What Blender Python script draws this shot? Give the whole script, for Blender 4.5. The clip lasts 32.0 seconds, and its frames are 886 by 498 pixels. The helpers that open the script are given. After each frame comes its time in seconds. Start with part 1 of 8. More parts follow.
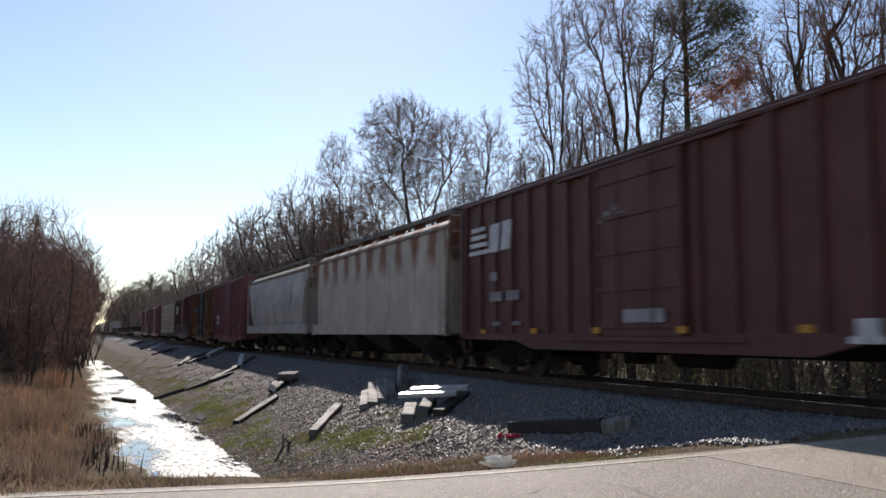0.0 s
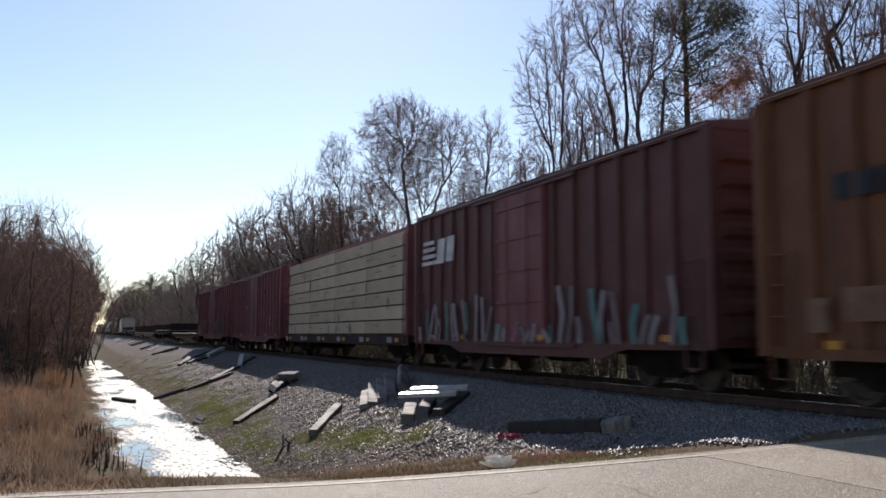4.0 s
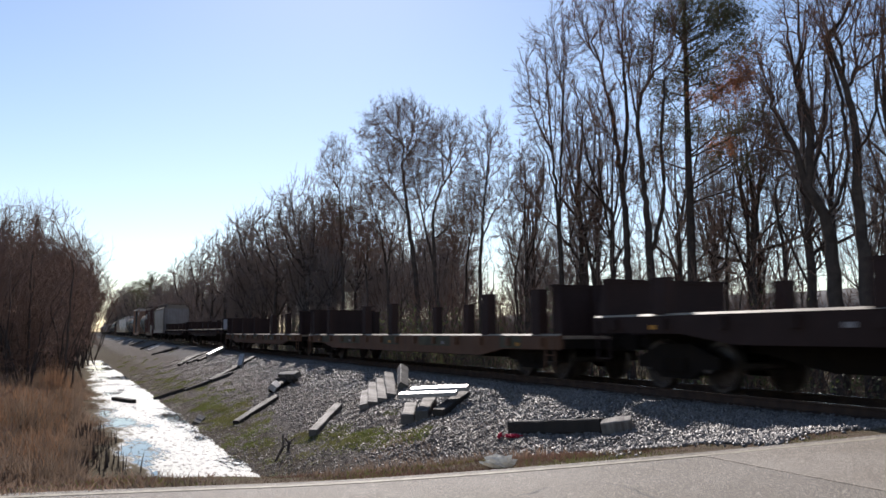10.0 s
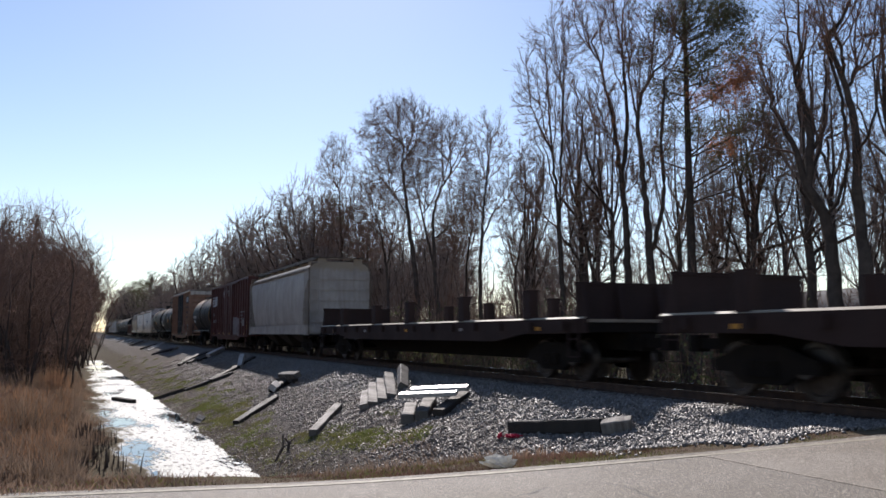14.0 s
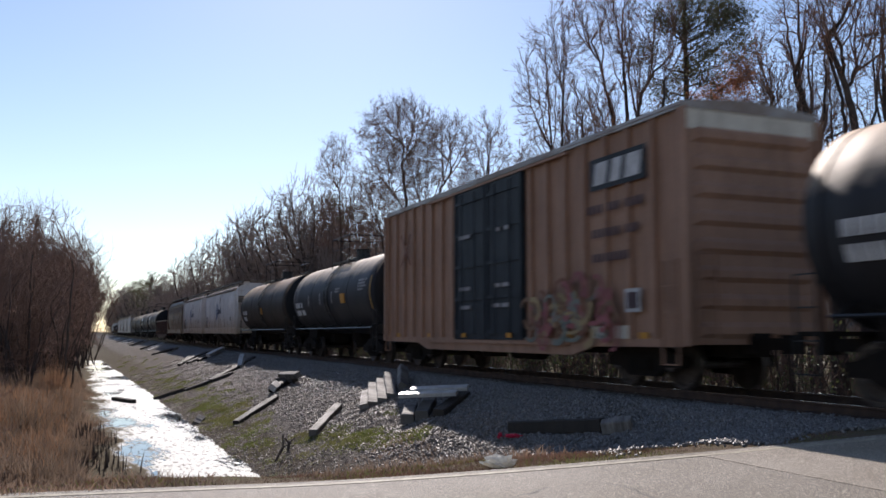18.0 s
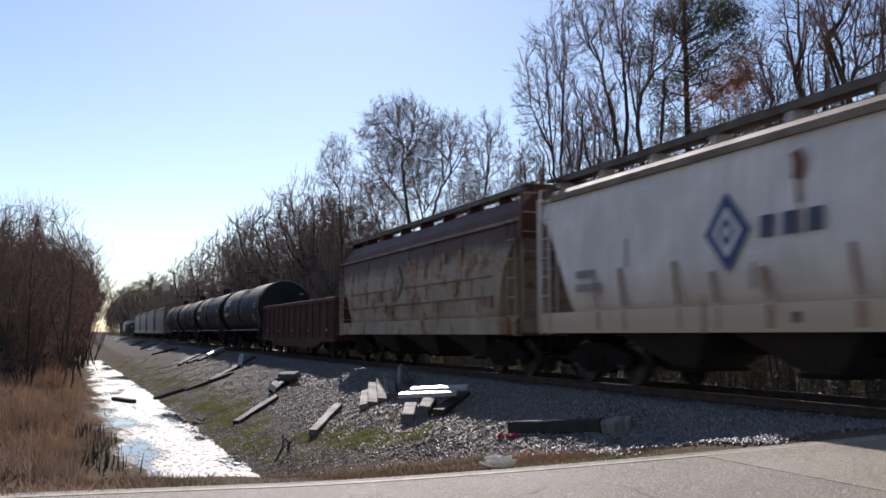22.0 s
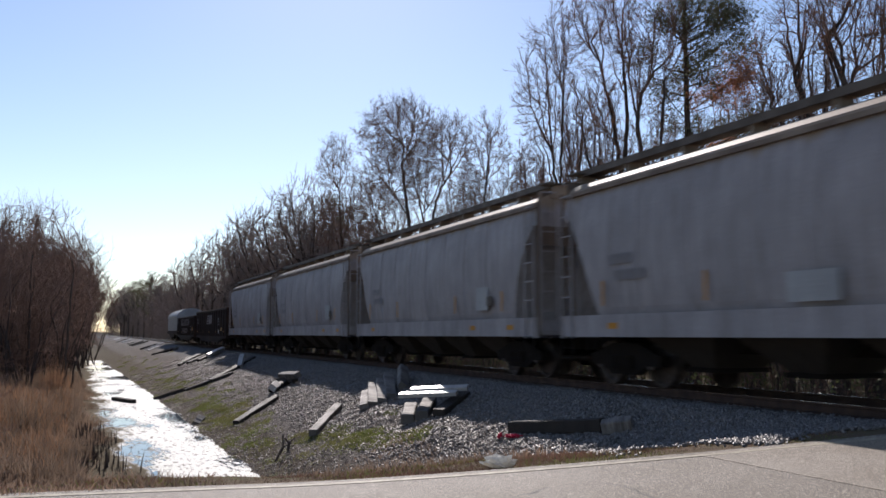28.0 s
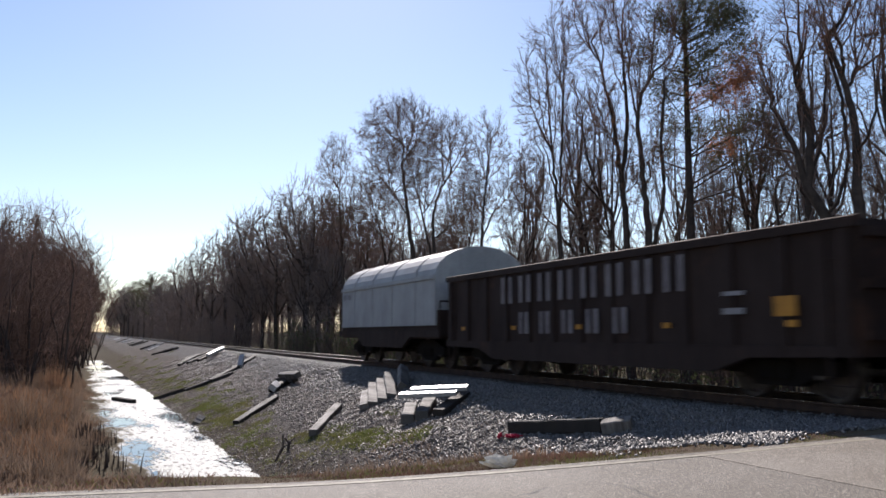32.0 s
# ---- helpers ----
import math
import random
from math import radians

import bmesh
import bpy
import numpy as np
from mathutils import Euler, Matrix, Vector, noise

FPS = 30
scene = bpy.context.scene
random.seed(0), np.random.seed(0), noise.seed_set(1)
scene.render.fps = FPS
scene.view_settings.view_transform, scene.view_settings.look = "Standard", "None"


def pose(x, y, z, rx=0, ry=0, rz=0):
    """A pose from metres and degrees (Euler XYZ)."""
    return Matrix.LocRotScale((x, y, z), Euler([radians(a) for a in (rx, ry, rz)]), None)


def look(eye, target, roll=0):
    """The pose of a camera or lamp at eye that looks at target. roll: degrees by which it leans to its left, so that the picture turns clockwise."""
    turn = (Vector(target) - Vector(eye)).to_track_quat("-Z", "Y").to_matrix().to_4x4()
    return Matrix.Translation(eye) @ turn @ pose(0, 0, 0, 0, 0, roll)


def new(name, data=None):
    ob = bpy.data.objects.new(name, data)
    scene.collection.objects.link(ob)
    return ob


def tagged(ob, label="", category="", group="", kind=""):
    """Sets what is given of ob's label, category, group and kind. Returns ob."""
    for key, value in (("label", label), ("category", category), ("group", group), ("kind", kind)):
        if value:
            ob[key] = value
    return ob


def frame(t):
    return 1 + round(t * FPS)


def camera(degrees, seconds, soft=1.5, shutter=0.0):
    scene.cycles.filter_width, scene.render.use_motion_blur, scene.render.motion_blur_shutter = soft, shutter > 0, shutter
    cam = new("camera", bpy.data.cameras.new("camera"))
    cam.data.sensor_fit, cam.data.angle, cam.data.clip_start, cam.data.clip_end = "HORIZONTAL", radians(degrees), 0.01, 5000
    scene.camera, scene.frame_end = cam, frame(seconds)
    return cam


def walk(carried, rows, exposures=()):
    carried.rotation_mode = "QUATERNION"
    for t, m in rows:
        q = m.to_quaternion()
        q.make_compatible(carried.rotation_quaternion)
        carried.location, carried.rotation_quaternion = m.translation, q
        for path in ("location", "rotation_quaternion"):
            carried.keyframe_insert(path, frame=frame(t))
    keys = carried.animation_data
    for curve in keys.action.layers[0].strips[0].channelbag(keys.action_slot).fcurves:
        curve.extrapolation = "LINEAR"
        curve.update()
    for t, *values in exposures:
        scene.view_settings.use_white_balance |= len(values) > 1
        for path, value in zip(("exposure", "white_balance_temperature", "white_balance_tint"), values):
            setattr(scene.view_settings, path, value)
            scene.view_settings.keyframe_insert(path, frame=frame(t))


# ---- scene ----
cam = camera(53.277, 32.0, soft=1.6, shutter=0.35)
EYE = (0.0, 0.0, 1.05)
TURN, TILT = 22.3906, 5.5908          # degrees right of the track's line, and up
CAM_POSE = pose(*EYE, 90 + TILT, 0, -TURN)
walk(cam, [(0, CAM_POSE), (32, CAM_POSE)], exposures=[(0, 0.2, 6620, 16), (6, 0.22, 6620, 16), (8, 0.08, 6520, 16), (14, 0.04, 6420, 17), (17, 0.14, 6450, 18), (20, 0.05, 6420, 18), (23, 0.10, 6420, 18), (28, 0.07, 6420, 18), (32, 0.07, 6420, 18)])

# ---- light ----
SUN_UP, SUN_TURN = 33.0, 16.0         # degrees above the horizon, and right of the track's line
world = bpy.data.worlds.new("sky")
scene.world = world
world.use_nodes = True
wn, wl = world.node_tree.nodes, world.node_tree.links
sky = wn.new("ShaderNodeTexSky")
sky.sky_type = "NISHITA"
sky.sun_disc = False
sky.sun_elevation, sky.sun_rotation = radians(SUN_UP), radians(SUN_TURN)
sky.air_density, sky.dust_density, sky.ozone_density, sky.altitude = 1.0, 0.14, 1.6, 100
wl.new(sky.outputs[0], wn["Background"].inputs[0])
wn["Background"].inputs[1].default_value = 0.125
sun_data = bpy.data.lights.new("sun", "SUN")
sun_data.energy, sun_data.angle, sun_data.color = 5.0, radians(0.53), (1.0, 0.95, 0.86)
sun = new("sun", sun_data)
SUN_DIR = Vector((math.sin(radians(SUN_TURN)) * math.cos(radians(SUN_UP)),
                  math.cos(radians(SUN_TURN)) * math.cos(radians(SUN_UP)), math.sin(radians(SUN_UP))))
sun.matrix_world = look(SUN_DIR * 60, (0, 0, 0))


# ---- materials ----
def nodes_of(name):
    m = bpy.data.materials.new(name)
    m.use_nodes = True
    nt = m.node_tree
    return m, nt, nt.nodes, nt.links, nt.nodes["Principled BSDF"]


def noise_tex(nt, vec, scale, detail=4, rough=0.6):
    n = nt.nodes.new("ShaderNodeTexNoise")
    n.inputs["Scale"].default_value, n.inputs["Detail"].default_value = scale, detail
    n.inputs["Roughness"].default_value = rough
    nt.links.new(vec, n.inputs["Vector"])
    return n.outputs["Fac"]


def n_color(nt, vec, scale):
    n = nt.nodes.new("ShaderNodeTexNoise")
    n.inputs["Scale"].default_value = scale
    nt.links.new(vec, n.inputs["Vector"])
    return n.outputs["Color"]


def ramp(nt, fac, lo, hi, c0=(0, 0, 0, 1), c1=(1, 1, 1, 1)):
    r = nt.nodes.new("ShaderNodeValToRGB")
    r.color_ramp.elements[0].position, r.color_ramp.elements[1].position = lo, hi
    r.color_ramp.elements[0].color, r.color_ramp.elements[1].color = c0, c1
    nt.links.new(fac, r.inputs[0])
    return r.outputs[0]


def mix(nt, fac, a, b, mode="MIX"):
    n = nt.nodes.new("ShaderNodeMix")
    n.data_type, n.blend_type = "RGBA", mode
    for sock, v in ((n.inputs[0], fac), (n.inputs[6], a), (n.inputs[7], b)):
        if isinstance(v, (int, float)):
            sock.default_value = v
        elif isinstance(v, tuple):
            sock.default_value = (*v, 1) if len(v) == 3 else v
        else:
            nt.links.new(v, sock)
    return n.outputs[2]


def scaled(nt, vec, s):
    n = nt.nodes.new("ShaderNodeMapping")
    n.inputs["Scale"].default_value = s
    nt.links.new(vec, n.inputs["Vector"])
    return n.outputs[0]


def bumped(nt, bsdf, fac, strength, dist=0.01):
    b = nt.nodes.new("ShaderNodeBump")
    b.inputs["Strength"].default_value, b.inputs["Distance"].default_value = strength, dist
    nt.links.new(fac, b.inputs["Height"])
    nt.links.new(b.outputs[0], bsdf.inputs["Normal"])


def surface(name, c1, c2, scale=2.0, fine=40.0, rough=0.6, metal=0.0, bump=0.3, dist=0.01, streak=None, streak_amount=0.5,
            rust=None, rust_at=(0.55, 0.7), vary=0.0, spec=0.22, space="Object", thin=0.0):
    """Two colours mixed by broad noise, fine grain in value, upright streaks, rust blotches and fine relief."""
    m, nt, n, l, b = nodes_of(name)
    tc = n.new("ShaderNodeNewGeometry").outputs["Position"] if space == "World" else n.new("ShaderNodeTexCoord").outputs["Object"]
    broad = noise_tex(nt, tc, scale)
    col = mix(nt, ramp(nt, broad, 0.35, 0.65), c1, c2)
    if streak:
        s = noise_tex(nt, scaled(nt, tc, (3.0, 3.0, 0.25)), 2.2, 5)
        f = n.new("ShaderNodeMath")
        f.operation = "MULTIPLY"
        l.new(ramp(nt, s, 0.45, 0.72), f.inputs[0])
        f.inputs[1].default_value = streak_amount
        col = mix(nt, f.outputs[0], col, streak)
    if rust:
        s = noise_tex(nt, tc, scale * 1.7, 6, 0.7)
        col = mix(nt, ramp(nt, s, *rust_at), col, rust)
    grain = noise_tex(nt, tc, fine, 5)
    col = mix(nt, 0.45, col, ramp(nt, grain, 0.25, 0.75, (0.35, 0.35, 0.35, 1), (0.65, 0.65, 0.65, 1)), "OVERLAY")
    if vary:
        oi = n.new("ShaderNodeObjectInfo").outputs["Random"]
        col = mix(nt, 1.0, col, ramp(nt, oi, 0, 1, (1 - vary,) * 3 + (1,), (1 + vary,) * 3 + (1,)), "MULTIPLY")
    l.new(col, b.inputs["Base Color"])
    b.inputs["Metallic"].default_value = metal
    rr = n.new("ShaderNodeMapRange")
    rr.inputs[3].default_value, rr.inputs[4].default_value = max(0.05, rough - 0.12), min(1, rough + 0.12)
    l.new(broad, rr.inputs[0])
    l.new(rr.outputs[0], b.inputs["Roughness"])
    b.inputs["Specular IOR Level"].default_value = spec
    if bump:
        bumped(nt, b, grain, bump, dist)
    if thin:   # leaves and blades let light through
        tr, mx = n.new("ShaderNodeBsdfTranslucent"), n.new("ShaderNodeMixShader")
        l.new(col, tr.inputs[0])
        mx.inputs[0].default_value = thin
        l.new(b.outputs[0], mx.inputs[1])
        l.new(tr.outputs[0], mx.inputs[2])
        l.new(mx.outputs[0], n["Material Output"].inputs[0])
    return m


def paint(name, c, dirt=(0.09, 0.07, 0.055), amount=0.45, rough=0.6, rust=None, rust_at=(0.6, 0.72), spec=0.22):
    d = tuple(v * 0.75 for v in c)
    return surface(name, c, d, 0.7, 25, rough, 0.0, 0.12, 0.004, streak=dirt, streak_amount=amount, rust=rust, rust_at=rust_at, spec=spec)


def stone_material(name, lo, hi, mud):
    m, nt, n, l, b = nodes_of(name)
    g = n.new("ShaderNodeNewGeometry")
    col = ramp(nt, g.outputs["Random Per Island"], 0, 1, lo, hi)
    col = mix(nt, ramp(nt, noise_tex(nt, g.outputs["Position"], 30, 4), 0.3, 0.7), col, mud)
    l.new(col, b.inputs["Base Color"])
    b.inputs["Roughness"].default_value = 0.5
    return m


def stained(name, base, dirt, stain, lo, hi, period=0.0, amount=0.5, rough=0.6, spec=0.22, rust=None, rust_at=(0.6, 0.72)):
    """Paint with rust run down from the eave (lo above, hi below) or splashed up, in patches along the car; on tanks,
    dust and painted sunlight on top.
    """
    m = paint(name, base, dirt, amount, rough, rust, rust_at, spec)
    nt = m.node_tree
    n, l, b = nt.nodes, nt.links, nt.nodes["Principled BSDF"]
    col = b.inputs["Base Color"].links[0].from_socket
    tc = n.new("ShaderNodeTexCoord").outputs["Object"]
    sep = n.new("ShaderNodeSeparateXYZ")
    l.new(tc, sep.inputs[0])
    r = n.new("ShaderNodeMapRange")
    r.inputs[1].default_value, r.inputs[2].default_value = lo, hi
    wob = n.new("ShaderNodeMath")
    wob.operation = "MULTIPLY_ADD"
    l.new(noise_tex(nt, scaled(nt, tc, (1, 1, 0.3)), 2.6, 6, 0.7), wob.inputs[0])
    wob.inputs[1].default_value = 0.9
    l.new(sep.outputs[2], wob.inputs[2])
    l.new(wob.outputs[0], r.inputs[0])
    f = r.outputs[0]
    if period:
        w = n.new("ShaderNodeMath")
        w.operation = "SINE"
        sc = n.new("ShaderNodeMath")
        sc.operation = "MULTIPLY"
        l.new(sep.outputs[1], sc.inputs[0])
        sc.inputs[1].default_value = 2 * math.pi / period
        jit = n.new("ShaderNodeMath")
        jit.operation = "MULTIPLY_ADD"
        l.new(noise_tex(nt, tc, 1.3, 5, 0.7), jit.inputs[0])
        jit.inputs[1].default_value = 5.0
        l.new(sc.outputs[0], jit.inputs[2])
        l.new(jit.outputs[0], w.inputs[0])
        g = n.new("ShaderNodeMapRange")
        g.inputs[1].default_value, g.inputs[2].default_value = -0.35, 0.5
        l.new(w.outputs[0], g.inputs[0])
        p = n.new("ShaderNodeMath")
        p.operation = "MULTIPLY"
        l.new(f, p.inputs[0])
        l.new(g.outputs[0], p.inputs[1])
        f = p.outputs[0]
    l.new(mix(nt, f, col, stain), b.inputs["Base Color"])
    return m


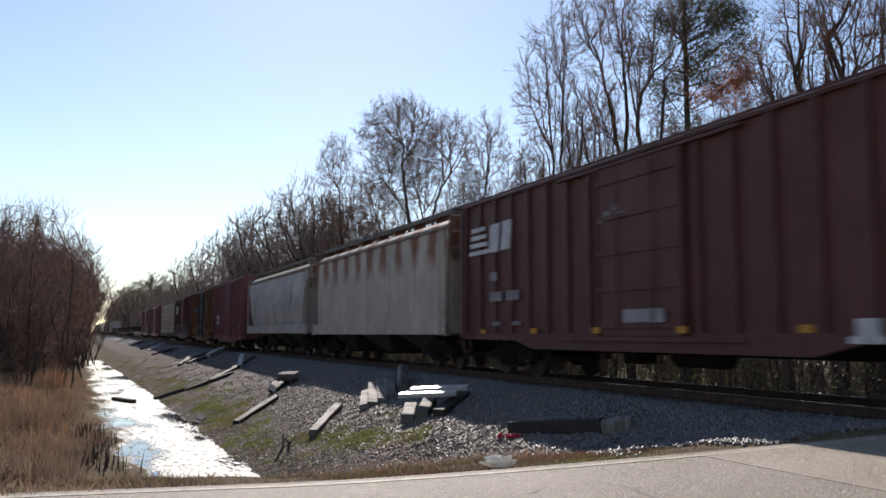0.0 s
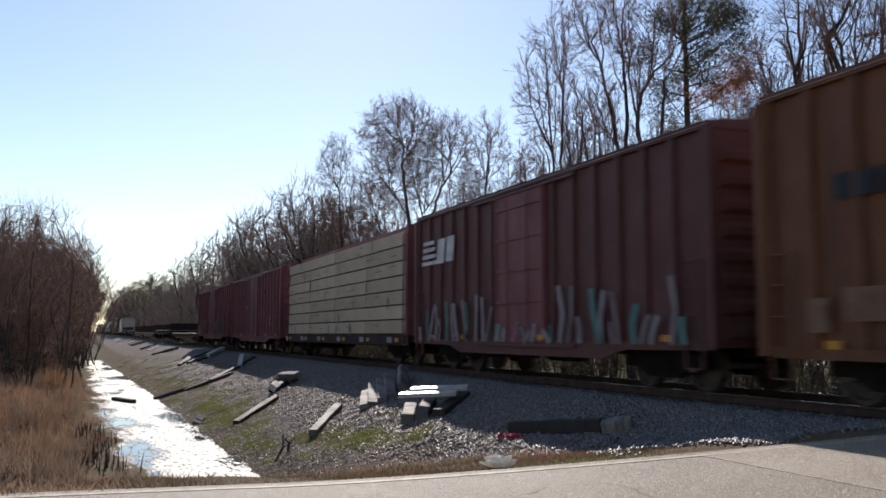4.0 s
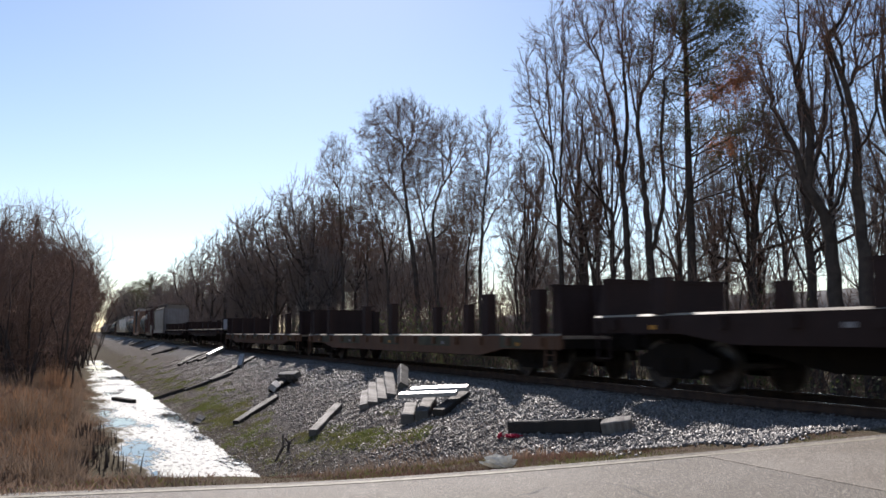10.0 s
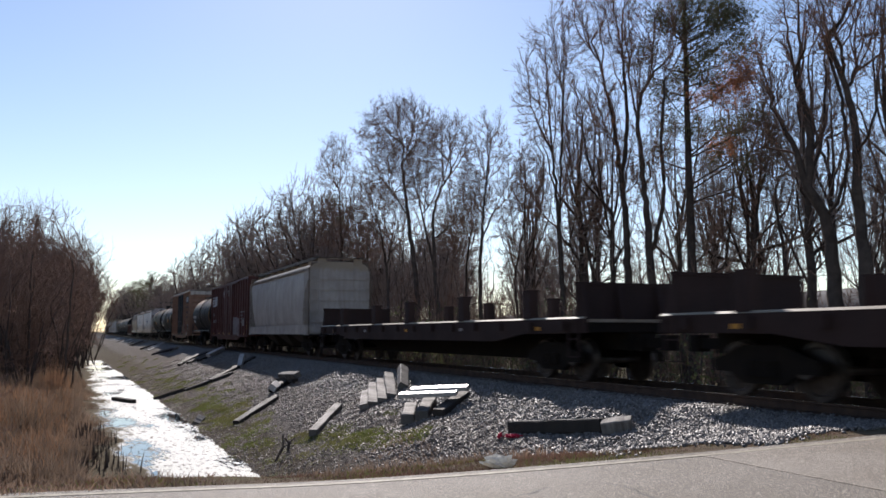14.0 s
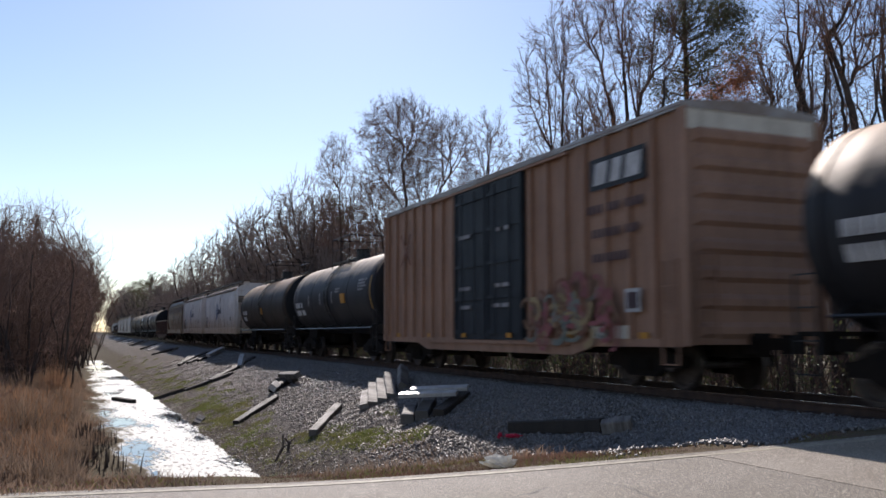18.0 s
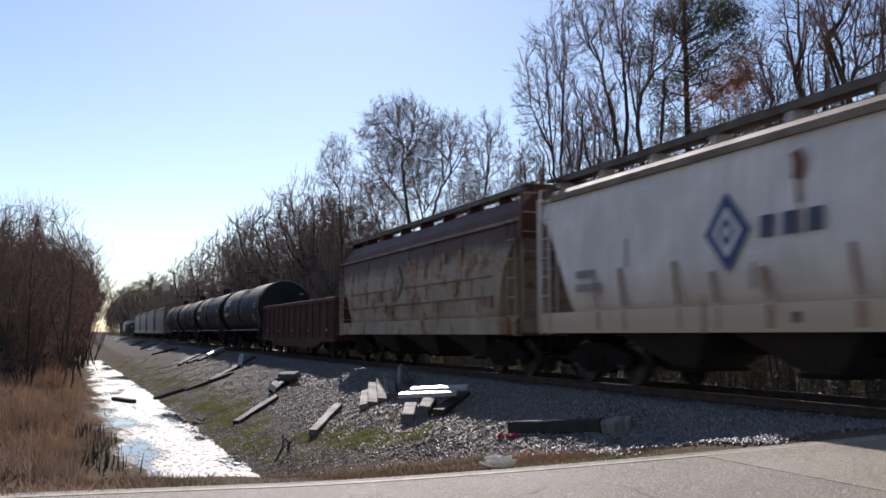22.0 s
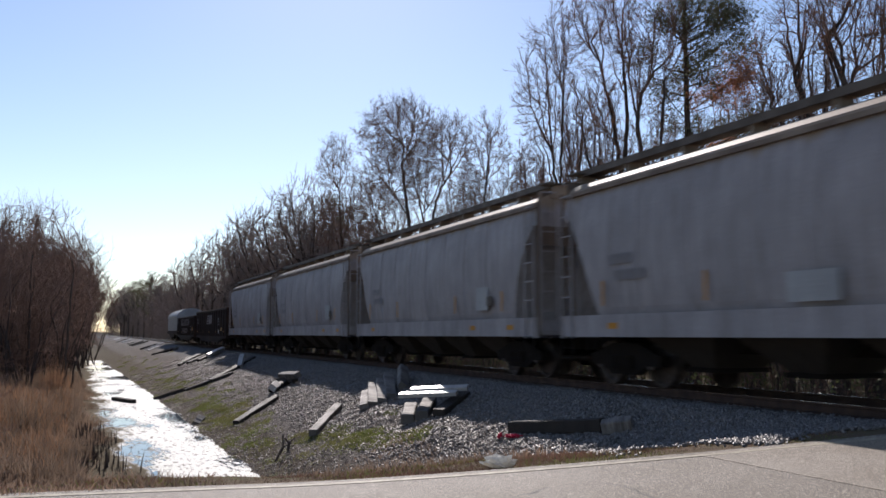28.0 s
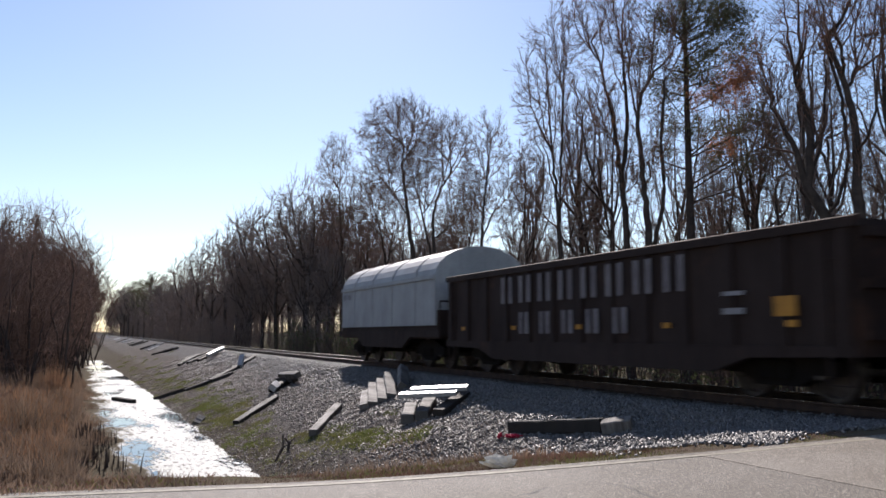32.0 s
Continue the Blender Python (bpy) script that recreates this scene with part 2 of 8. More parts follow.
M = dict(
    brown=paint("freight_brown", (0.112, 0.042, 0.036), (0.06, 0.032, 0.027)),
    maroon=paint("maroon_paint", (0.195, 0.07, 0.073), (0.07, 0.03, 0.032), 0.4),
    maroon_dark=paint("faded_maroon_paint", (0.205, 0.07, 0.07), (0.06, 0.026, 0.026), 0.4),
    orange=paint("weathered_orange_brown_paint", (0.16, 0.062, 0.027), (0.05, 0.026, 0.018), 0.8),
    orange_end=paint("orange_brown_end_paint", (0.42, 0.16, 0.05), (0.10, 0.05, 0.03), 0.5),
    tan=paint("tan_yellow_paint", (0.34, 0.188, 0.122), (0.14, 0.075, 0.05), 0.5),
    cream=paint("cream_paint", (0.62, 0.56, 0.46), (0.25, 0.2, 0.16), 0.5),
    navy=paint("dark_blue_door_paint", (0.016, 0.019, 0.024), (0.045, 0.05, 0.055), 0.5),
    black=paint("black_paint", (0.018, 0.018, 0.02), (0.05, 0.045, 0.04), 0.3, 0.42),
    # tank tops: dust colour brightened upward, the sun's highlight painted in with it
    tank=stained("black_tank_paint_with_dust_and_top_light", (0.02, 0.018, 0.02), (0.04, 0.034, 0.032), (0.54, 0.40, 0.28), 3.5, 4.15, 0, 0.4, 0.62, 0.25),
    tank_head=paint("black_tank_head_paint", (0.014, 0.013, 0.014), (0.03, 0.026, 0.024), 0.4, 0.7, spec=0.15),
    tank_brown=stained("brown_black_tank_paint_with_dust_and_top_light", (0.036, 0.026, 0.021), (0.085, 0.062, 0.044), (0.36, 0.24, 0.15), 3.55, 4.45, 0, 0.5, 0.65, 0.2),
    tank_blue=stained("blue_black_tank_paint_with_dust_and_top_light", (0.019, 0.018, 0.022), (0.036, 0.033, 0.035), (0.52, 0.40, 0.285), 3.72, 4.4, 0, 0.35, 0.62, 0.25),
    grey=stained("light_grey_hopper_paint_under_dust", (0.345, 0.315, 0.315), (0.17, 0.15, 0.14), (0.27, 0.205, 0.15), 4.33, 4.5, 0, 0.65),
    blue_grey=stained("pale_grey_hopper_paint_under_dust", (0.42, 0.365, 0.33), (0.22, 0.18, 0.15), (0.33, 0.265, 0.2), 4.4, 4.6, 0, 0.6),
    white=paint("dirty_white_hopper_paint", (0.70, 0.66, 0.61), (0.40, 0.33, 0.25), 0.5),
    rust_top=stained("grey_paint_with_rust_patches", (0.44, 0.365, 0.30), (0.27, 0.205, 0.15), (0.17, 0.066, 0.036), 3.35, 4.0, 1.55),
    white_low=stained("white_paint_with_brown_splash", (0.74, 0.67, 0.625), (0.5, 0.41, 0.33), (0.47, 0.34, 0.235), 2.75, 1.7),
    rust_upper=stained("cream_paint_under_dark_rust", (0.37, 0.295, 0.22), (0.24, 0.15, 0.085), (0.07, 0.027, 0.019), 3.4, 3.85, 0, 0.75, rust=(0.19, 0.085, 0.04), rust_at=(0.535, 0.62)),
    walk_dark=surface("weathered_walkway_steel", (0.15, 0.122, 0.098), (0.085, 0.068, 0.055), 2, 40, 0.7, 0.2, 0.2),
    gondola=paint("rusty_gondola_paint", (0.092, 0.043, 0.035), (0.03, 0.021, 0.019), 0.85, 0.75, rust=(0.11, 0.042, 0.028), rust_at=(0.56, 0.7), spec=0.12),
    gondola_black=paint("black_gondola_paint", (0.040, 0.026, 0.022), (0.06, 0.04, 0.032), 0.5, 0.75, rust=(0.075, 0.038, 0.026), rust_at=(0.58, 0.74), spec=0.1),
    silver=paint("grey_hood_paint", (0.36, 0.355, 0.35), (0.22, 0.205, 0.195), 0.45, spec=0.5),
    end_grime=paint("grimy_brown_end_sheets", (0.17, 0.125, 0.095), (0.08, 0.055, 0.04), 0.6, 0.75),
    bay_grime=paint("black_brown_grime", (0.055, 0.043, 0.035), (0.03, 0.024, 0.02), 0.6, 0.8),
    smudge=surface("dark_smudged_paint", (0.27, 0.23, 0.205), (0.2, 0.17, 0.15), 3, 30, 0.7, 0, 0.1),
    deck=surface("weathered_deck_boards", (0.30, 0.24, 0.18), (0.20, 0.155, 0.115), 1.5, 30, 0.8, 0, 0.5),
    flat_brown=paint("worn_brown_flatcar_paint", (0.135, 0.066, 0.037), (0.08, 0.05, 0.035), 0.6, 0.7),
    flat_dark=paint("dark_flatcar_paint", (0.042, 0.025, 0.022), (0.025, 0.019, 0.018), 0.5, 0.75, spec=0.1),
    deck_edge=surface("deck_edge_wood_paled_for_sun", (0.33, 0.27, 0.2), (0.22, 0.18, 0.13), 1.5, 30, 0.6, 0, 0.3),
    eave_dust=surface("dusty_eave_paint", (0.24, 0.185, 0.14), (0.15, 0.11, 0.085), 1.2, 25, 0.7, 0, 0.15, spec=0.2),
    eave=surface("eave_steel_paled_for_sun", (0.30, 0.24, 0.2), (0.16, 0.09, 0.07), 1.2, 25, 0.5, 0.2, 0.15),
    roof=surface("galvanised_roof", (0.33, 0.31, 0.29), (0.2, 0.15, 0.12), 0.8, 25, 0.45, 0.3, 0.15),
    iron=surface("dark_truck_iron", (0.012, 0.010, 0.009), (0.02, 0.015, 0.012), 3, 40, 0.85, 0.0, 0.4, spec=0.06),
    steel=surface("worn_wheel_steel", (0.10, 0.085, 0.075), (0.06, 0.045, 0.04), 4, 30, 0.45, 0.8, 0.2),
    rail_side=surface("rusty_rail_steel", (0.085, 0.05, 0.035), (0.055, 0.035, 0.028), 4, 60, 0.75, 0.3, 0.3),
    rail_top=surface("polished_railhead_steel", (0.55, 0.54, 0.53), (0.4, 0.39, 0.38), 4, 60, 0.22, 1.0, 0.05),
    wrap=surface("tan_lumber_boards", (0.43, 0.335, 0.235), (0.36, 0.27, 0.18), 0.8, 60, 0.75, 0, 0.35, streak=(0.4, 0.31, 0.2), streak_amount=0.25, vary=0.10),
    marking=surface("white_stencil_paint", (0.55, 0.53, 0.52), (0.36, 0.34, 0.33), 3, 40, 0.6, 0, 0.1),
    marking_dim=surface("faded_stencil_paint", (0.30, 0.28, 0.28), (0.2, 0.18, 0.18), 3, 40, 0.6, 0, 0.1),
    reflector=surface("yellow_reflector_stripe", (0.52, 0.23, 0.03), (0.38, 0.165, 0.02), 3, 40, 0.4, 0, 0.05),
    reflector_dull=surface("dull_yellow_reflector_band", (0.36, 0.20, 0.05), (0.24, 0.13, 0.035), 3, 40, 0.6, 0, 0.05),
    blue_mark=surface("blue_emblem_paint", (0.03, 0.055, 0.17), (0.045, 0.07, 0.18), 3, 40, 0.5, 0, 0.05),
    graffiti=surface("pale_spray_paint", (0.27, 0.235, 0.235), (0.18, 0.15, 0.155), 2, 40, 0.6, 0, 0.05),
    graffiti_dark=surface("dark_spray_paint", (0.05, 0.03, 0.035), (0.09, 0.05, 0.05), 2, 40, 0.6, 0, 0.05),
    graffiti_teal=surface("teal_spray_paint", (0.05, 0.16, 0.15), (0.08, 0.2, 0.17), 2, 40, 0.6, 0, 0.05),
    rust_wash=surface("thin_rust_wash", (0.33, 0.21, 0.13), (0.24, 0.13, 0.075), 4, 40, 0.7, 0, 0.05),
    letter_navy=surface("faded_navy_lettering", (0.055, 0.06, 0.105), (0.085, 0.085, 0.12), 3, 40, 0.6, 0, 0.05),
    rust_paint=surface("rust_coloured_spray_paint", (0.19, 0.07, 0.035), (0.13, 0.05, 0.03), 2, 40, 0.6, 0, 0.05),
    olive_paint=surface("dull_olive_touch_up_paint", (0.085, 0.075, 0.047), (0.06, 0.053, 0.035), 2, 40, 0.7, 0, 0.05),
    cross_paint=surface("faded_blue_grey_paint", (0.13, 0.15, 0.15), (0.09, 0.1, 0.1), 3, 40, 0.6, 0, 0.05),
    tan_patch=surface("faded_tan_patch_paint", (0.20, 0.115, 0.07), (0.13, 0.07, 0.042), 3, 40, 0.7, 0, 0.1),
    letter_fill=surface("dull_maroon_spray_paint", (0.17, 0.058, 0.052), (0.12, 0.042, 0.036), 2, 40, 0.6, 0, 0.05),
    letter_edge=surface("pale_pink_grey_spray_paint", (0.29, 0.205, 0.19), (0.17, 0.10, 0.095), 2, 40, 0.6, 0, 0.05),
    spray_pink=surface("dull_pink_spray_paint", (0.30, 0.09, 0.10), (0.22, 0.07, 0.07), 2, 40, 0.6, 0, 0.05),
    spray_green=surface("dull_green_grey_spray_paint", (0.13, 0.15, 0.12), (0.18, 0.17, 0.15), 2, 40, 0.6, 0, 0.05),
    graffiti_gold=surface("gold_spray_paint", (0.34, 0.24, 0.12), (0.24, 0.16, 0.08), 2, 40, 0.6, 0, 0.05),
    graffiti_red=surface("red_spray_paint", (0.42, 0.05, 0.03), (0.3, 0.04, 0.05), 2, 40, 0.6, 0, 0.05),
    tie=surface("creosoted_tie_wood", (0.20, 0.175, 0.15), (0.09, 0.075, 0.064), 2.5, 60, 0.72, 0, 0.6, 0.01, streak=(0.16, 0.145, 0.13), streak_amount=0.4, vary=0.35, spec=0.35),
    # lit copy of the tie wood: glare on the tops put into the colour
    tie_pale=surface("tie_wood_paled_for_glare", (0.42, 0.40, 0.37), (0.32, 0.30, 0.275), 2.5, 60, 0.42, 0, 0.4, 0.006, streak=(0.24, 0.21, 0.19), streak_amount=0.45, spec=0.8),
    # shaded copy of the tie wood, for ties seen from their unlit side
    tie_dark=surface("tie_timber_darkened_for_shade", (0.03, 0.024, 0.02), (0.05, 0.04, 0.033), 2.5, 60, 0.7, 0, 0.7, 0.012, vary=0.3, spec=0.25),
    bark=surface("grey_brown_bark", (0.105, 0.08, 0.066), (0.062, 0.048, 0.041), 3, 40, 0.9, 0, 0.8, 0.02, spec=0.08),
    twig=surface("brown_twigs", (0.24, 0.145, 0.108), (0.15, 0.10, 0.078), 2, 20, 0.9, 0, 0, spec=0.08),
    # farther trees and brush: distance haze put into a paler twig colour
    twig_far=surface("twigs_paled_for_haze", (0.30, 0.225, 0.19), (0.20, 0.155, 0.132), 2, 20, 0.9, 0, 0, spec=0.08),
    leaf_dry=surface("dry_russet_leaves", (0.40, 0.17, 0.085), (0.30, 0.13, 0.075), 2, 10, 0.8, 0, 0, vary=0.2, thin=0.6),
    needle=surface("pine_needles", (0.13, 0.12, 0.055), (0.085, 0.085, 0.042), 1.5, 8, 0.7, 0, 0, thin=0.4),
    shrub=surface("evergreen_shrub_leaves", (0.13, 0.14, 0.06), (0.085, 0.095, 0.045), 1.5, 8, 0.5, 0, 0, thin=0.4),
    weed=surface("dry_weed_stalks", (0.34, 0.235, 0.165), (0.13, 0.098, 0.072), 0.6, 8, 0.85, 0, 0, space="World", thin=0.4),
    reed=surface("tawny_reeds", (0.34, 0.19, 0.11), (0.23, 0.135, 0.08), 0.6, 8, 0.85, 0, 0, space="World", thin=0.4),
    litter_brown=surface("red_brown_leaf_litter", (0.26, 0.145, 0.10), (0.13, 0.085, 0.06), 0.6, 8, 0.85, 0, 0, space="World", thin=0.3),
    grass=surface("winter_grass_blades", (0.16, 0.185, 0.05), (0.21, 0.19, 0.08), 0.5, 8, 0.8, 0, 0, space="World", thin=0.4),
    stone=stone_material("grey_ballast_stone", (0.055, 0.05, 0.047, 1), (0.30, 0.28, 0.262, 1), (0.13, 0.11, 0.095)),
    stone_brown=stone_material("muddy_brown_ballast_stone", (0.075, 0.058, 0.046, 1), (0.34, 0.28, 0.235, 1), (0.13, 0.10, 0.078)),
    litter=surface("white_plastic", (0.82, 0.79, 0.72), (0.66, 0.62, 0.55), 6, 30, 0.35, 0, 0.2, thin=0.45),
    red_litter=surface("red_plastic", (0.55, 0.02, 0.05), (0.4, 0.015, 0.04), 6, 30, 0.35, 0, 0.2),
    line=surface("worn_road_line", (0.42, 0.37, 0.265), (0.27, 0.23, 0.17), 9, 50, 0.7, 0, 0.2, space="World"),
)


# ---- building helpers ----
def mesh_of(bm, name, smooth=False):
    me = bpy.data.meshes.new(name)
    bmesh.ops.recalc_face_normals(bm, faces=bm.faces)
    bm.to_mesh(me)
    bm.free()
    if smooth:
        for p in me.polygons:
            p.use_smooth = True
    return me


def part(name, geo, material, parent=None, label="", at=None):
    """One mesh object under a thing or a part; geo is a bmesh or a mesh that alike parts share."""
    me = geo if isinstance(geo, bpy.types.Mesh) else mesh_of(geo, name)
    if material and not me.materials:
        me.materials.append(material)
    ob = new(name, me)
    ob.parent = parent
    if at is not None:
        ob.matrix_basis = at
    if label:
        tagged(ob, label)
    return ob


def thing(name, label, category, group="", at=None, kind=""):
    ob = new(name)
    ob.empty_display_size = 0.3
    if at is not None:
        ob.matrix_basis = at
    return tagged(ob, label, category, group, kind)


def box(bm, x0, x1, y0, y1, z0, z1):
    v = [bm.verts.new(p) for p in ((x0, y0, z0), (x1, y0, z0), (x1, y1, z0), (x0, y1, z0), (x0, y0, z1), (x1, y0, z1), (x1, y1, z1), (x0, y1, z1))]
    for q in ((0, 3, 2, 1), (4, 5, 6, 7), (0, 1, 5, 4), (1, 2, 6, 5), (2, 3, 7, 6), (3, 0, 4, 7)):
        bm.faces.new([v[i] for i in q])
    return bm


def boxes(*rows):
    bm = bmesh.new()
    for r in rows:
        box(bm, *r)
    return bm


def bar(bm, a, b, r, sides=6):
    """A round bar from a to b."""
    a, b = Vector(a), Vector(b)
    w = (b - a).normalized()
    u = w.orthogonal().normalized()
    v = w.cross(u)
    rings = []
    for c in (a, b):
        rings.append([bm.verts.new(c + r * (math.cos(2 * math.pi * i / sides) * u + math.sin(2 * math.pi * i / sides) * v)) for i in range(sides)])
    for i in range(sides):
        j = (i + 1) % sides
        bm.faces.new((rings[0][i], rings[0][j], rings[1][j], rings[1][i]))
    bm.faces.new(rings[0][::-1])
    bm.faces.new(rings[1])
    return bm


def loft(bm, rings, close=True, caps=True):
    """Rings of points, all of one count, joined one to the next."""
    vs = [[bm.verts.new(p) for p in ring] for ring in rings]
    n = len(vs[0])
    for a, b in zip(vs, vs[1:]):
        for i in range(n if close else n - 1):
            j = (i + 1) % n
            bm.faces.new((a[i], a[j], b[j], b[i]))
    if caps:
        bm.faces.new(vs[0][::-1])
        bm.faces.new(vs[-1])
    return bm


def prism(bm, poly, y0, y1):
    """A polygon of (x, z) drawn out along y."""
    return loft(bm, [[(x, y0, z) for x, z in poly], [(x, y1, z) for x, z in poly]])


def slab(bm, poly, x0, x1):
    """A polygon of (y, z) drawn out along x."""
    return loft(bm, [[(x0, y, z) for y, z in poly], [(x1, y, z) for y, z in poly]])


# ---- the lie of the land ----
TRACK_X = 11.23
SPEED, OFFSET = 18.4, 4.0


def smooth(a, b, t):
    t = np.clip((t - a) / (b - a), 0, 1)
    return t * t * (3 - 2 * t)


def rise(y):
    """The line climbs gently into the distance."""
    return 0.0045 * (np.sqrt((y - 50.0) ** 2 + 1600) + (y - 50.0)) / 2


def road_z(x):
    return -0.45 + 0.40 * np.clip((x - 2) / 7.5, 0, 1) ** 1.5 - 0.35 * smooth(14, 26, x) - 0.4 * smooth(-2, -30, x)


def road_edge(x):
    return 9.28 - 0.145 * x - 0.009 * np.clip(x, 0, 12) ** 2 * 0.6


def bank(x):
    """Cross-section of the line: ditch, embankment, ballast shoulder and the far side."""
    return np.interp(x, [-60, -9, -4.5, -1.6, 0.2, 1.2, 2.8, 4.05, 5.2, 9.25, 9.6, 12.9, 13.3, 15.4, 17.5, 60],
                     [-0.9, -1.0, -1.25, -1.6, -2.0, -2.4, -2.35, -2.0, -1.6, -0.26, -0.2, -0.2, -0.3, -1.25, -1.45, -1.3])


def ground_z(x, y):
    b = bank(x) + rise(y)
    r = road_z(x)
    e = road_edge(x)
    run = np.interp(x, [5.0, 7.5], [7.9, 3.2])
    up = np.where(y > e, np.clip(1 - (y - e - 0.9) / run, 0, 1) ** 1.7, smooth(-15, -7.4, y - e))
    drop = r - 0.03
    return b + (drop - b) * up


def lumps(x, y, amp):
    return amp * (np.sin(x * 1.7 + 0.6 * np.sin(y * 0.9)) * np.cos(y * 1.3 + 0.8 * np.sin(x * 0.7)) + 0.5 * np.sin(x * 4.1 + y * 3.3) * np.cos(y * 4.7 - x * 2.2))


def grid_mesh(name, xs, ys, zf):
    X, Y = np.meshgrid(xs, ys)
    co = np.stack([X, Y, zf(X, Y)], -1).reshape(-1, 3)
    nx, ny = len(xs), len(ys)
    i = np.arange(nx - 1)[None, :] + nx * np.arange(ny - 1)[:, None]
    q = np.stack([i, i + 1, i + 1 + nx, i + nx], -1).reshape(-1, 4)
    return raw_mesh(name, co, q)


def raw_mesh(name, co, faces):
    me = bpy.data.meshes.new(name)
    k = faces.shape[1]
    me.vertices.add(len(co))
    me.vertices.foreach_set("co", np.asarray(co, dtype=np.float32).ravel())
    me.loops.add(faces.size)
    me.loops.foreach_set("vertex_index", faces.astype(np.int32).ravel())
    me.polygons.add(len(faces))
    me.polygons.foreach_set("loop_start", np.arange(0, faces.size, k, dtype=np.int32))
    me.update(calc_edges=True)
    me.validate()
    return me


def ground_material():
    m, nt, n, l, b = nodes_of("embankment_ground")
    pos = n.new("ShaderNodeNewGeometry").outputs["Position"]
    sep = n.new("ShaderNodeSeparateXYZ")
    l.new(pos, sep.inputs[0])
    wob = noise_tex(nt, pos, 0.55, 5, 0.65)
    fine = noise_tex(nt, pos, 22, 6, 0.7)
    mid = noise_tex(nt, pos, 3.0, 5, 0.65)
    def shifted(sock, amount):
        a = n.new("ShaderNodeMath")
        a.operation = "MULTIPLY_ADD"
        l.new(wob, a.inputs[0])
        a.inputs[1].default_value = amount
        l.new(sock, a.inputs[2])
        return a.outputs[0]
    def between(sock, lo, hi):
        r = n.new("ShaderNodeMapRange")
        r.interpolation_type = "SMOOTHSTEP"
        r.inputs[1].default_value, r.inputs[2].default_value = lo, hi
        l.new(sock, r.inputs[0])
        return r.outputs[0]
    x = shifted(sep.outputs[0], 2.6)
    gravel = mix(nt, ramp(nt, fine, 0.3, 0.7), (0.10, 0.095, 0.09), (0.25, 0.24, 0.23))
    gravel = mix(nt, ramp(nt, mid, 0.45, 0.75), gravel, (0.15, 0.125, 0.10))
    soil = mix(nt, ramp(nt, mid, 0.35, 0.65), (0.06, 0.045, 0.032), (0.12, 0.09, 0.062))
    turf = mix(nt, ramp(nt, fine, 0.3, 0.7), (0.075, 0.085, 0.03), (0.13, 0.125, 0.055))
    low = mix(nt, ramp(nt, mid, 0.52, 0.64), soil, turf)
    rubble = mix(nt, ramp(nt, fine, 0.3, 0.7), (0.075, 0.062, 0.053), (0.20, 0.17, 0.145))
    low = mix(nt, between(x, 5.9, 6.9), low, rubble)
    col = mix(nt, between(x, 8.0, 9.6), low, gravel)
    far = mix(nt, ramp(nt, mid, 0.3, 0.7), (0.10, 0.075, 0.045), (0.13, 0.115, 0.055))
    col = mix(nt, between(x, 15.0, 17.0), col, far)
    col = mix(nt, between(x, 1.6, 0.6), col, (0.11, 0.075, 0.05))
    off = n.new("ShaderNodeVectorMath")      # how far beyond the road's edge
    off.operation = "DOT_PRODUCT"
    l.new(pos, off.inputs[0])
    off.inputs[1].default_value = (0.17, 1.0, 0.0)
    verge = mix(nt, ramp(nt, mid, 0.4, 0.6), (0.17, 0.12, 0.085), (0.15, 0.12, 0.075))
    col = mix(nt, between(shifted(off.outputs["Value"], 1.2), 11.1, 10.6), col, verge)
    grain = ramp(nt, fine, 0.25, 0.75, (0.3, 0.3, 0.3, 1), (0.7, 0.7, 0.7, 1))
    l.new(mix(nt, 0.6, col, grain, "OVERLAY"), b.inputs["Base Color"])
    b.inputs["Roughness"].default_value = 0.95
    b.inputs["Specular IOR Level"].default_value = 0.06
    bumped(nt, b, fine, 0.9, 0.05)
    return m


def stretch(lo, hi, near_lo, near_hi, fine, grow=1.22):
    out = list(np.arange(near_lo, near_hi, fine))
    s, v = fine, near_lo
    left = []
    while v > lo:
        s *= grow
        v -= s
        left.append(max(v, lo))
    s, v = fine, out[-1]
    while v < hi:
        s *= grow
        v += s
        out.append(min(v, hi))
    return np.array(left[::-1] + out)


GX = stretch(-2500, 2500, -9, 19, 0.22)
GY = stretch(-2500, 3000, 6.0, 48, 0.28, 1.12)


def ground_height(x, y):
    wide = smooth(60, 400, np.abs(x))
    calm = smooth(0.2, 1.5, y - road_edge(x))
    return ground_z(x, y) + lumps(x, y, 0.045) * calm * np.where((x > 9) & (x < 13.5), 0.15, 1.0)


ground = part("ground", grid_mesh("ground", GX, GY, ground_height), ground_material())
tagged(ground, "gravel, soil and winter grass embankment along the railway", "ground", kind="structure")
for p in ground.data.polygons:
    p.use_smooth = True


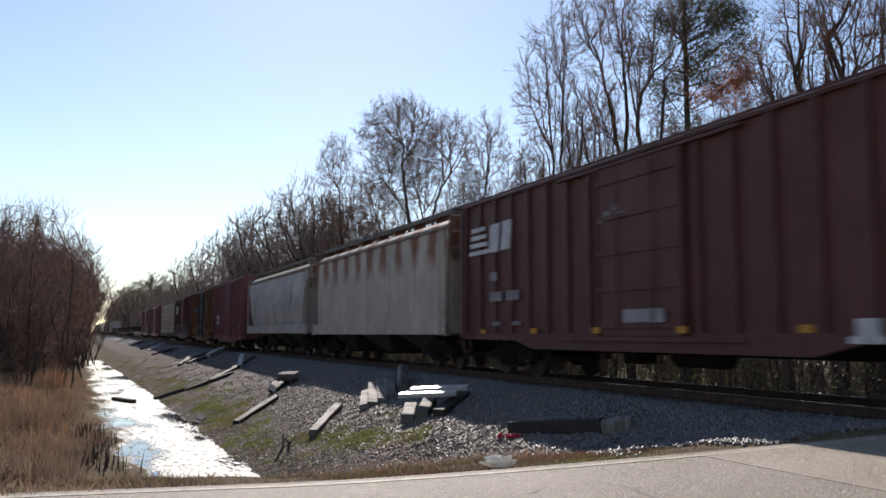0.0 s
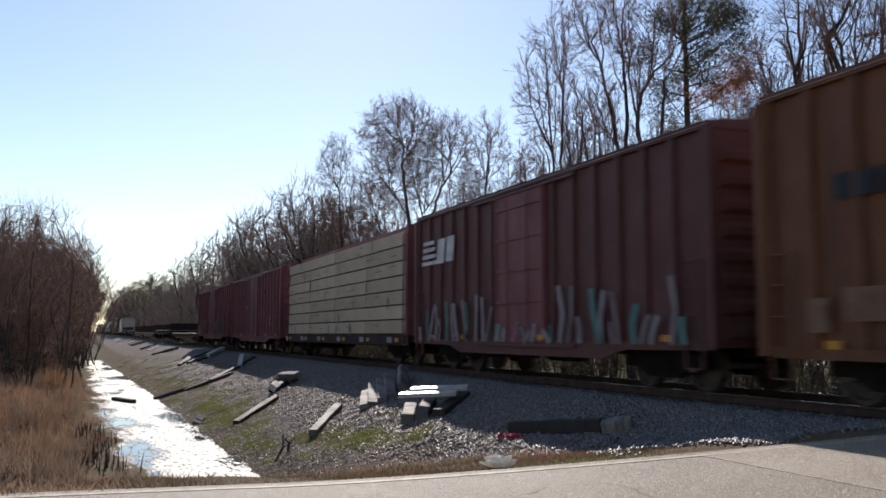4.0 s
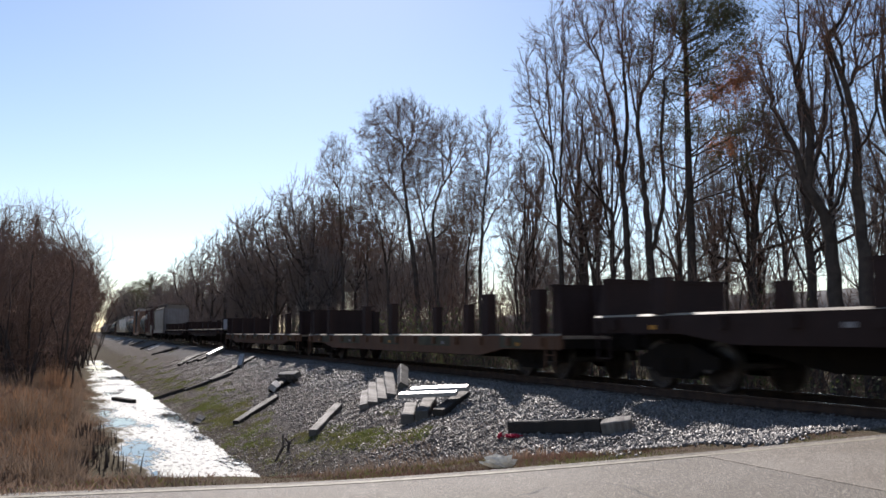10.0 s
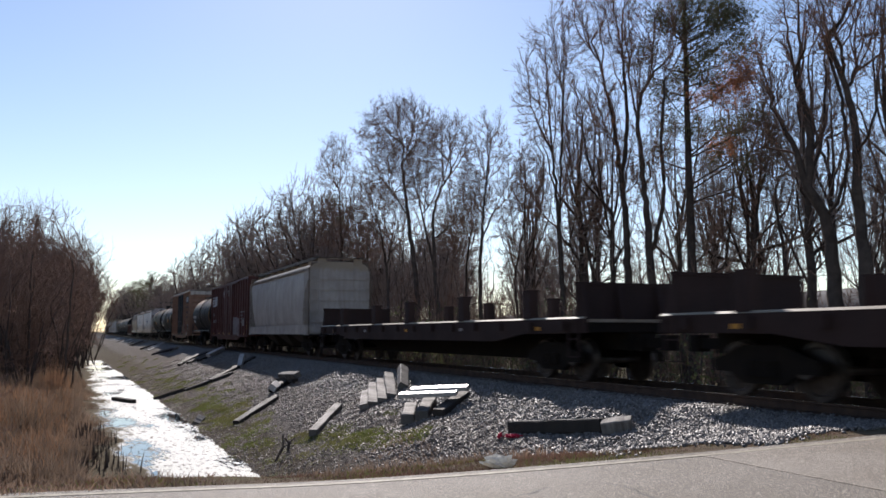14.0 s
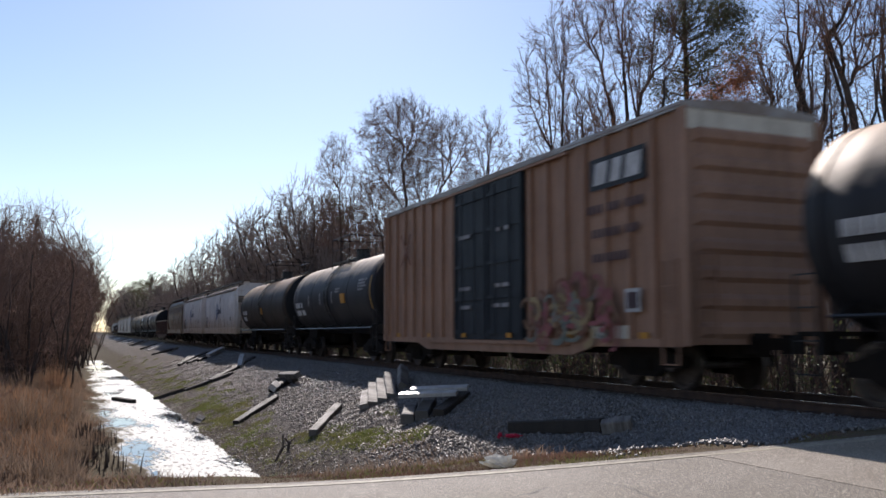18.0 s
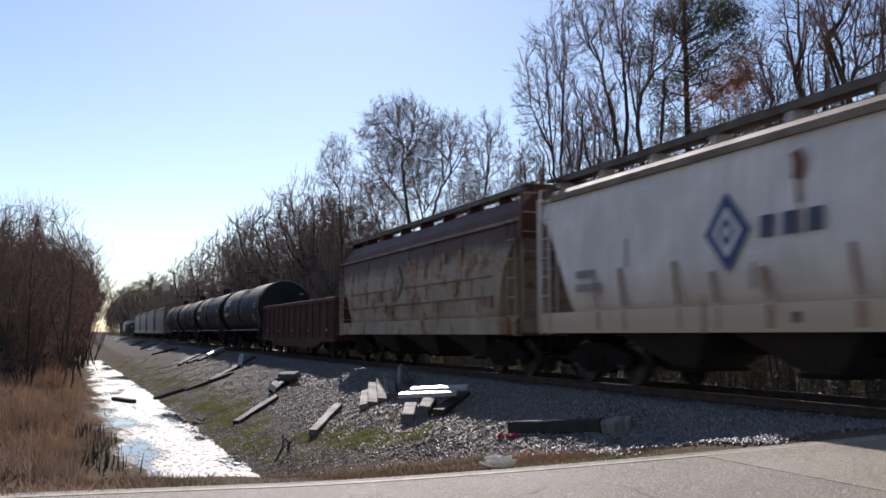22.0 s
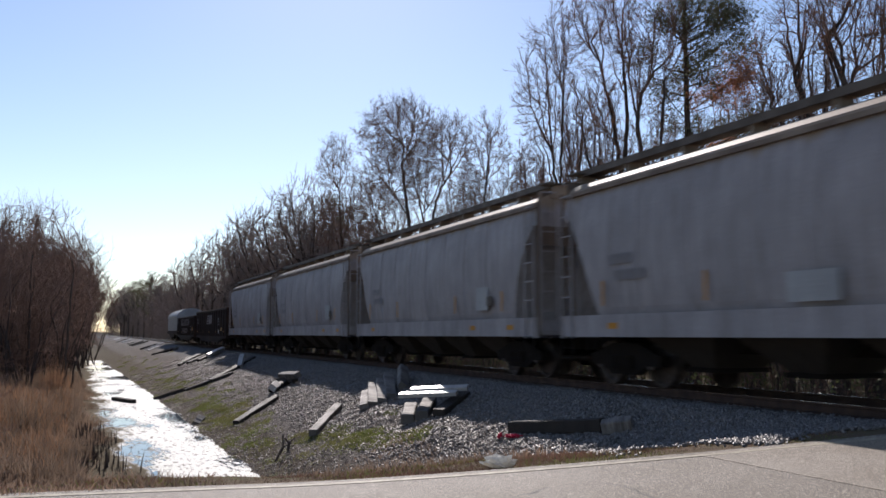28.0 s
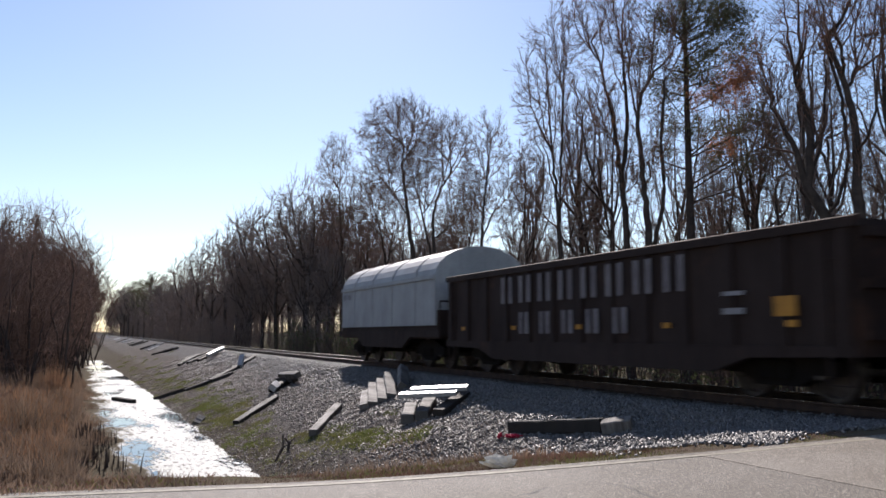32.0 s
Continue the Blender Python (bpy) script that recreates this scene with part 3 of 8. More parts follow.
# ---- the road ----
def asphalt(name, lo, hi):
    m, nt, n, l, b = nodes_of(name)
    pos = n.new("ShaderNodeNewGeometry").outputs["Position"]
    fine = noise_tex(nt, pos, 90, 4, 0.7)
    broad = noise_tex(nt, pos, 0.7, 5)
    speck = noise_tex(nt, pos, 58, 3, 0.7)
    col = mix(nt, ramp(nt, fine, 0.35, 0.65), lo, hi)
    col = mix(nt, ramp(nt, speck, 0.54, 0.60), col, tuple(2.0 * v for v in hi))
    col = mix(nt, ramp(nt, speck, 0.44, 0.37), col, tuple(0.5 * v for v in lo))
    col = mix(nt, ramp(nt, broad, 0.4, 0.7), col, (0.78, 0.76, 0.72), "MULTIPLY")
    vo = n.new("ShaderNodeTexVoronoi")
    vo.feature = "DISTANCE_TO_EDGE"
    vo.inputs["Scale"].default_value = 0.5
    warp = mix(nt, 0.35, pos, n_color(nt, pos, 1.1))
    l.new(warp, vo.inputs["Vector"])
    some = ramp(nt, noise_tex(nt, pos, 0.33, 3), 0.54, 0.6)
    crack = mix(nt, some, (1, 1, 1), ramp(nt, vo.outputs["Distance"], 0.001, 0.006))
    col = mix(nt, crack, (0.05, 0.045, 0.04), col)
    l.new(col, b.inputs["Base Color"])
    b.inputs["Roughness"].default_value = 0.72
    bumped(nt, b, speck, 1.0, 0.02)
    return m


M["asphalt"] = asphalt("worn_asphalt", (0.38, 0.315, 0.24), (0.68, 0.58, 0.46))
M["asphalt_patch"] = asphalt("pale_crossing_asphalt", (0.50, 0.415, 0.32), (0.74, 0.63, 0.50))


def road_strip(name, material, x0, x1, near, far, lift, step=0.4):
    """A band of road between two distances before its far edge, with a thickness."""
    xs = np.arange(x0, x1 + step / 2, step)
    rings = []
    for x in xs:
        e, z = road_edge(x), road_z(x) + lift
        rings.append([(x, e - near, z - 0.08), (x, e - far, z - 0.08), (x, e - far, z), (x, e - near, z)])
    bm = loft(bmesh.new(), rings)
    return part(name, bm, material)


road = tagged(road_strip("road", M["asphalt"], -60, 70, 7.4, -0.18, 0.0), "worn grey two-lane asphalt road crossing the line", "road", kind="structure")
part_patch = road_strip("asphalt_patch", M["asphalt_patch"], 6.4, 17, 7.2, -0.1, 0.004)
part_patch.parent = road
line = road_strip("edge_line", M["line"], -60, 70, 0.10, 0.0, 0.006)
line.parent = road

# ---- water in the ditch ----
WATER_Z = -2.02


def water_material():
    """Dark water mirrored under a broken skin of pale scum, with brown mats along the weedy side."""
    m, nt, n, l, b = nodes_of("scummed_ditch_water")
    pos = n.new("ShaderNodeNewGeometry").outputs["Position"]
    flow = scaled(nt, pos, (1.0, 0.30, 1.0))
    swirl = mix(nt, 0.25, flow, n_color(nt, flow, 0.9))
    broad = noise_tex(nt, swirl, 0.62, 3, 0.5)
    fleck = noise_tex(nt, flow, 7, 6, 0.75)
    fine = noise_tex(nt, flow, 16, 5, 0.75)

    def add(sock, k, other):
        a = n.new("ShaderNodeMath")
        a.operation = "MULTIPLY_ADD"
        l.new(sock, a.inputs[0])
        a.inputs[1].default_value = k
        l.new(other, a.inputs[2])
        return a.outputs[0]

    scum = ramp(nt, add(fleck, 0.55, broad), 0.715, 0.755)
    litter = ramp(nt, fleck, 0.545, 0.60)
    sep = n.new("ShaderNodeSeparateXYZ")
    l.new(pos, sep.inputs[0])
    edge = add(noise_tex(nt, scaled(nt, pos, (0.5, 0.16, 1)), 1.6, 6, 0.7), -4.2, sep.outputs[0])
    mats = n.new("ShaderNodeMapRange")
    mats.inputs[1].default_value, mats.inputs[2].default_value = -0.75, -1.1
    l.new(edge, mats.inputs[0])
    col = mix(nt, scum, (0.018, 0.022, 0.02), mix(nt, litter, (0.55, 0.54, 0.46), (0.10, 0.085, 0.05)))
    l.new(mix(nt, mats.outputs[0], col, mix(nt, fleck, (0.05, 0.04, 0.025), (0.16, 0.125, 0.075))), b.inputs["Base Color"])
    r = mix(nt, mats.outputs[0], mix(nt, scum, (0.02, 0.02, 0.02), (0.42, 0.42, 0.42)), (0.85, 0.85, 0.85))
    l.new(r, b.inputs["Roughness"])
    b.inputs["IOR"].default_value = 1.33
    dull = mix(nt, scum, (0, 0, 0), litter)
    l.new(mix(nt, mats.outputs[0], mix(nt, dull, (0.9, 0.9, 0.9), (0.05, 0.05, 0.05)), (0.05, 0.05, 0.05)), b.inputs["Specular IOR Level"])
    bumped(nt, b, mix(nt, scum, (0.5, 0.5, 0.5), fine), 0.9, 0.07)
    return m


water = part("water", grid_mesh("water", np.arange(-0.9, 5.0, 0.3), np.arange(14.5, 118, 0.6), lambda x, y: WATER_Z + 0 * x), water_material())
tagged(water, "still ditch water with pale floating scum and bright glare", "water", kind="structure")

# ---- the track ----
def rail_rings(x0, ys, top=False):
    if top:
        prof = [(-0.034, -0.004), (0.034, -0.004), (0.034, 0.0), (-0.034, 0.0)]
    else:
        prof = [(-0.07, -0.17), (0.07, -0.17), (0.07, -0.158), (0.012, -0.14), (0.012, -0.045), (0.036, -0.035), (0.036, -0.005), (-0.036, -0.005),
                (-0.036, -0.035), (-0.012, -0.045), (-0.012, -0.14), (-0.07, -0.158)]
    return [[(x0 + x, y, z + float(rise(y))) for x, z in prof] for y in ys]


track = thing("railway_track", "single railway track with rusty rails on timber ties in ballast", "railway track", kind="structure")
TRACK_YS = np.concatenate([np.arange(-660, -40, 40), np.arange(-40, 260, 10), np.arange(260, 900, 40)])
for side in (-0.7525, 0.7525):
    rail = part("rail", loft(bmesh.new(), rail_rings(TRACK_X + side, TRACK_YS)), M["rail_side"], track)
    part("railhead", loft(bmesh.new(), rail_rings(TRACK_X + side, TRACK_YS, True)), M["rail_top"], rail, "polished steel running surface")
tie_mesh = mesh_of(boxes((-1.3, 1.3, -0.115, 0.115, -0.18, 0)), "track_tie")
tie_mesh.materials.append(M["tie"])
for i in range(230):
    y = 4 + i * 0.53
    part("tie", tie_mesh, None, track, at=pose(TRACK_X + random.uniform(-0.04, 0.04), y, -0.172 + float(rise(y)), 0, 0, random.uniform(-1, 1)))


# ---- rolling stock ----
CARS = []
HALF = 1.53


def lathe_x(bm, prof, x_sign=1, n=20):
    """A wheel turned about the x axis from (x, r) pairs."""
    return loft(bm, [[(x, r * math.cos(2 * math.pi * i / n), r * math.sin(2 * math.pi * i / n)) for i in range(n)] for x, r in prof])


def wheelset_mesh():
    bm = bmesh.new()
    for s in (-1, 1):
        prof = [(-0.09, 0.14), (-0.075, 0.34), (-0.08, 0.38), (-0.08, 0.485), (-0.05, 0.485), (-0.045, 0.462), (0.06, 0.452), (0.06, 0.38), (0.03, 0.35), (0.05, 0.14)]
        lathe_x(bm, [(s * (0.7525 + x), r) for x, r in prof])
    lathe_x(bm, [(-1.0, 0.075), (1.0, 0.075)], n=10)
    for s in (-1, 1):
        lathe_x(bm, [(s * 0.96, 0.12), (s * 1.10, 0.12)], n=10)
    return mesh_of(bm, "wheelset")


def side_frame_mesh():
    bm = bmesh.new()
    outline = [(-1.18, 0.42), (-1.18, 0.62), (-0.95, 0.68), (-0.45, 0.86), (0.45, 0.86), (0.95, 0.68), (1.18, 0.62), (1.18, 0.42), (0.8, 0.42), (0.45, 0.24), (-0.45, 0.24), (-0.8, 0.42)]
    slab(bm, outline, -0.08, 0.08)
    for y in (-0.26, -0.09, 0.09, 0.26):
        bar(bm, (-0.12, y, 0.36), (-0.12, y, 0.62), 0.075, 8)
    return mesh_of(bm, "side_frame")


SHARED = dict(wheelset=wheelset_mesh(), side_frame=side_frame_mesh(),
              bolster=mesh_of(boxes((-1.0, 1.0, -0.2, 0.2, 0.45, 0.78), (-0.3, 0.3, -0.3, 0.3, 0.78, 0.95)), "bolster"),
              coupler=mesh_of(boxes((-0.1, 0.1, -0.75, 0.1, 0.76, 0.96), (-0.17, 0.17, -0.95, -0.7, 0.7, 1.02), (-0.2, 0.2, -0.12, 0.3, 0.68, 1.05)), "coupler"))
for key, m in (("wheelset", "steel"), ("side_frame", "iron"), ("bolster", "iron"), ("coupler", "iron")):
    SHARED[key].materials.append(M[m])


def running_gear(car, length, inset=2.0):
    for s in (-1, 1):
        y = s * (length / 2 - inset)
        truck = part("truck", SHARED["bolster"], None, car, "dark cast-iron truck", at=pose(0, y, 0))
        for sx in (-1, 1):
            part("side_frame", SHARED["side_frame"], None, truck, at=pose(sx * 1.03, 0, 0, 0, 0, 0 if sx < 0 else 180))
        for dy in (-0.87, 0.87):
            part("wheelset", SHARED["wheelset"], None, truck, at=pose(0, dy, 0.46))
        part("coupler", SHARED["coupler"], None, car, at=pose(0, s * (length / 2 - 0.02), 0, 0, 0, 180 if s > 0 else 0))


def begin(name, near, far, label, group=""):
    length = SPEED * (far - near)
    car = thing(name, label, name.replace("_", " "), group)
    CARS.append((car, SPEED * (near + far) / 2 - OFFSET))
    return car, length


def ladder(car, x, y, z0, z1, width, mat_, along=True):
    """Grab-iron ladder on a side (along) or on an end: stiles, and each rung a part."""
    n = max(2, int((z1 - z0) / 0.42))
    a = (0, -width / 2) if along else (-width / 2, 0)
    b = (0, width / 2) if along else (width / 2, 0)
    ob = part("ladder", bar(bmesh.new(), (x + a[0], y + a[1], z0), (x + a[0], y + a[1], z1), 0.022, 4), mat_, car)
    part("stile", bar(bmesh.new(), (x + b[0], y + b[1], z0), (x + b[0], y + b[1], z1), 0.022, 4), mat_, ob)
    rung = mesh_of(bar(bmesh.new(), (*a, 0), (*b, 0), 0.016, 4), "rung")
    rung.materials.append(mat_)
    for i in range(n + 1):
        part("rung", rung, None, ob, at=pose(x, y, z0 + (z1 - z0) * i / n))
    return ob


def plate(car, name, mat_, y0, y1, z0, z1, x=-HALF - 0.012, skew=0.0, label="", t=0.006):
    """A flat marking on the side that faces the road; y runs to the far end."""
    bm = slab(bmesh.new(), [(y0, z0), (y1, z0), (y1 - skew, z1), (y0 - skew, z1)], x - t, x)
    return part(name, bm, mat_, car, label)


def stencils(car, y, z, rows, x, mat_=None, w=0.15, h=0.2, gap=0.06):
    """Small blocks for lines of lettering too small to read; a row is a string of 1 and 0."""
    block = mesh_of(boxes((-0.006, 0, -w, 0, -h, 0)), "stencil_bar")
    block.materials.append(mat_ or M["marking"])
    for r, row in enumerate(rows):
        for i, c in enumerate(row):
            if c != "0":
                part("stencil_bar", block, None, car, at=pose(x, y - i * (w + gap), z - r * (h + 0.12)))


def stripe_logo(car, y, z, w, h, x, mat_=None):
    """Four slanted stripes running into a solid block."""
    mat_ = mat_ or M["marking"]
    for i in range(4):
        z0 = z + h * (0.27 * i)
        plate(car, "logo_stripe", mat_, y - w * (0.5 - 0.03 * i), y - w * 0.02 * i, z0, z0 + h * 0.15, x)
    plate(car, "logo_block", mat_, y - w * 0.73, y - w * 0.5, z, z + h * 0.95, x, skew=w * 0.05)
    plate(car, "logo_block", mat_, y - w, y - w * 0.79, z + h * 0.02, z + h * 0.97, x, skew=w * 0.05)


def boxcar(near, far, z0, z1, skin, label, door_w=3.0, doors=1, posts=6, door_skin=None, end_skin=None, top_band=None, sill_drop=0.25, logo=False, group="boxcars of the train", roof_skin=None, tall_ladder=False, ribs=5):
    car, L = begin("boxcar", near, far, label, group)
    h = L / 2
    door_skin, end_skin, roof_skin = door_skin or skin, end_skin or skin, roof_skin or skin
    part("body", boxes((-HALF + 0.07, HALF - 0.07, -h + 0.06, h - 0.06, z0, z1)), skin, car)
    # low-pitched roof with raised seams and an eave rail
    e = z1 + 0.02
    rp = [(-HALF - 0.02, z1 - 0.1), (HALF + 0.02, z1 - 0.1), (HALF + 0.02, e), (0.6, e + 0.1), (0, e + 0.13), (-0.6, e + 0.1), (-HALF - 0.02, e)]
    roof = part("roof", prism(bmesh.new(), rp, -h, h), roof_skin, car, "low-pitched metal roof")
    bm = bmesh.new()
    n = int(L / 1.1)
    for i in range(1, n):
        y = -h + L * i / n
        loft(bm, [[(x, y - 0.035, z), (x, y + 0.035, z), (x, y + 0.03, z + 0.05), (x, y - 0.03, z + 0.05)] for x, z in ((-HALF, e - 0.005), (0, e + 0.125), (HALF, e - 0.005))])
    part("roof_seams", bm, roof_skin, roof)
    # side posts, each a hat-section rib
    post = mesh_of(slab(bmesh.new(), [(-0.06, z0 + 0.02), (0.06, z0 + 0.02), (0.06, z1 - 0.1), (-0.06, z1 - 0.1)], -0.085, 0.0), "side_post")
    post.materials.append(skin)
    span = h - door_w / 2 - 0.25
    for sx in (-1, 1):
        for sy in (-1, 1):
            for i in range(posts):
                y = sy * (door_w / 2 + 0.28 + (span - 0.12) * i / (posts - 1) * 0.985)
                part("side_post", post, None, car, at=pose(sx * (HALF - 0.07), y, 0, 0, 0, 0 if sx < 0 else 180))
    # corner posts and corrugated ends
    for sx in (-1, 1):
        for sy in (-1, 1):
            part("corner_post", boxes((sx * HALF - 0.06, sx * HALF + 0.0, sy * h - 0.08, sy * h + 0.08, z0 - 0.02, z1 - 0.1)) if sx < 0 else
                 boxes((HALF, HALF + 0.06, sy * h - 0.08, sy * h + 0.08, z0 - 0.02, z1 - 0.1)), skin, car)
    for sy in (-1, 1):
        end = part("end_wall", boxes((-HALF + 0.02, HALF - 0.02, sy * (h - 0.05) - 0.02, sy * (h - 0.05) + 0.02, z0, z1 - (0.45 if top_band else 0.1))), end_skin, car, "corrugated steel end")
        bm = bmesh.new()
        n = 8
        for i in range(n):
            zc = z0 + 0.25 + (z1 - z0 - 0.8) * i / (n - 1)
            prof = [(0, -0.15), (0.07, -0.06), (0.07, 0.06), (0, 0.15)]
            loft(bm, [[(x, sy * (h - 0.03 + d * k), zc + zz) for d, zz in prof] for x, k in ((-HALF + 0.15, 0.1), (-HALF + 0.35, 1), (HALF - 0.35, 1), (HALF - 0.15, 0.1))])
        part("corrugations", bm, end_skin, end)
        if top_band:
            part("end_band", boxes((-HALF + 0.02, HALF - 0.02, sy * (h - 0.04) - 0.02, sy * (h - 0.04) + 0.02, z1 - 0.46, z1 - 0.1)), top_band, car, "pale band across the top of the end")
        ladder(car, -HALF + 0.35, sy * (h + 0.09), z0 + 0.1, z1 - 0.3 if tall_ladder else z0 + 1.6, 0.42, skin, along=False)
    # sills with a deeper middle, door tracks, doors
    for sx in (-1, 1):
        x0, x1 = (-HALF - 0.01, -HALF + 0.07) if sx < 0 else (HALF - 0.07, HALF + 0.01)
        part("side_sill", slab(bmesh.new(), [(-h + 0.1, z0 + 0.1), (-h + 0.1, z0 - 0.04), (-h * 0.62, z0 - 0.06), (-h * 0.52, z0 - sill_drop), (h * 0.52, z0 - sill_drop), (h * 0.62, z0 - 0.06),
                                             (h - 0.1, z0 - 0.04), (h - 0.1, z0 + 0.1)], x0, x1), skin, car)
        for k in range(doors):
            w = door_w / doors
            y0 = -door_w / 2 + k * w
            xx = sx * (HALF + 0.035)
            door = part("door", boxes((min(xx, xx - sx * 0.09), max(xx, xx - sx * 0.09), y0 + 0.03, y0 + w - 0.03, z0 + 0.05, z1 - 0.16)), door_skin, car, "ribbed sliding door")
            bm = bmesh.new()
            for i in range(ribs):
                z = z0 + 0.2 + (z1 - z0 - 0.75) * i / (ribs - 1)
                xo = xx + sx * 0.035
                box(bm, min(xx, xo), max(xx, xo), y0 + 0.1, y0 + w - 0.1, z, z + (0.09 if ribs < 8 else 0.12))
            for yy in (y0 + 0.06, y0 + w - 0.14):
                xo = xx + sx * 0.04
                box(bm, min(xx, xo), max(xx, xo), yy, yy + 0.08, z0 + 0.06, z1 - 0.2)
            part("door_ribs", bm, door_skin, door)
            bm = bmesh.new()
            for yy in (y0 + w * 0.3, y0 + w * 0.7):
                bar(bm, (xx + sx * 0.06, yy, z0 + 0.2), (xx + sx * 0.06, yy, z1 - 0.3), 0.02, 5)
            part("lock_rod", bm, door_skin, door)
        xo = sx * (HALF + 0.07)
        xi = sx * (HALF - 0.02)
        part("door_track", boxes((min(xi, xo), max(xi, xo), -door_w, door_w, z1 - 0.2, z1 - 0.14)), skin, car)
        part("door_track", boxes((min(xi, xo), max(xi, xo), -door_w, door_w, z0 - 0.05, z0 + 0.03)), skin, car)
    part("centre_sill", boxes((-0.35, 0.35, -h + 0.2, h - 0.2, 0.62, z0)), M["iron"], car)
    beam = mesh_of(boxes((-HALF + 0.1, HALF - 0.1, -0.06, 0.06, z0 - 0.16, z0)), "cross_bearer")
    beam.materials.append(M["iron"])
    for i in range(7):
        part("cross_bearer", beam, None, car, at=pose(0, -h + 3.4 + (L - 6.8) * i / 6, 0))
    part("air_tank", bar(bmesh.new(), (-0.8, -1.6, 0.62), (-0.8, -0.2, 0.62), 0.2, 10), M["iron"], car)
    part("brake_valve", boxes((-1.05, -0.55, 0.8, 1.3, 0.45, 0.8)), M["iron"], car)
    for sy in (-1, 1):
        ladder(car, -HALF - 0.07, sy * (h - 0.42), z0 - 0.35, z0 + 1.5 if not tall_ladder else z1 - 0.2, 0.45, skin)
    # pale bevel added along both eaves to give their sunlit highlight
    for sx in (-1, 1):
        part("eave_strip", prism(bmesh.new(), [(sx * (HALF + 0.035), z1 - 0.05), (sx * (HALF - 0.03), z1 + 0.035), (sx * (HALF - 0.12), z1 + 0.045), (sx * (HALF - 0.12), z1 - 0.05)], -h + 0.02, h - 0.02), M["eave"], car, "pale eave strip added for a sunlit edge")
    running_gear(car, L)
    for i in range(6):
        y = -h + 1.3 + (L - 2.6) * i / 5
        plate(car, "reflector", M["reflector"], y - 0.14, y + 0.14, z0 + 0.1, z0 + 0.22, x=-HALF - 0.08 if abs(y) < door_w / 2 else -HALF - 0.006)
    if logo:
        stripe_logo(car, h - 0.45, z0 + (z1 - z0) * 0.60, 2.4, 0.75, -HALF - 0.01)
    return car, L, h


def hopper(near, far, z0, z1, skin, label, bays=4, walkway=True, sill=0.42, straight=False, cut=1.35, group="covered hoppers of the train", top_skin=None, roof_rail=True, shoulder=0.42, full_end=False, posts=False):
    """A covered hopper: curved-sided body over sloping ends, outlet bays, roof hatches and running boards."""
    car, L = begin("covered_hopper", near, far, label, group)
    h = L / 2
    hw = HALF - 0.02
    zs = z1 - shoulder            # where the side turns into the roof
    def ring(y, zb):
        zb = min(zb, zs - 0.05)
        pts = []
        side = 12
        for i in range(side):
            k = i / (side - 1)
            z = zb + (zs - zb) * k
            bulge = 0.07 if straight else 0.16 * math.sin(math.pi * min(1, max(0, (z - z0 - sill + 0.05) / (zs - z0 - sill + 0.1)))) ** 0.5
            pts.append((-(hw - 0.15 + bulge), z))
        for i in range(1, 4):
            a = math.pi / 2 * i / 4
            pts.append((-(hw - 0.1) + (1 - math.cos(a)) * 0.55, zs + math.sin(a) * (shoulder - 0.08)))
        pts.append((-0.75, z1 - 0.04))
        half = [(x, y, z) for x, z in pts]
        return half + [(-x, yy, z) for x, yy, z in half[::-1]]
    zt, zb_ = zs - 0.45, z0 + sill - 0.1
    stations = [(-h + 0.12 + (cut - 0.1) * k / 9, zt - (zt - zb_) * (k / 9) ** 1.7) for k in range(10)] + [(-h + cut + 0.1, zb_)]
    rings = [ring(y, z) for y, z in stations] + [ring(y, zb_) for y in np.linspace(-h + cut + 0.8, h - cut - 0.8, 9)] + [ring(-y, z) for y, z in stations[::-1]]
    bm = loft(bmesh.new(), rings)
    body = part("body", mesh_of(bm, "hopper_body"), skin, car)
    if posts:
        body.data.materials.append(M["eave_dust"])
        for face in body.data.polygons:
            if face.center.z > zs + 0.02:
                face.material_index = 1
    if top_skin:
        part("eave_band", boxes((-HALF - 0.005, -HALF + 0.06, -h + 0.15, h - 0.15, zs - 0.12, zs + 0.1)), top_skin, car, "stained eave band")
    # eave rail and seams
    for sx in (-1, 1):
        x = sx * (hw - 0.02)
        part("eave_rail", boxes((min(x, x - sx * 0.1), max(x, x - sx * 0.1), -h + 0.1, h - 0.1, zs - 0.03, zs + 0.05)), M["eave_dust"], car)
        part("side_sill", boxes((min(sx * HALF, sx * (HALF - 0.12)), max(sx * HALF, sx * (HALF - 0.12)), -h, h, z0 - 0.02, z0 + sill)), skin, car)
    for i in range(1, bays * 2):
        y = -h + cut + (L - 2 * cut) * i / (bays * 2)
        for sx in (-1, 1):
            bm = loft(bmesh.new(), [[(sx * (abs(p[0]) + 0.012), yy, p[2]) for yy in (y - 0.03, y + 0.03)] + [(sx * (abs(p[0]) - 0.03), yy, p[2]) for yy in (y + 0.03, y - 0.03)] for p in ring(0, z0 + sill)[:12]])
            part("weld_seam", bm, skin, body)
    # ends: corner posts, platform, ladders, slope braces
    for sy in (-1, 1):
        y = sy * h
        for sx in (-1, 1):
            x = sx * (HALF - 0.06)
            w = 0.05 if posts else 0.028
            part("corner_post", boxes((x - w, x + w, y - w, y + w, z0, zs + 0.1)), skin if posts else M["end_grime"], car)
        part("end_platform", boxes((-HALF + 0.05, HALF - 0.05, min(y, y - sy * 1.5), max(y, y - sy * 1.5), z0 - 0.06, z0 + 0.02)), M["iron"], car)
        part("end_beam", boxes((-HALF, HALF, min(y, y - sy * 0.12), max(y, y - sy * 0.12), z0 - 0.05, z0 + 0.35)), skin, car)
        bm = bmesh.new()
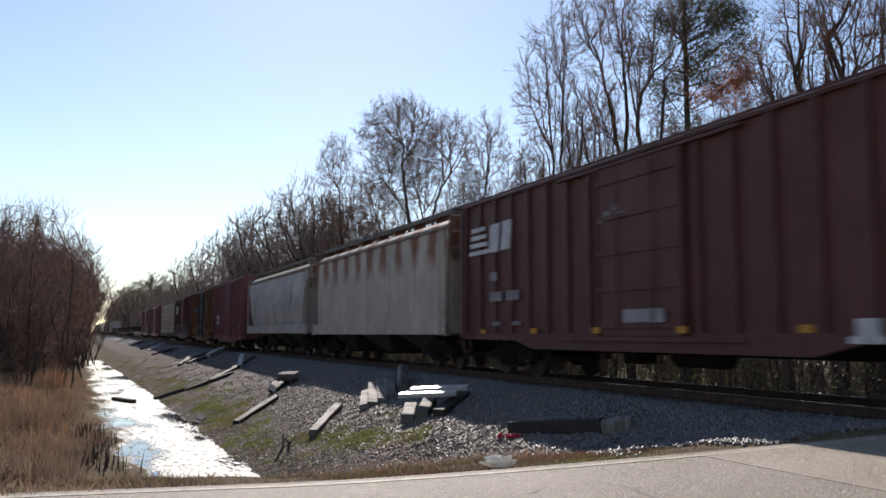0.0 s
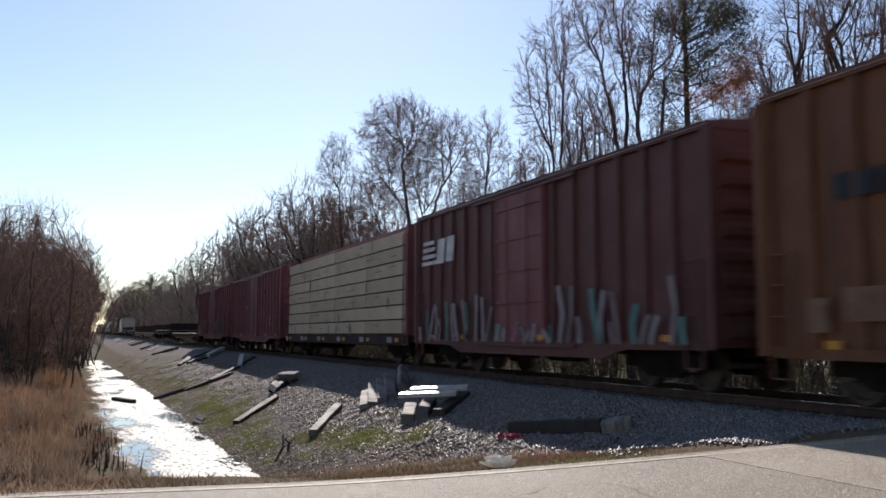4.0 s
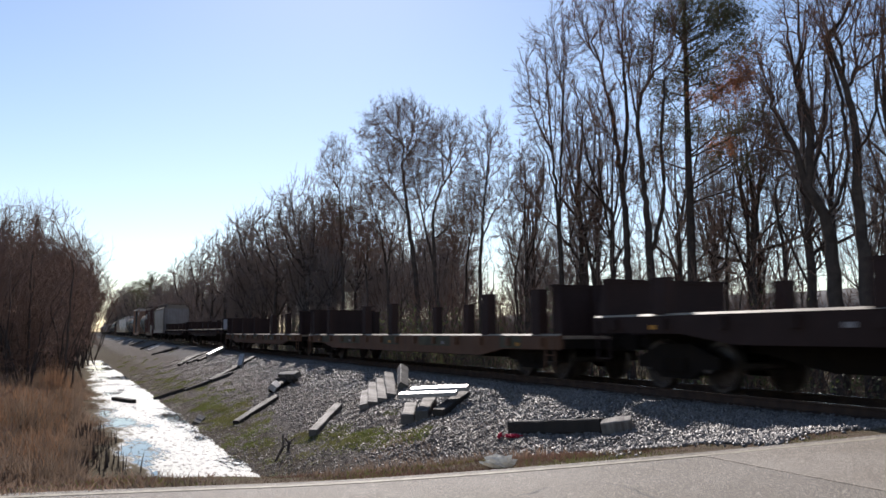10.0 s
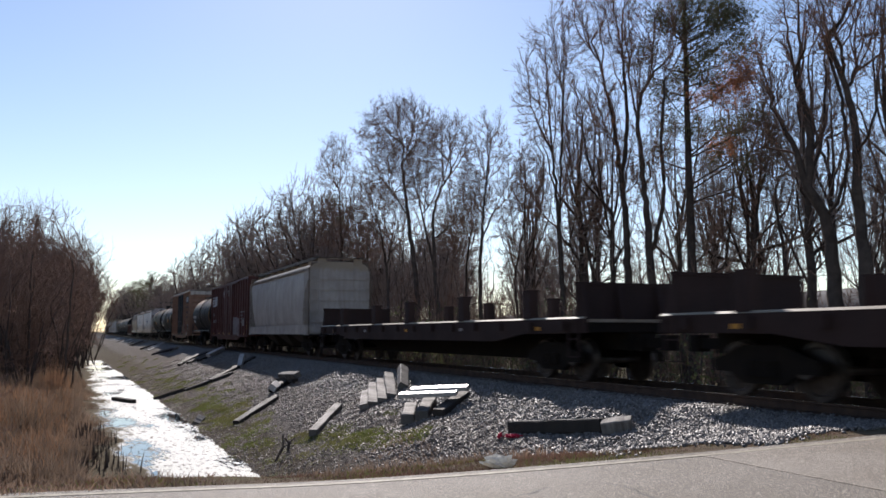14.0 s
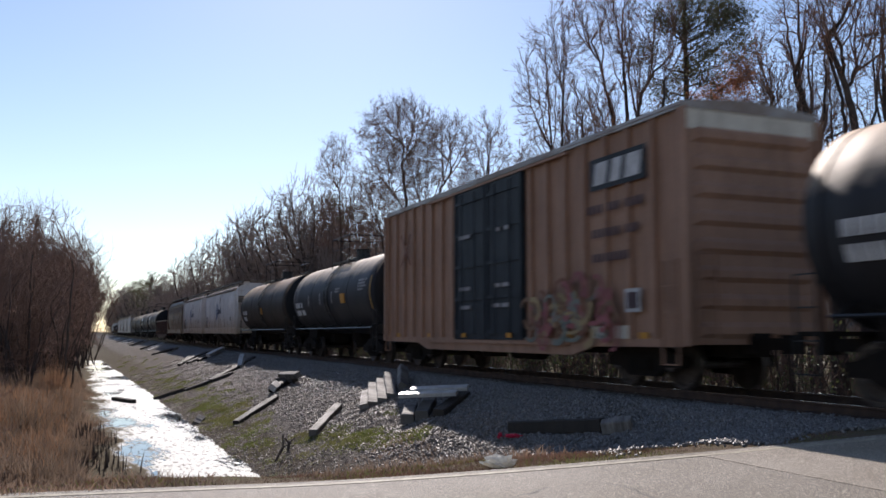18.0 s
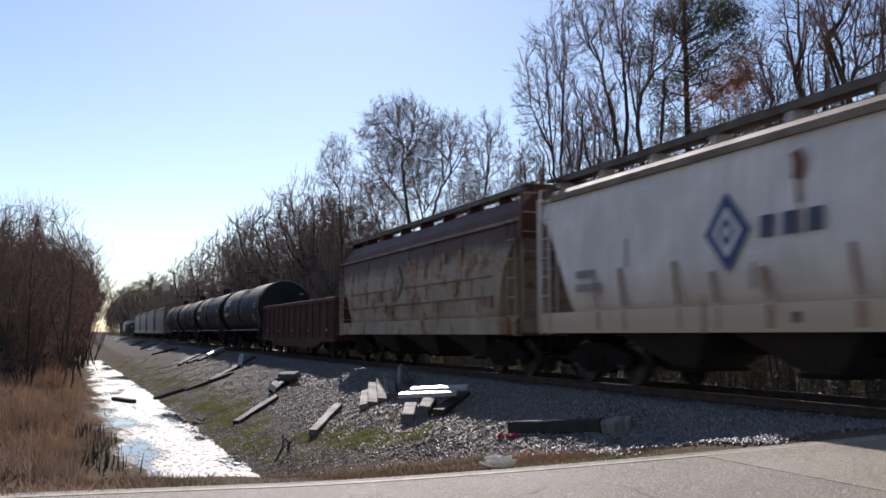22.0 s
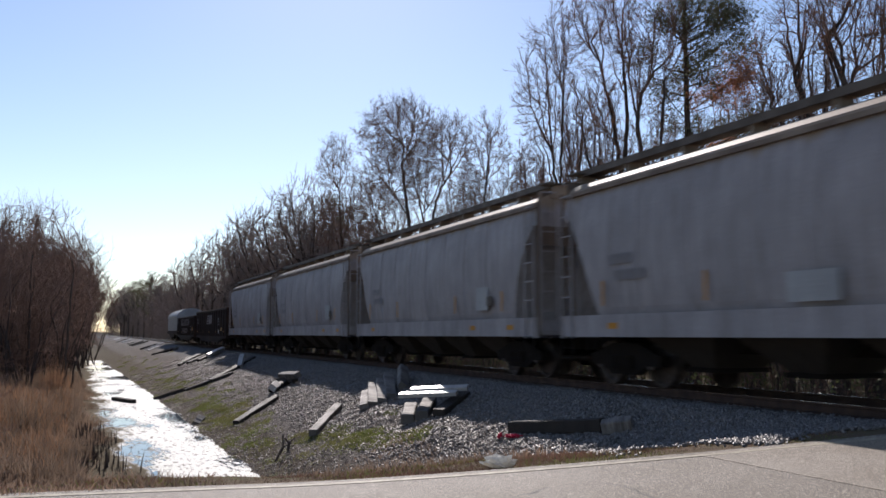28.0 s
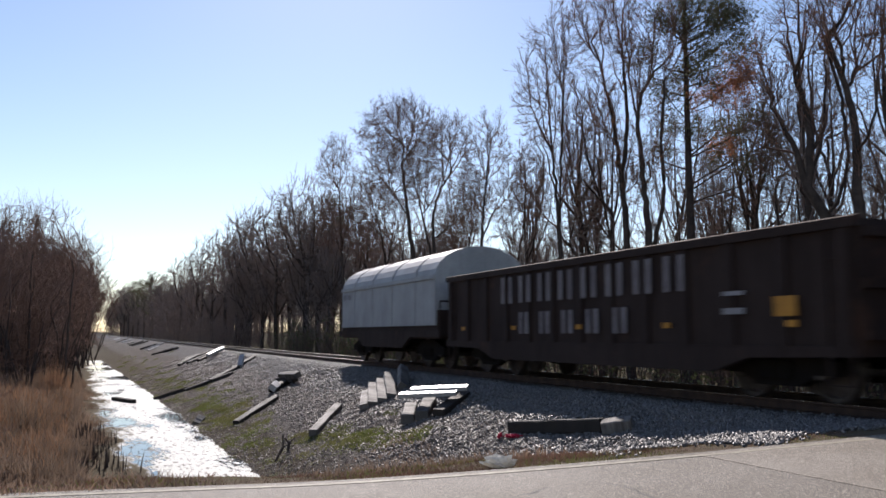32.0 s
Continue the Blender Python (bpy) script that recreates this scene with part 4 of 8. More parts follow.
        for sx in (-1, 1):
            bar(bm, (sx * 0.5, y - sy * 0.1, z0 + 0.2), (sx * 0.5, y - sy * 0.3, zs - 0.6), 0.05, 5)
        part("end_brace", bm, M["end_grime"], car)
        part("end_sheet", boxes((-hw + 0.1, hw - 0.1, y - sy * 0.14 - 0.015, y - sy * 0.14 + 0.015, zs - 0.9, z1 - 0.06)), M["end_grime"], car)
        if full_end:
            end = part("end_panel", boxes((-hw + 0.08, hw - 0.08, y - sy * 0.1 - 0.015, y - sy * 0.1 + 0.015, z0 + 0.35, zs - 0.05)), skin, car, "ribbed end panel")
            for i in range(5):
                z = z0 + 0.6 + (zs - z0 - 1.0) * i / 4
                part("end_rib", boxes((-hw + 0.1, hw - 0.1, y - sy * 0.09 - 0.05, y - sy * 0.09 + 0.05, z - 0.06, z + 0.06)), skin, end)
        ladder(car, -HALF + 0.3, y + sy * 0.05, z0 + 0.1, z1 - 0.1, 0.42, skin, along=False)
        ladder(car, -HALF - 0.03, y - sy * 0.32, z0 - 0.05, zs, 0.42, skin)
        ladder(car, -HALF - 0.03, y - sy * 0.32, z0 - 0.45, z0 - 0.05, 0.42, M["iron"])
    # roof: hatch coamings and running boards with their brackets
    for i in range(bays * 2):
        y = -h + 1.0 + (L - 2.0) * (i + 0.5) / (bays * 2)
        bm = bmesh.new()
        box(bm, -0.4, 0.4, y - 0.55, y + 0.55, z1 - 0.06, z1 + 0.06)
        bar(bm, (-0.45, y - 0.3, z1 + 0.07), (0.45, y - 0.3, z1 + 0.07), 0.025, 5)
        bar(bm, (-0.45, y + 0.3, z1 + 0.07), (0.45, y + 0.3, z1 + 0.07), 0.025, 5)
        part("roof_hatch", bm, skin, car)
    if walkway:
        for sx in (-1, 1):
            x = sx * 0.86
            part("running_board", boxes((x - 0.21, x + 0.21, -h - 0.05, h + 0.05, z1 + 0.1, z1 + 0.14)), M["walk_dark"], car, "steel roof walkway")
            part("board_edge", boxes((x + sx * 0.21 - 0.015, x + sx * 0.21 + 0.015, -h - 0.05, h + 0.05, z1 + 0.06, z1 + 0.2)), M["walk_dark"], car)
            bracket = mesh_of(boxes((-0.2, 0.2, -0.03, 0.03, z1 - 0.2, z1 + 0.1)), "walkway_bracket")
            bracket.materials.append(skin)
            for i in range(9):
                part("walkway_bracket", bracket, None, car, at=pose(x, -h + 0.1 + (L - 0.2) * i / 8, 0))
        for sy in (-1, 1):
            part("end_walkway", boxes((-1.3, 1.3, min(sy * (h - 0.35), sy * (h + 0.05)), max(sy * (h - 0.35), sy * (h + 0.05)), z1 + 0.1, z1 + 0.14)), M["walk_dark"], car)
    # outlet bays below
    for i in range(bays):
        a = -h + cut + 0.9 + (L - 2 * cut - 1.8) * i / bays
        b_ = a + (L - 2 * cut - 1.8) / bays
        c = (a + b_) / 2
        bm = loft(bmesh.new(), [[(-HALF + 0.15, a, z0 + 0.2), (HALF - 0.15, a, z0 + 0.2), (HALF - 0.15, b_, z0 + 0.2), (-HALF + 0.15, b_, z0 + 0.2)],
                                [(-0.55, c - 0.35, 0.42), (0.55, c - 0.35, 0.42), (0.55, c + 0.35, 0.42), (-0.55, c + 0.35, 0.42)]])
        bay = part("outlet_bay", bm, M["bay_grime"], car, "grimy discharge hopper")
        part("outlet_gate", boxes((-0.65, 0.65, c - 0.4, c + 0.4, 0.34, 0.42)), M["iron"], bay)
    part("centre_sill", boxes((-0.3, 0.3, -h + 0.15, h - 0.15, 0.68, 1.0)), M["iron"], car)
    running_gear(car, L, 1.75)
    return car, L, h


def tank_car(near, far, skin, label, r=1.56, zc=2.62, rails=2.6, group="tank cars of the train", band=True):
    car, L = begin("tank_car", near - 0.015, far + 0.015, label, group)
    h = L / 2
    hb = SPEED * (far - near) / 2
    n = 40
    def turned(stations):
        return loft(bmesh.new(), [[(q * math.cos(2 * math.pi * i / n), y, zc + q * math.sin(2 * math.pi * i / n)) for i in range(n)] for y, q in stations])
    shell = [(-hb + 0.03, r)] + [(y, r) for y in np.linspace(-hb + 1.0, hb - 1.0, 7)] + [(hb - 0.03, r)]
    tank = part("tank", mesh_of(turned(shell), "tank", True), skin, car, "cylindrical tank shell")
    prof = [(-hb - 0.26, 0.02), (-hb - 0.25, 0.35 * r), (-hb - 0.2, 0.66 * r), (-hb - 0.11, 0.88 * r), (-hb - 0.02, 0.975 * r), (-hb + 0.06, r - 0.004)]
    for sy in (-1, 1):
        part("tank_head", mesh_of(turned([(-sy * y, q) for y, q in prof]), "tank_head", True), M["tank_head"], tank, "dark domed tank end")
    bars = mesh_of(boxes((0, 0.13, -0.005, 0, 0, 0.09)), "stencil_bar")
    bars.materials.append(M["marking_dim"])
    for k, row in enumerate(("1110111", "0111", "01111", "0111")):
        for i, c in enumerate(row):
            if c == "1":
                part("stencil_bar", bars, None, car, at=pose(-0.05 + 0.155 * i, -hb - 0.206 + 0.03 * max(0, 1 - k), zc + 0.72 - 0.16 * k))
    for y in (-hb + 0.32, -hb * 0.45, 0.0, hb * 0.45, hb - 0.32):
        bm = loft(bmesh.new(), [[((r + d) * math.cos(2 * math.pi * i / n), y + w, zc + (r + d) * math.sin(2 * math.pi * i / n)) for i in range(n)] for w, d in ((-0.04, -0.01), (-0.03, 0.012), (0.03, 0.012), (0.04, -0.01))])
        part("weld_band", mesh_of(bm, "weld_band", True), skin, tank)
    # dome, platform, rails and ladder
    top = zc + r
    bm = bmesh.new()
    bar(bm, (0, 0, top - 0.12), (0, 0, top + 0.42), 0.29, 14)
    bar(bm, (0, 0, top + 0.42), (0, 0, top + 0.48), 0.33, 14)
    bar(bm, (0, -0.45, top - 0.12), (0, -0.45, top + 0.34), 0.1, 10)
    bar(bm, (0, 0.75, top - 0.12), (0, 0.75, top + 0.14), 0.25, 12)
    bar(bm, (0, -0.8, top - 0.12), (0, -0.8, top + 0.2), 0.07, 8)
    dome = part("dome", bm, M["black"], car, "protective valve housing")
    slat = mesh_of(boxes((-0.025, 0.025, -rails / 2, rails / 2, top - 0.11, top - 0.07)), "platform_slat")
    slat.materials.append(M["black"])
    for sx in (-1, 1):
        for k in range(6):
            part("platform_slat", slat, None, car, at=pose(sx * (0.975 - 0.09 * k), 0, 0))
    for sy in (-1, 1):
        y = sy * (rails / 2 - 0.06)
        part("platform_bearer", boxes((-1.0, 1.0, y - 0.05, y + 0.05, top - 0.16, top - 0.115)), M["black"], car)
    post = mesh_of(bar(bmesh.new(), (0, 0, top - 0.3), (0, 0, top + 0.95), 0.015, 5), "railing_post")
    post.materials.append(M["black"])
    for sx in (-1, 1):
        for sy in (-1, 0, 1):
            part("railing_post", post, None, car, at=pose(sx * 1.0, sy * rails / 2, 0))
        for z, q in ((0.95, 0.018), (0.45, 0.014)):
            part("handrail", bar(bmesh.new(), (sx * 1.0, -rails / 2, top + z), (sx * 1.0, rails / 2, top + z), q, 5), M["black"], car)
    for sy in (-1, 1):
        part("handrail", bar(bmesh.new(), (-1.0, sy * rails / 2, top + 0.95), (1.0, sy * rails / 2, top + 0.95), 0.018, 5), M["black"], car)
    pts = [(-r * math.cos(a) - 0.1, zc + r * math.sin(a) + 0.03) for a in np.linspace(math.radians(-40), math.radians(62), 9)]
    stiles = [loft(bmesh.new(), [[(x - 0.02, yy - 0.02, z), (x - 0.02, yy + 0.02, z), (x + 0.02, yy + 0.02, z + 0.01), (x + 0.02, yy - 0.02, z + 0.01)] for x, z in pts]) for yy in (-0.22, 0.22)]
    side_ladder = part("ladder", stiles[0], M["black"], car)
    part("stile", stiles[1], M["black"], side_ladder)
    rung = mesh_of(bar(bmesh.new(), (0, -0.22, 0), (0, 0.22, 0), 0.018, 4), "rung")
    rung.materials.append(M["black"])
    for xa, za in pts:
        part("rung", rung, None, side_ladder, at=pose(xa, 0, za))
    # saddles, stub sills, end platforms, side handrail
    for sy in (-1, 1):
        y = sy * (hb - 1.5)
        part("saddle", slab(bmesh.new(), [(y - 0.7, 0.8), (y + 0.7, 0.8), (y + 0.9, 1.55), (y - 0.9, 1.55)], -0.95, 0.95), M["iron"], car)
        part("stub_sill", boxes((-0.32, 0.32, min(sy * (h - 0.1), sy * (hb - 3.0)), max(sy * (h - 0.1), sy * (hb - 3.0)), 0.68, 1.05)), M["iron"], car)
        part("end_platform", boxes((-HALF + 0.05, HALF - 0.05, min(sy * h, sy * (h - 0.5)), max(sy * h, sy * (h - 0.5)), 1.0, 1.07)), M["iron"], car)
        ladder(car, -HALF + 0.02, sy * (h - 0.25), 0.45, 1.9, 0.42, M["black"])
    bm = bmesh.new()
    for sx in (-1, 1):
        bar(bm, (sx * (HALF - 0.02), -hb + 0.4, 1.28), (sx * (HALF - 0.02), hb - 0.4, 1.28), 0.03, 5)
        for i in range(7):
            y = -hb + 0.5 + (2 * hb - 1.0) * i / 6
            bar(bm, (sx * (HALF - 0.02), y, 1.28), (sx * 1.1, y, 1.5), 0.02, 4)
    part("side_handrail", bm, M["black"], car)
    part("outlet_valve", loft(bmesh.new(), [[(0.45 * math.cos(a) * k, 0.45 * math.sin(a) * k, z) for a in np.linspace(0, 2 * math.pi, 12, False)] for z, k in ((zc - r + 0.08, 1), (zc - r - 0.2, 0.9), (0.5, 0.4))]), M["iron"], car)
    if band:
        a0, a1 = math.radians(160), math.radians(205)
        for y in (-hb + 0.45, hb * 0.52, -hb * 0.1, hb * 0.2):
            k = 1 if y == -hb + 0.45 else 0.4
            m0 = (a0 + a1) / 2
            bm = loft(bmesh.new(), [[((r + 0.02) * math.cos(a), y - 0.05, zc + (r + 0.02) * math.sin(a)), ((r + 0.02) * math.cos(a), y + 0.05, zc + (r + 0.02) * math.sin(a)),
                                     ((r + 0.008) * math.cos(a), y + 0.05, zc + (r + 0.008) * math.sin(a)), ((r + 0.008) * math.cos(a), y - 0.05, zc + (r + 0.008) * math.sin(a))]
                                    for a in np.linspace(m0 - (m0 - a0) * k, m0 + (a1 - m0) * k, 6)])
            part("reflector", bm, M["reflector_dull"] if k == 1 else M["marking_dim"], car)
    running_gear(car, L, 1.7)
    return car, L, h, (r, zc)


def tank_marks(car, tank, y, z, rows, w=0.2, h=0.24, mat_=None):
    """Blocks of lettering bent to the tank's side."""
    r, zc = tank
    for k, row in enumerate(rows):
        zz = z - k * h * 1.45
        block = None
        for i, c in enumerate(row):
            if c == "0":
                continue
            if block:
                part("stencil_bar", block, None, car, at=pose(0, -i * w * 1.25, 0))
                continue
            q = []
            for zt in (zz, zz - h / 2, zz - h):
                x = -math.sqrt(max(0.01, r * r - (zt - zc) ** 2))
                q.append((x, zt))
            block = mesh_of(loft(bmesh.new(), [[(x - 0.03, y - w, zt), (x - 0.03, y, zt), (x + 0.02, y, zt), (x + 0.02, y - w, zt)] for x, zt in q]), "stencil_bar")
            block.materials.append(mat_ or M["marking"])
            part("stencil_bar", block, None, car, at=pose(0, -i * w * 1.25, 0))


def gondola(near, far, z0, z1, skin, label, posts=13, group="gondolas of the train"):
    car, L = begin("gondola_car", near, far, label, group)
    h = L / 2
    part("floor", boxes((-HALF + 0.08, HALF - 0.08, -h + 0.05, h - 0.05, z0, z0 + 0.1)), M["iron"], car)
    for sx in (-1, 1):
        x0, x1 = sorted((sx * (HALF - 0.1), sx * (HALF - 0.06)))
        side = part("side_wall", boxes((x0, x1, -h + 0.03, h - 0.03, z0, z1 - 0.03)), skin, car)
        x0, x1 = sorted((sx * (HALF - 0.16), sx * (HALF + 0.03)))
        part("top_chord", boxes((x0, x1, -h, h, z1 - 0.14, z1)), skin, side)
        # bevel added on the chord to stand for the rim's lit edge
        part("worn_rim", prism(bmesh.new(), [(sx * (HALF + 0.032), z1 - 0.03), (sx * (HALF - 0.03), z1 + 0.025), (sx * (HALF - 0.16), z1 + 0.025), (sx * (HALF - 0.16), z1 + 0.002), (sx * (HALF + 0.028), z1 - 0.034)], -h, h), M["rail_side"], side, "top rim bevel added for a sunlit edge")
        part("side_sill", slab(bmesh.new(), [(-h, z0 + 0.14), (-h, z0), (-h * 0.7, z0 - 0.05), (-h * 0.58, z0 - 0.3), (h * 0.58, z0 - 0.3), (h * 0.7, z0 - 0.05), (h, z0), (h, z0 + 0.14)], *sorted((sx * (HALF - 0.11), sx * (HALF + 0.0)))), skin, car)
        post = mesh_of(slab(bmesh.new(), [(-0.11, z0 + 0.1), (0.11, z0 + 0.1), (0.09, z1 - 0.14), (-0.09, z1 - 0.14)], -0.07, 0.0), "side_post")
        post.materials.append(skin)
        for i in range(posts):
            part("side_post", post, None, car, at=pose(sx * (HALF - 0.06), -h + 0.25 + (L - 0.5) * i / (posts - 1), 0, 0, 0, 0 if sx < 0 else 180))
    for sy in (-1, 1):
        y = sy * (h - 0.05)
        end = part("end_wall", boxes((-HALF + 0.06, HALF - 0.06, y - 0.03, y + 0.03, z0, z1 - 0.02)), skin, car)
        bm = bmesh.new()
        for i in range(3):
            z = z0 + 0.3 + (z1 - z0 - 0.5) * i / 2
            box(bm, -HALF + 0.1, HALF - 0.1, min(y, y + sy * 0.12), max(y, y + sy * 0.12), z - 0.07, z + 0.07)
        part("end_rib", bm, skin, end)
        ladder(car, -HALF + 0.02, sy * (h - 0.33), z0 - 0.4, z1 - 0.1, 0.42, skin)
    part("centre_sill", boxes((-0.3, 0.3, -h + 0.1, h - 0.1, 0.62, z0)), M["iron"], car)
    running_gear(car, L)
    for i in range(5):
        y = -h + 1.2 + (L - 2.4) * i / 4
        plate(car, "reflector", M["reflector"], y - 0.1, y + 0.1, z0 + 0.42, z0 + 0.52, x=-HALF - 0.01)
    return car, L, h


def flatcar(near, far, deck, skin, label, bulkheads=True, stakes=(), deck_skin=None, depth=0.5, group="flatcars of the train"):
    car, L = begin("flatcar", near, far, label, group)
    h = L / 2
    wall = 2.08 - deck
    boards = int(L / 0.45)
    plank = mesh_of(boxes((-HALF + 0.1, HALF - 0.1, -L / boards / 2 + 0.008, L / boards / 2 - 0.008, deck - 0.07, deck - 0.005)), "deck_plank")
    plank.materials.append(deck_skin or M["deck"])
    for i in range(boards):
        part("deck_plank", plank, None, car, at=pose(0, -h + L * (i + 0.5) / boards, random.uniform(-0.006, 0.006)))
    part("deck_frame", boxes((-HALF + 0.1, HALF - 0.1, -h + 0.05, h - 0.05, deck - 0.28, deck - 0.075)), M["iron"], car)
    for sx in (-1, 1):
        part("side_sill", slab(bmesh.new(), [(-h, deck), (-h, deck - 0.3), (-h + 2.8, deck - 0.32), (-h + 4.2, deck - depth), (h - 4.2, deck - depth), (h - 2.8, deck - 0.32), (h, deck - 0.3), (h, deck)], *sorted((sx * (HALF - 0.09), sx * HALF))), skin, car)
        x0, x1 = sorted((sx * HALF, sx * (HALF + 0.09)))
        pocket = mesh_of(boxes((x0, x1, -0.08, 0.08, deck - 0.24, deck - 0.04)), "stake_pocket")
        pocket.materials.append(skin)
        for i in range(14):
            part("stake_pocket", pocket, None, car, at=pose(0, -h + 0.8 + (L - 1.6) * i / 13, 0))
    # slanted pale strip added on each side for the deck edge's sunlit line
    for sx in (-1, 1):
        part("deck_edge", prism(bmesh.new(), [(sx * (HALF + 0.01), deck + 0.004), (sx * (HALF - 0.055), deck + 0.045), (sx * (HALF - 0.16), deck + 0.045), (sx * (HALF - 0.16), deck + 0.004)], -h + 0.05, h - 0.05), M["deck_edge"], car, "pale deck edge added for a sunlit line")
    part("centre_sill", slab(bmesh.new(), [(-h + 0.1, 0.7), (-h + 3.5, 0.7), (-h + 5, 0.42), (h - 5, 0.42), (h - 3.5, 0.7), (h - 0.1, 0.7), (h - 0.1, deck - 0.28), (-h + 0.1, deck - 0.28)], -0.35, 0.35), M["iron"], car)
    if bulkheads:
        for sy in (-1, 1):
            y = sy * (h - 0.35)
            wallp = part("bulkhead", slab(bmesh.new(), [(y - 0.06, deck), (y + 0.06, deck), (y + 0.06, deck + wall), (y - 0.06, deck + wall)], -HALF + 0.05, HALF - 0.05), M["flat_dark"], car, "low steel end bulkhead")
            for x in (-HALF + 0.12, -0.5, 0.5, HALF - 0.12):
                part("bulkhead_brace", slab(bmesh.new(), [(y, deck), (y + sy * 0.32, deck), (y + sy * 0.12, deck + wall), (y, deck + wall)], x - 0.05, x + 0.05), M["flat_dark"], wallp)
            part("bulkhead_cap", boxes((-HALF + 0.03, HALF - 0.03, y - 0.09, y + 0.09, deck + wall, deck + wall + 0.06)), M["flat_dark"], wallp)
    stake = mesh_of(boxes((-0.12, 0.12, -0.19, 0.19, deck - 0.2, 2.03), (-0.13, 0.13, -0.2, 0.2, 2.01, 2.06)), "stake")
    stake.materials.append(M["flat_dark"])
    for y in stakes:
        for sx in (-1, 1):
            part("stake", stake, None, car, at=pose(sx * (HALF - 0.13), -h + y * L, 0))
    for sy in (-1, 1):
        ladder(car, -HALF - 0.02, sy * (h - 0.4), deck - 0.8, deck - 0.05, 0.42, skin)
    if skin is M["flat_brown"]:
        for i in range(5):
            y = -h + L * (0.08 + 0.19 * i)
            plate(car, "paint_patch", M["olive_paint"], y, y + L * (0.05, 0.11, 0.07, 0.12, 0.06)[i], deck - 0.29, deck - 0.01, x=-HALF - 0.003, t=0.003)
    running_gear(car, L, 2.1)
    for i in range(5):
        y = -h + 2 + (L - 4) * i / 4
        plate(car, "reflector", M["marking_dim"] if i % 2 else M["reflector"], y - 0.1, y + 0.1, deck - 0.24, deck - 0.16, x=-HALF - 0.005)
    return car, L, h


def lumber_car(near, far, label):
    car, L = begin("lumber_flatcar", near, far, label)
    h = L / 2
    deck = 1.0
    part("deck", boxes((-HALF + 0.05, HALF - 0.05, -h + 0.03, h - 0.03, deck - 0.2, deck)), M["flat_dark"], car)
    for sx in (-1, 1):
        part("side_sill", slab(bmesh.new(), [(-h, deck + 0.02), (-h, deck - 0.32), (h, deck - 0.32), (h, deck + 0.02)], *sorted((sx * (HALF - 0.08), sx * HALF))), M["flat_dark"], car)
    part("centre_beam", boxes((-0.12, 0.12, -h + 0.3, h - 0.3, deck, 4.3), (-0.35, 0.35, -h + 0.2, h - 0.2, 4.3, 4.55)), M["maroon_dark"], car, "maroon centre beam")
    part("top_chord", boxes((-0.8, 0.8, -h + 0.15, h - 0.15, 4.55, 4.76)), M["maroon_dark"], car)
    for sy in (-1, 1):
        y = sy * (h - 0.2)
        part("bulkhead", boxes((-HALF + 0.05, HALF - 0.05, y - 0.12, y + 0.12, deck, 4.6)), M["maroon_dark"], car, "maroon end bulkhead")
        ladder(car, -HALF - 0.0, sy * (h - 0.2), deck - 0.3, 4.3, 0.4, M["maroon_dark"])
    tiers, along = 7, 4
    zt = (4.42 - deck - 0.05) / tiers
    wl_ = (L - 0.8) / along
    bundle = mesh_of(boxes((-0.62, 0.62, -wl_ / 2 + 0.015, wl_ / 2 - 0.015, 0.05, zt)), "lumber_pack")
    bundle.materials.append(M["wrap"])
    bearer = mesh_of(boxes((-0.6, 0.6, -0.05, 0.05, 0.0, 0.05)), "bearer")
    bearer.materials.append(M["deck"])
    for sx in (-1, 1):
        for i in range(tiers):
            for k in range(along):
                y = -h + 0.4 + wl_ * (k + 0.5)
                b_ = part("lumber_pack", bundle, None, car, at=pose(sx * 0.86 + random.uniform(-0.015, 0.015), y, deck + 0.02 + i * zt, 0, 0, random.uniform(-0.15, 0.15)))
                if sx < 0:
                    for dy in (-wl_ * 0.3, wl_ * 0.3):
                        part("bearer", bearer, None, b_, at=pose(0, dy, 0))
    r_ = random.Random(12)
    for i in range(46):                      # torn strips, scuffs and stains on the stacks
        y, z = r_.uniform(-h + 0.8, h - 1.6), deck + 0.02 + zt * r_.randrange(tiers) + r_.uniform(0.1, zt - 0.1)
        if i % 3:
            plate(car, "board_gap", M["flat_dark"], y, y + r_.uniform(0.3, 0.9), z, z + 0.018, x=-1.503, t=0.004)
        else:
            plate(car, "stain", M["deck"], y, y + r_.uniform(0.08, 0.2), z - 0.2, z + r_.uniform(0.1, 0.3), x=-1.503, t=0.003)
    part("centre_sill", boxes((-0.3, 0.3, -h + 0.1, h - 0.1, 0.6, deck - 0.2)), M["iron"], car)
    running_gear(car, L)
    for i in range(6):
        y = -h + 1.0 + (L - 2) * i / 5
        plate(car, "reflector", M["reflector"], y - 0.16, y + 0.16, deck - 0.22, deck - 0.08, x=-HALF - 0.005)
        plate(car, "stencil_bar", M["marking_dim"], y + 0.5, y + 1.0, deck - 0.24, deck - 0.06, x=-HALF - 0.005)
    return car, L, h


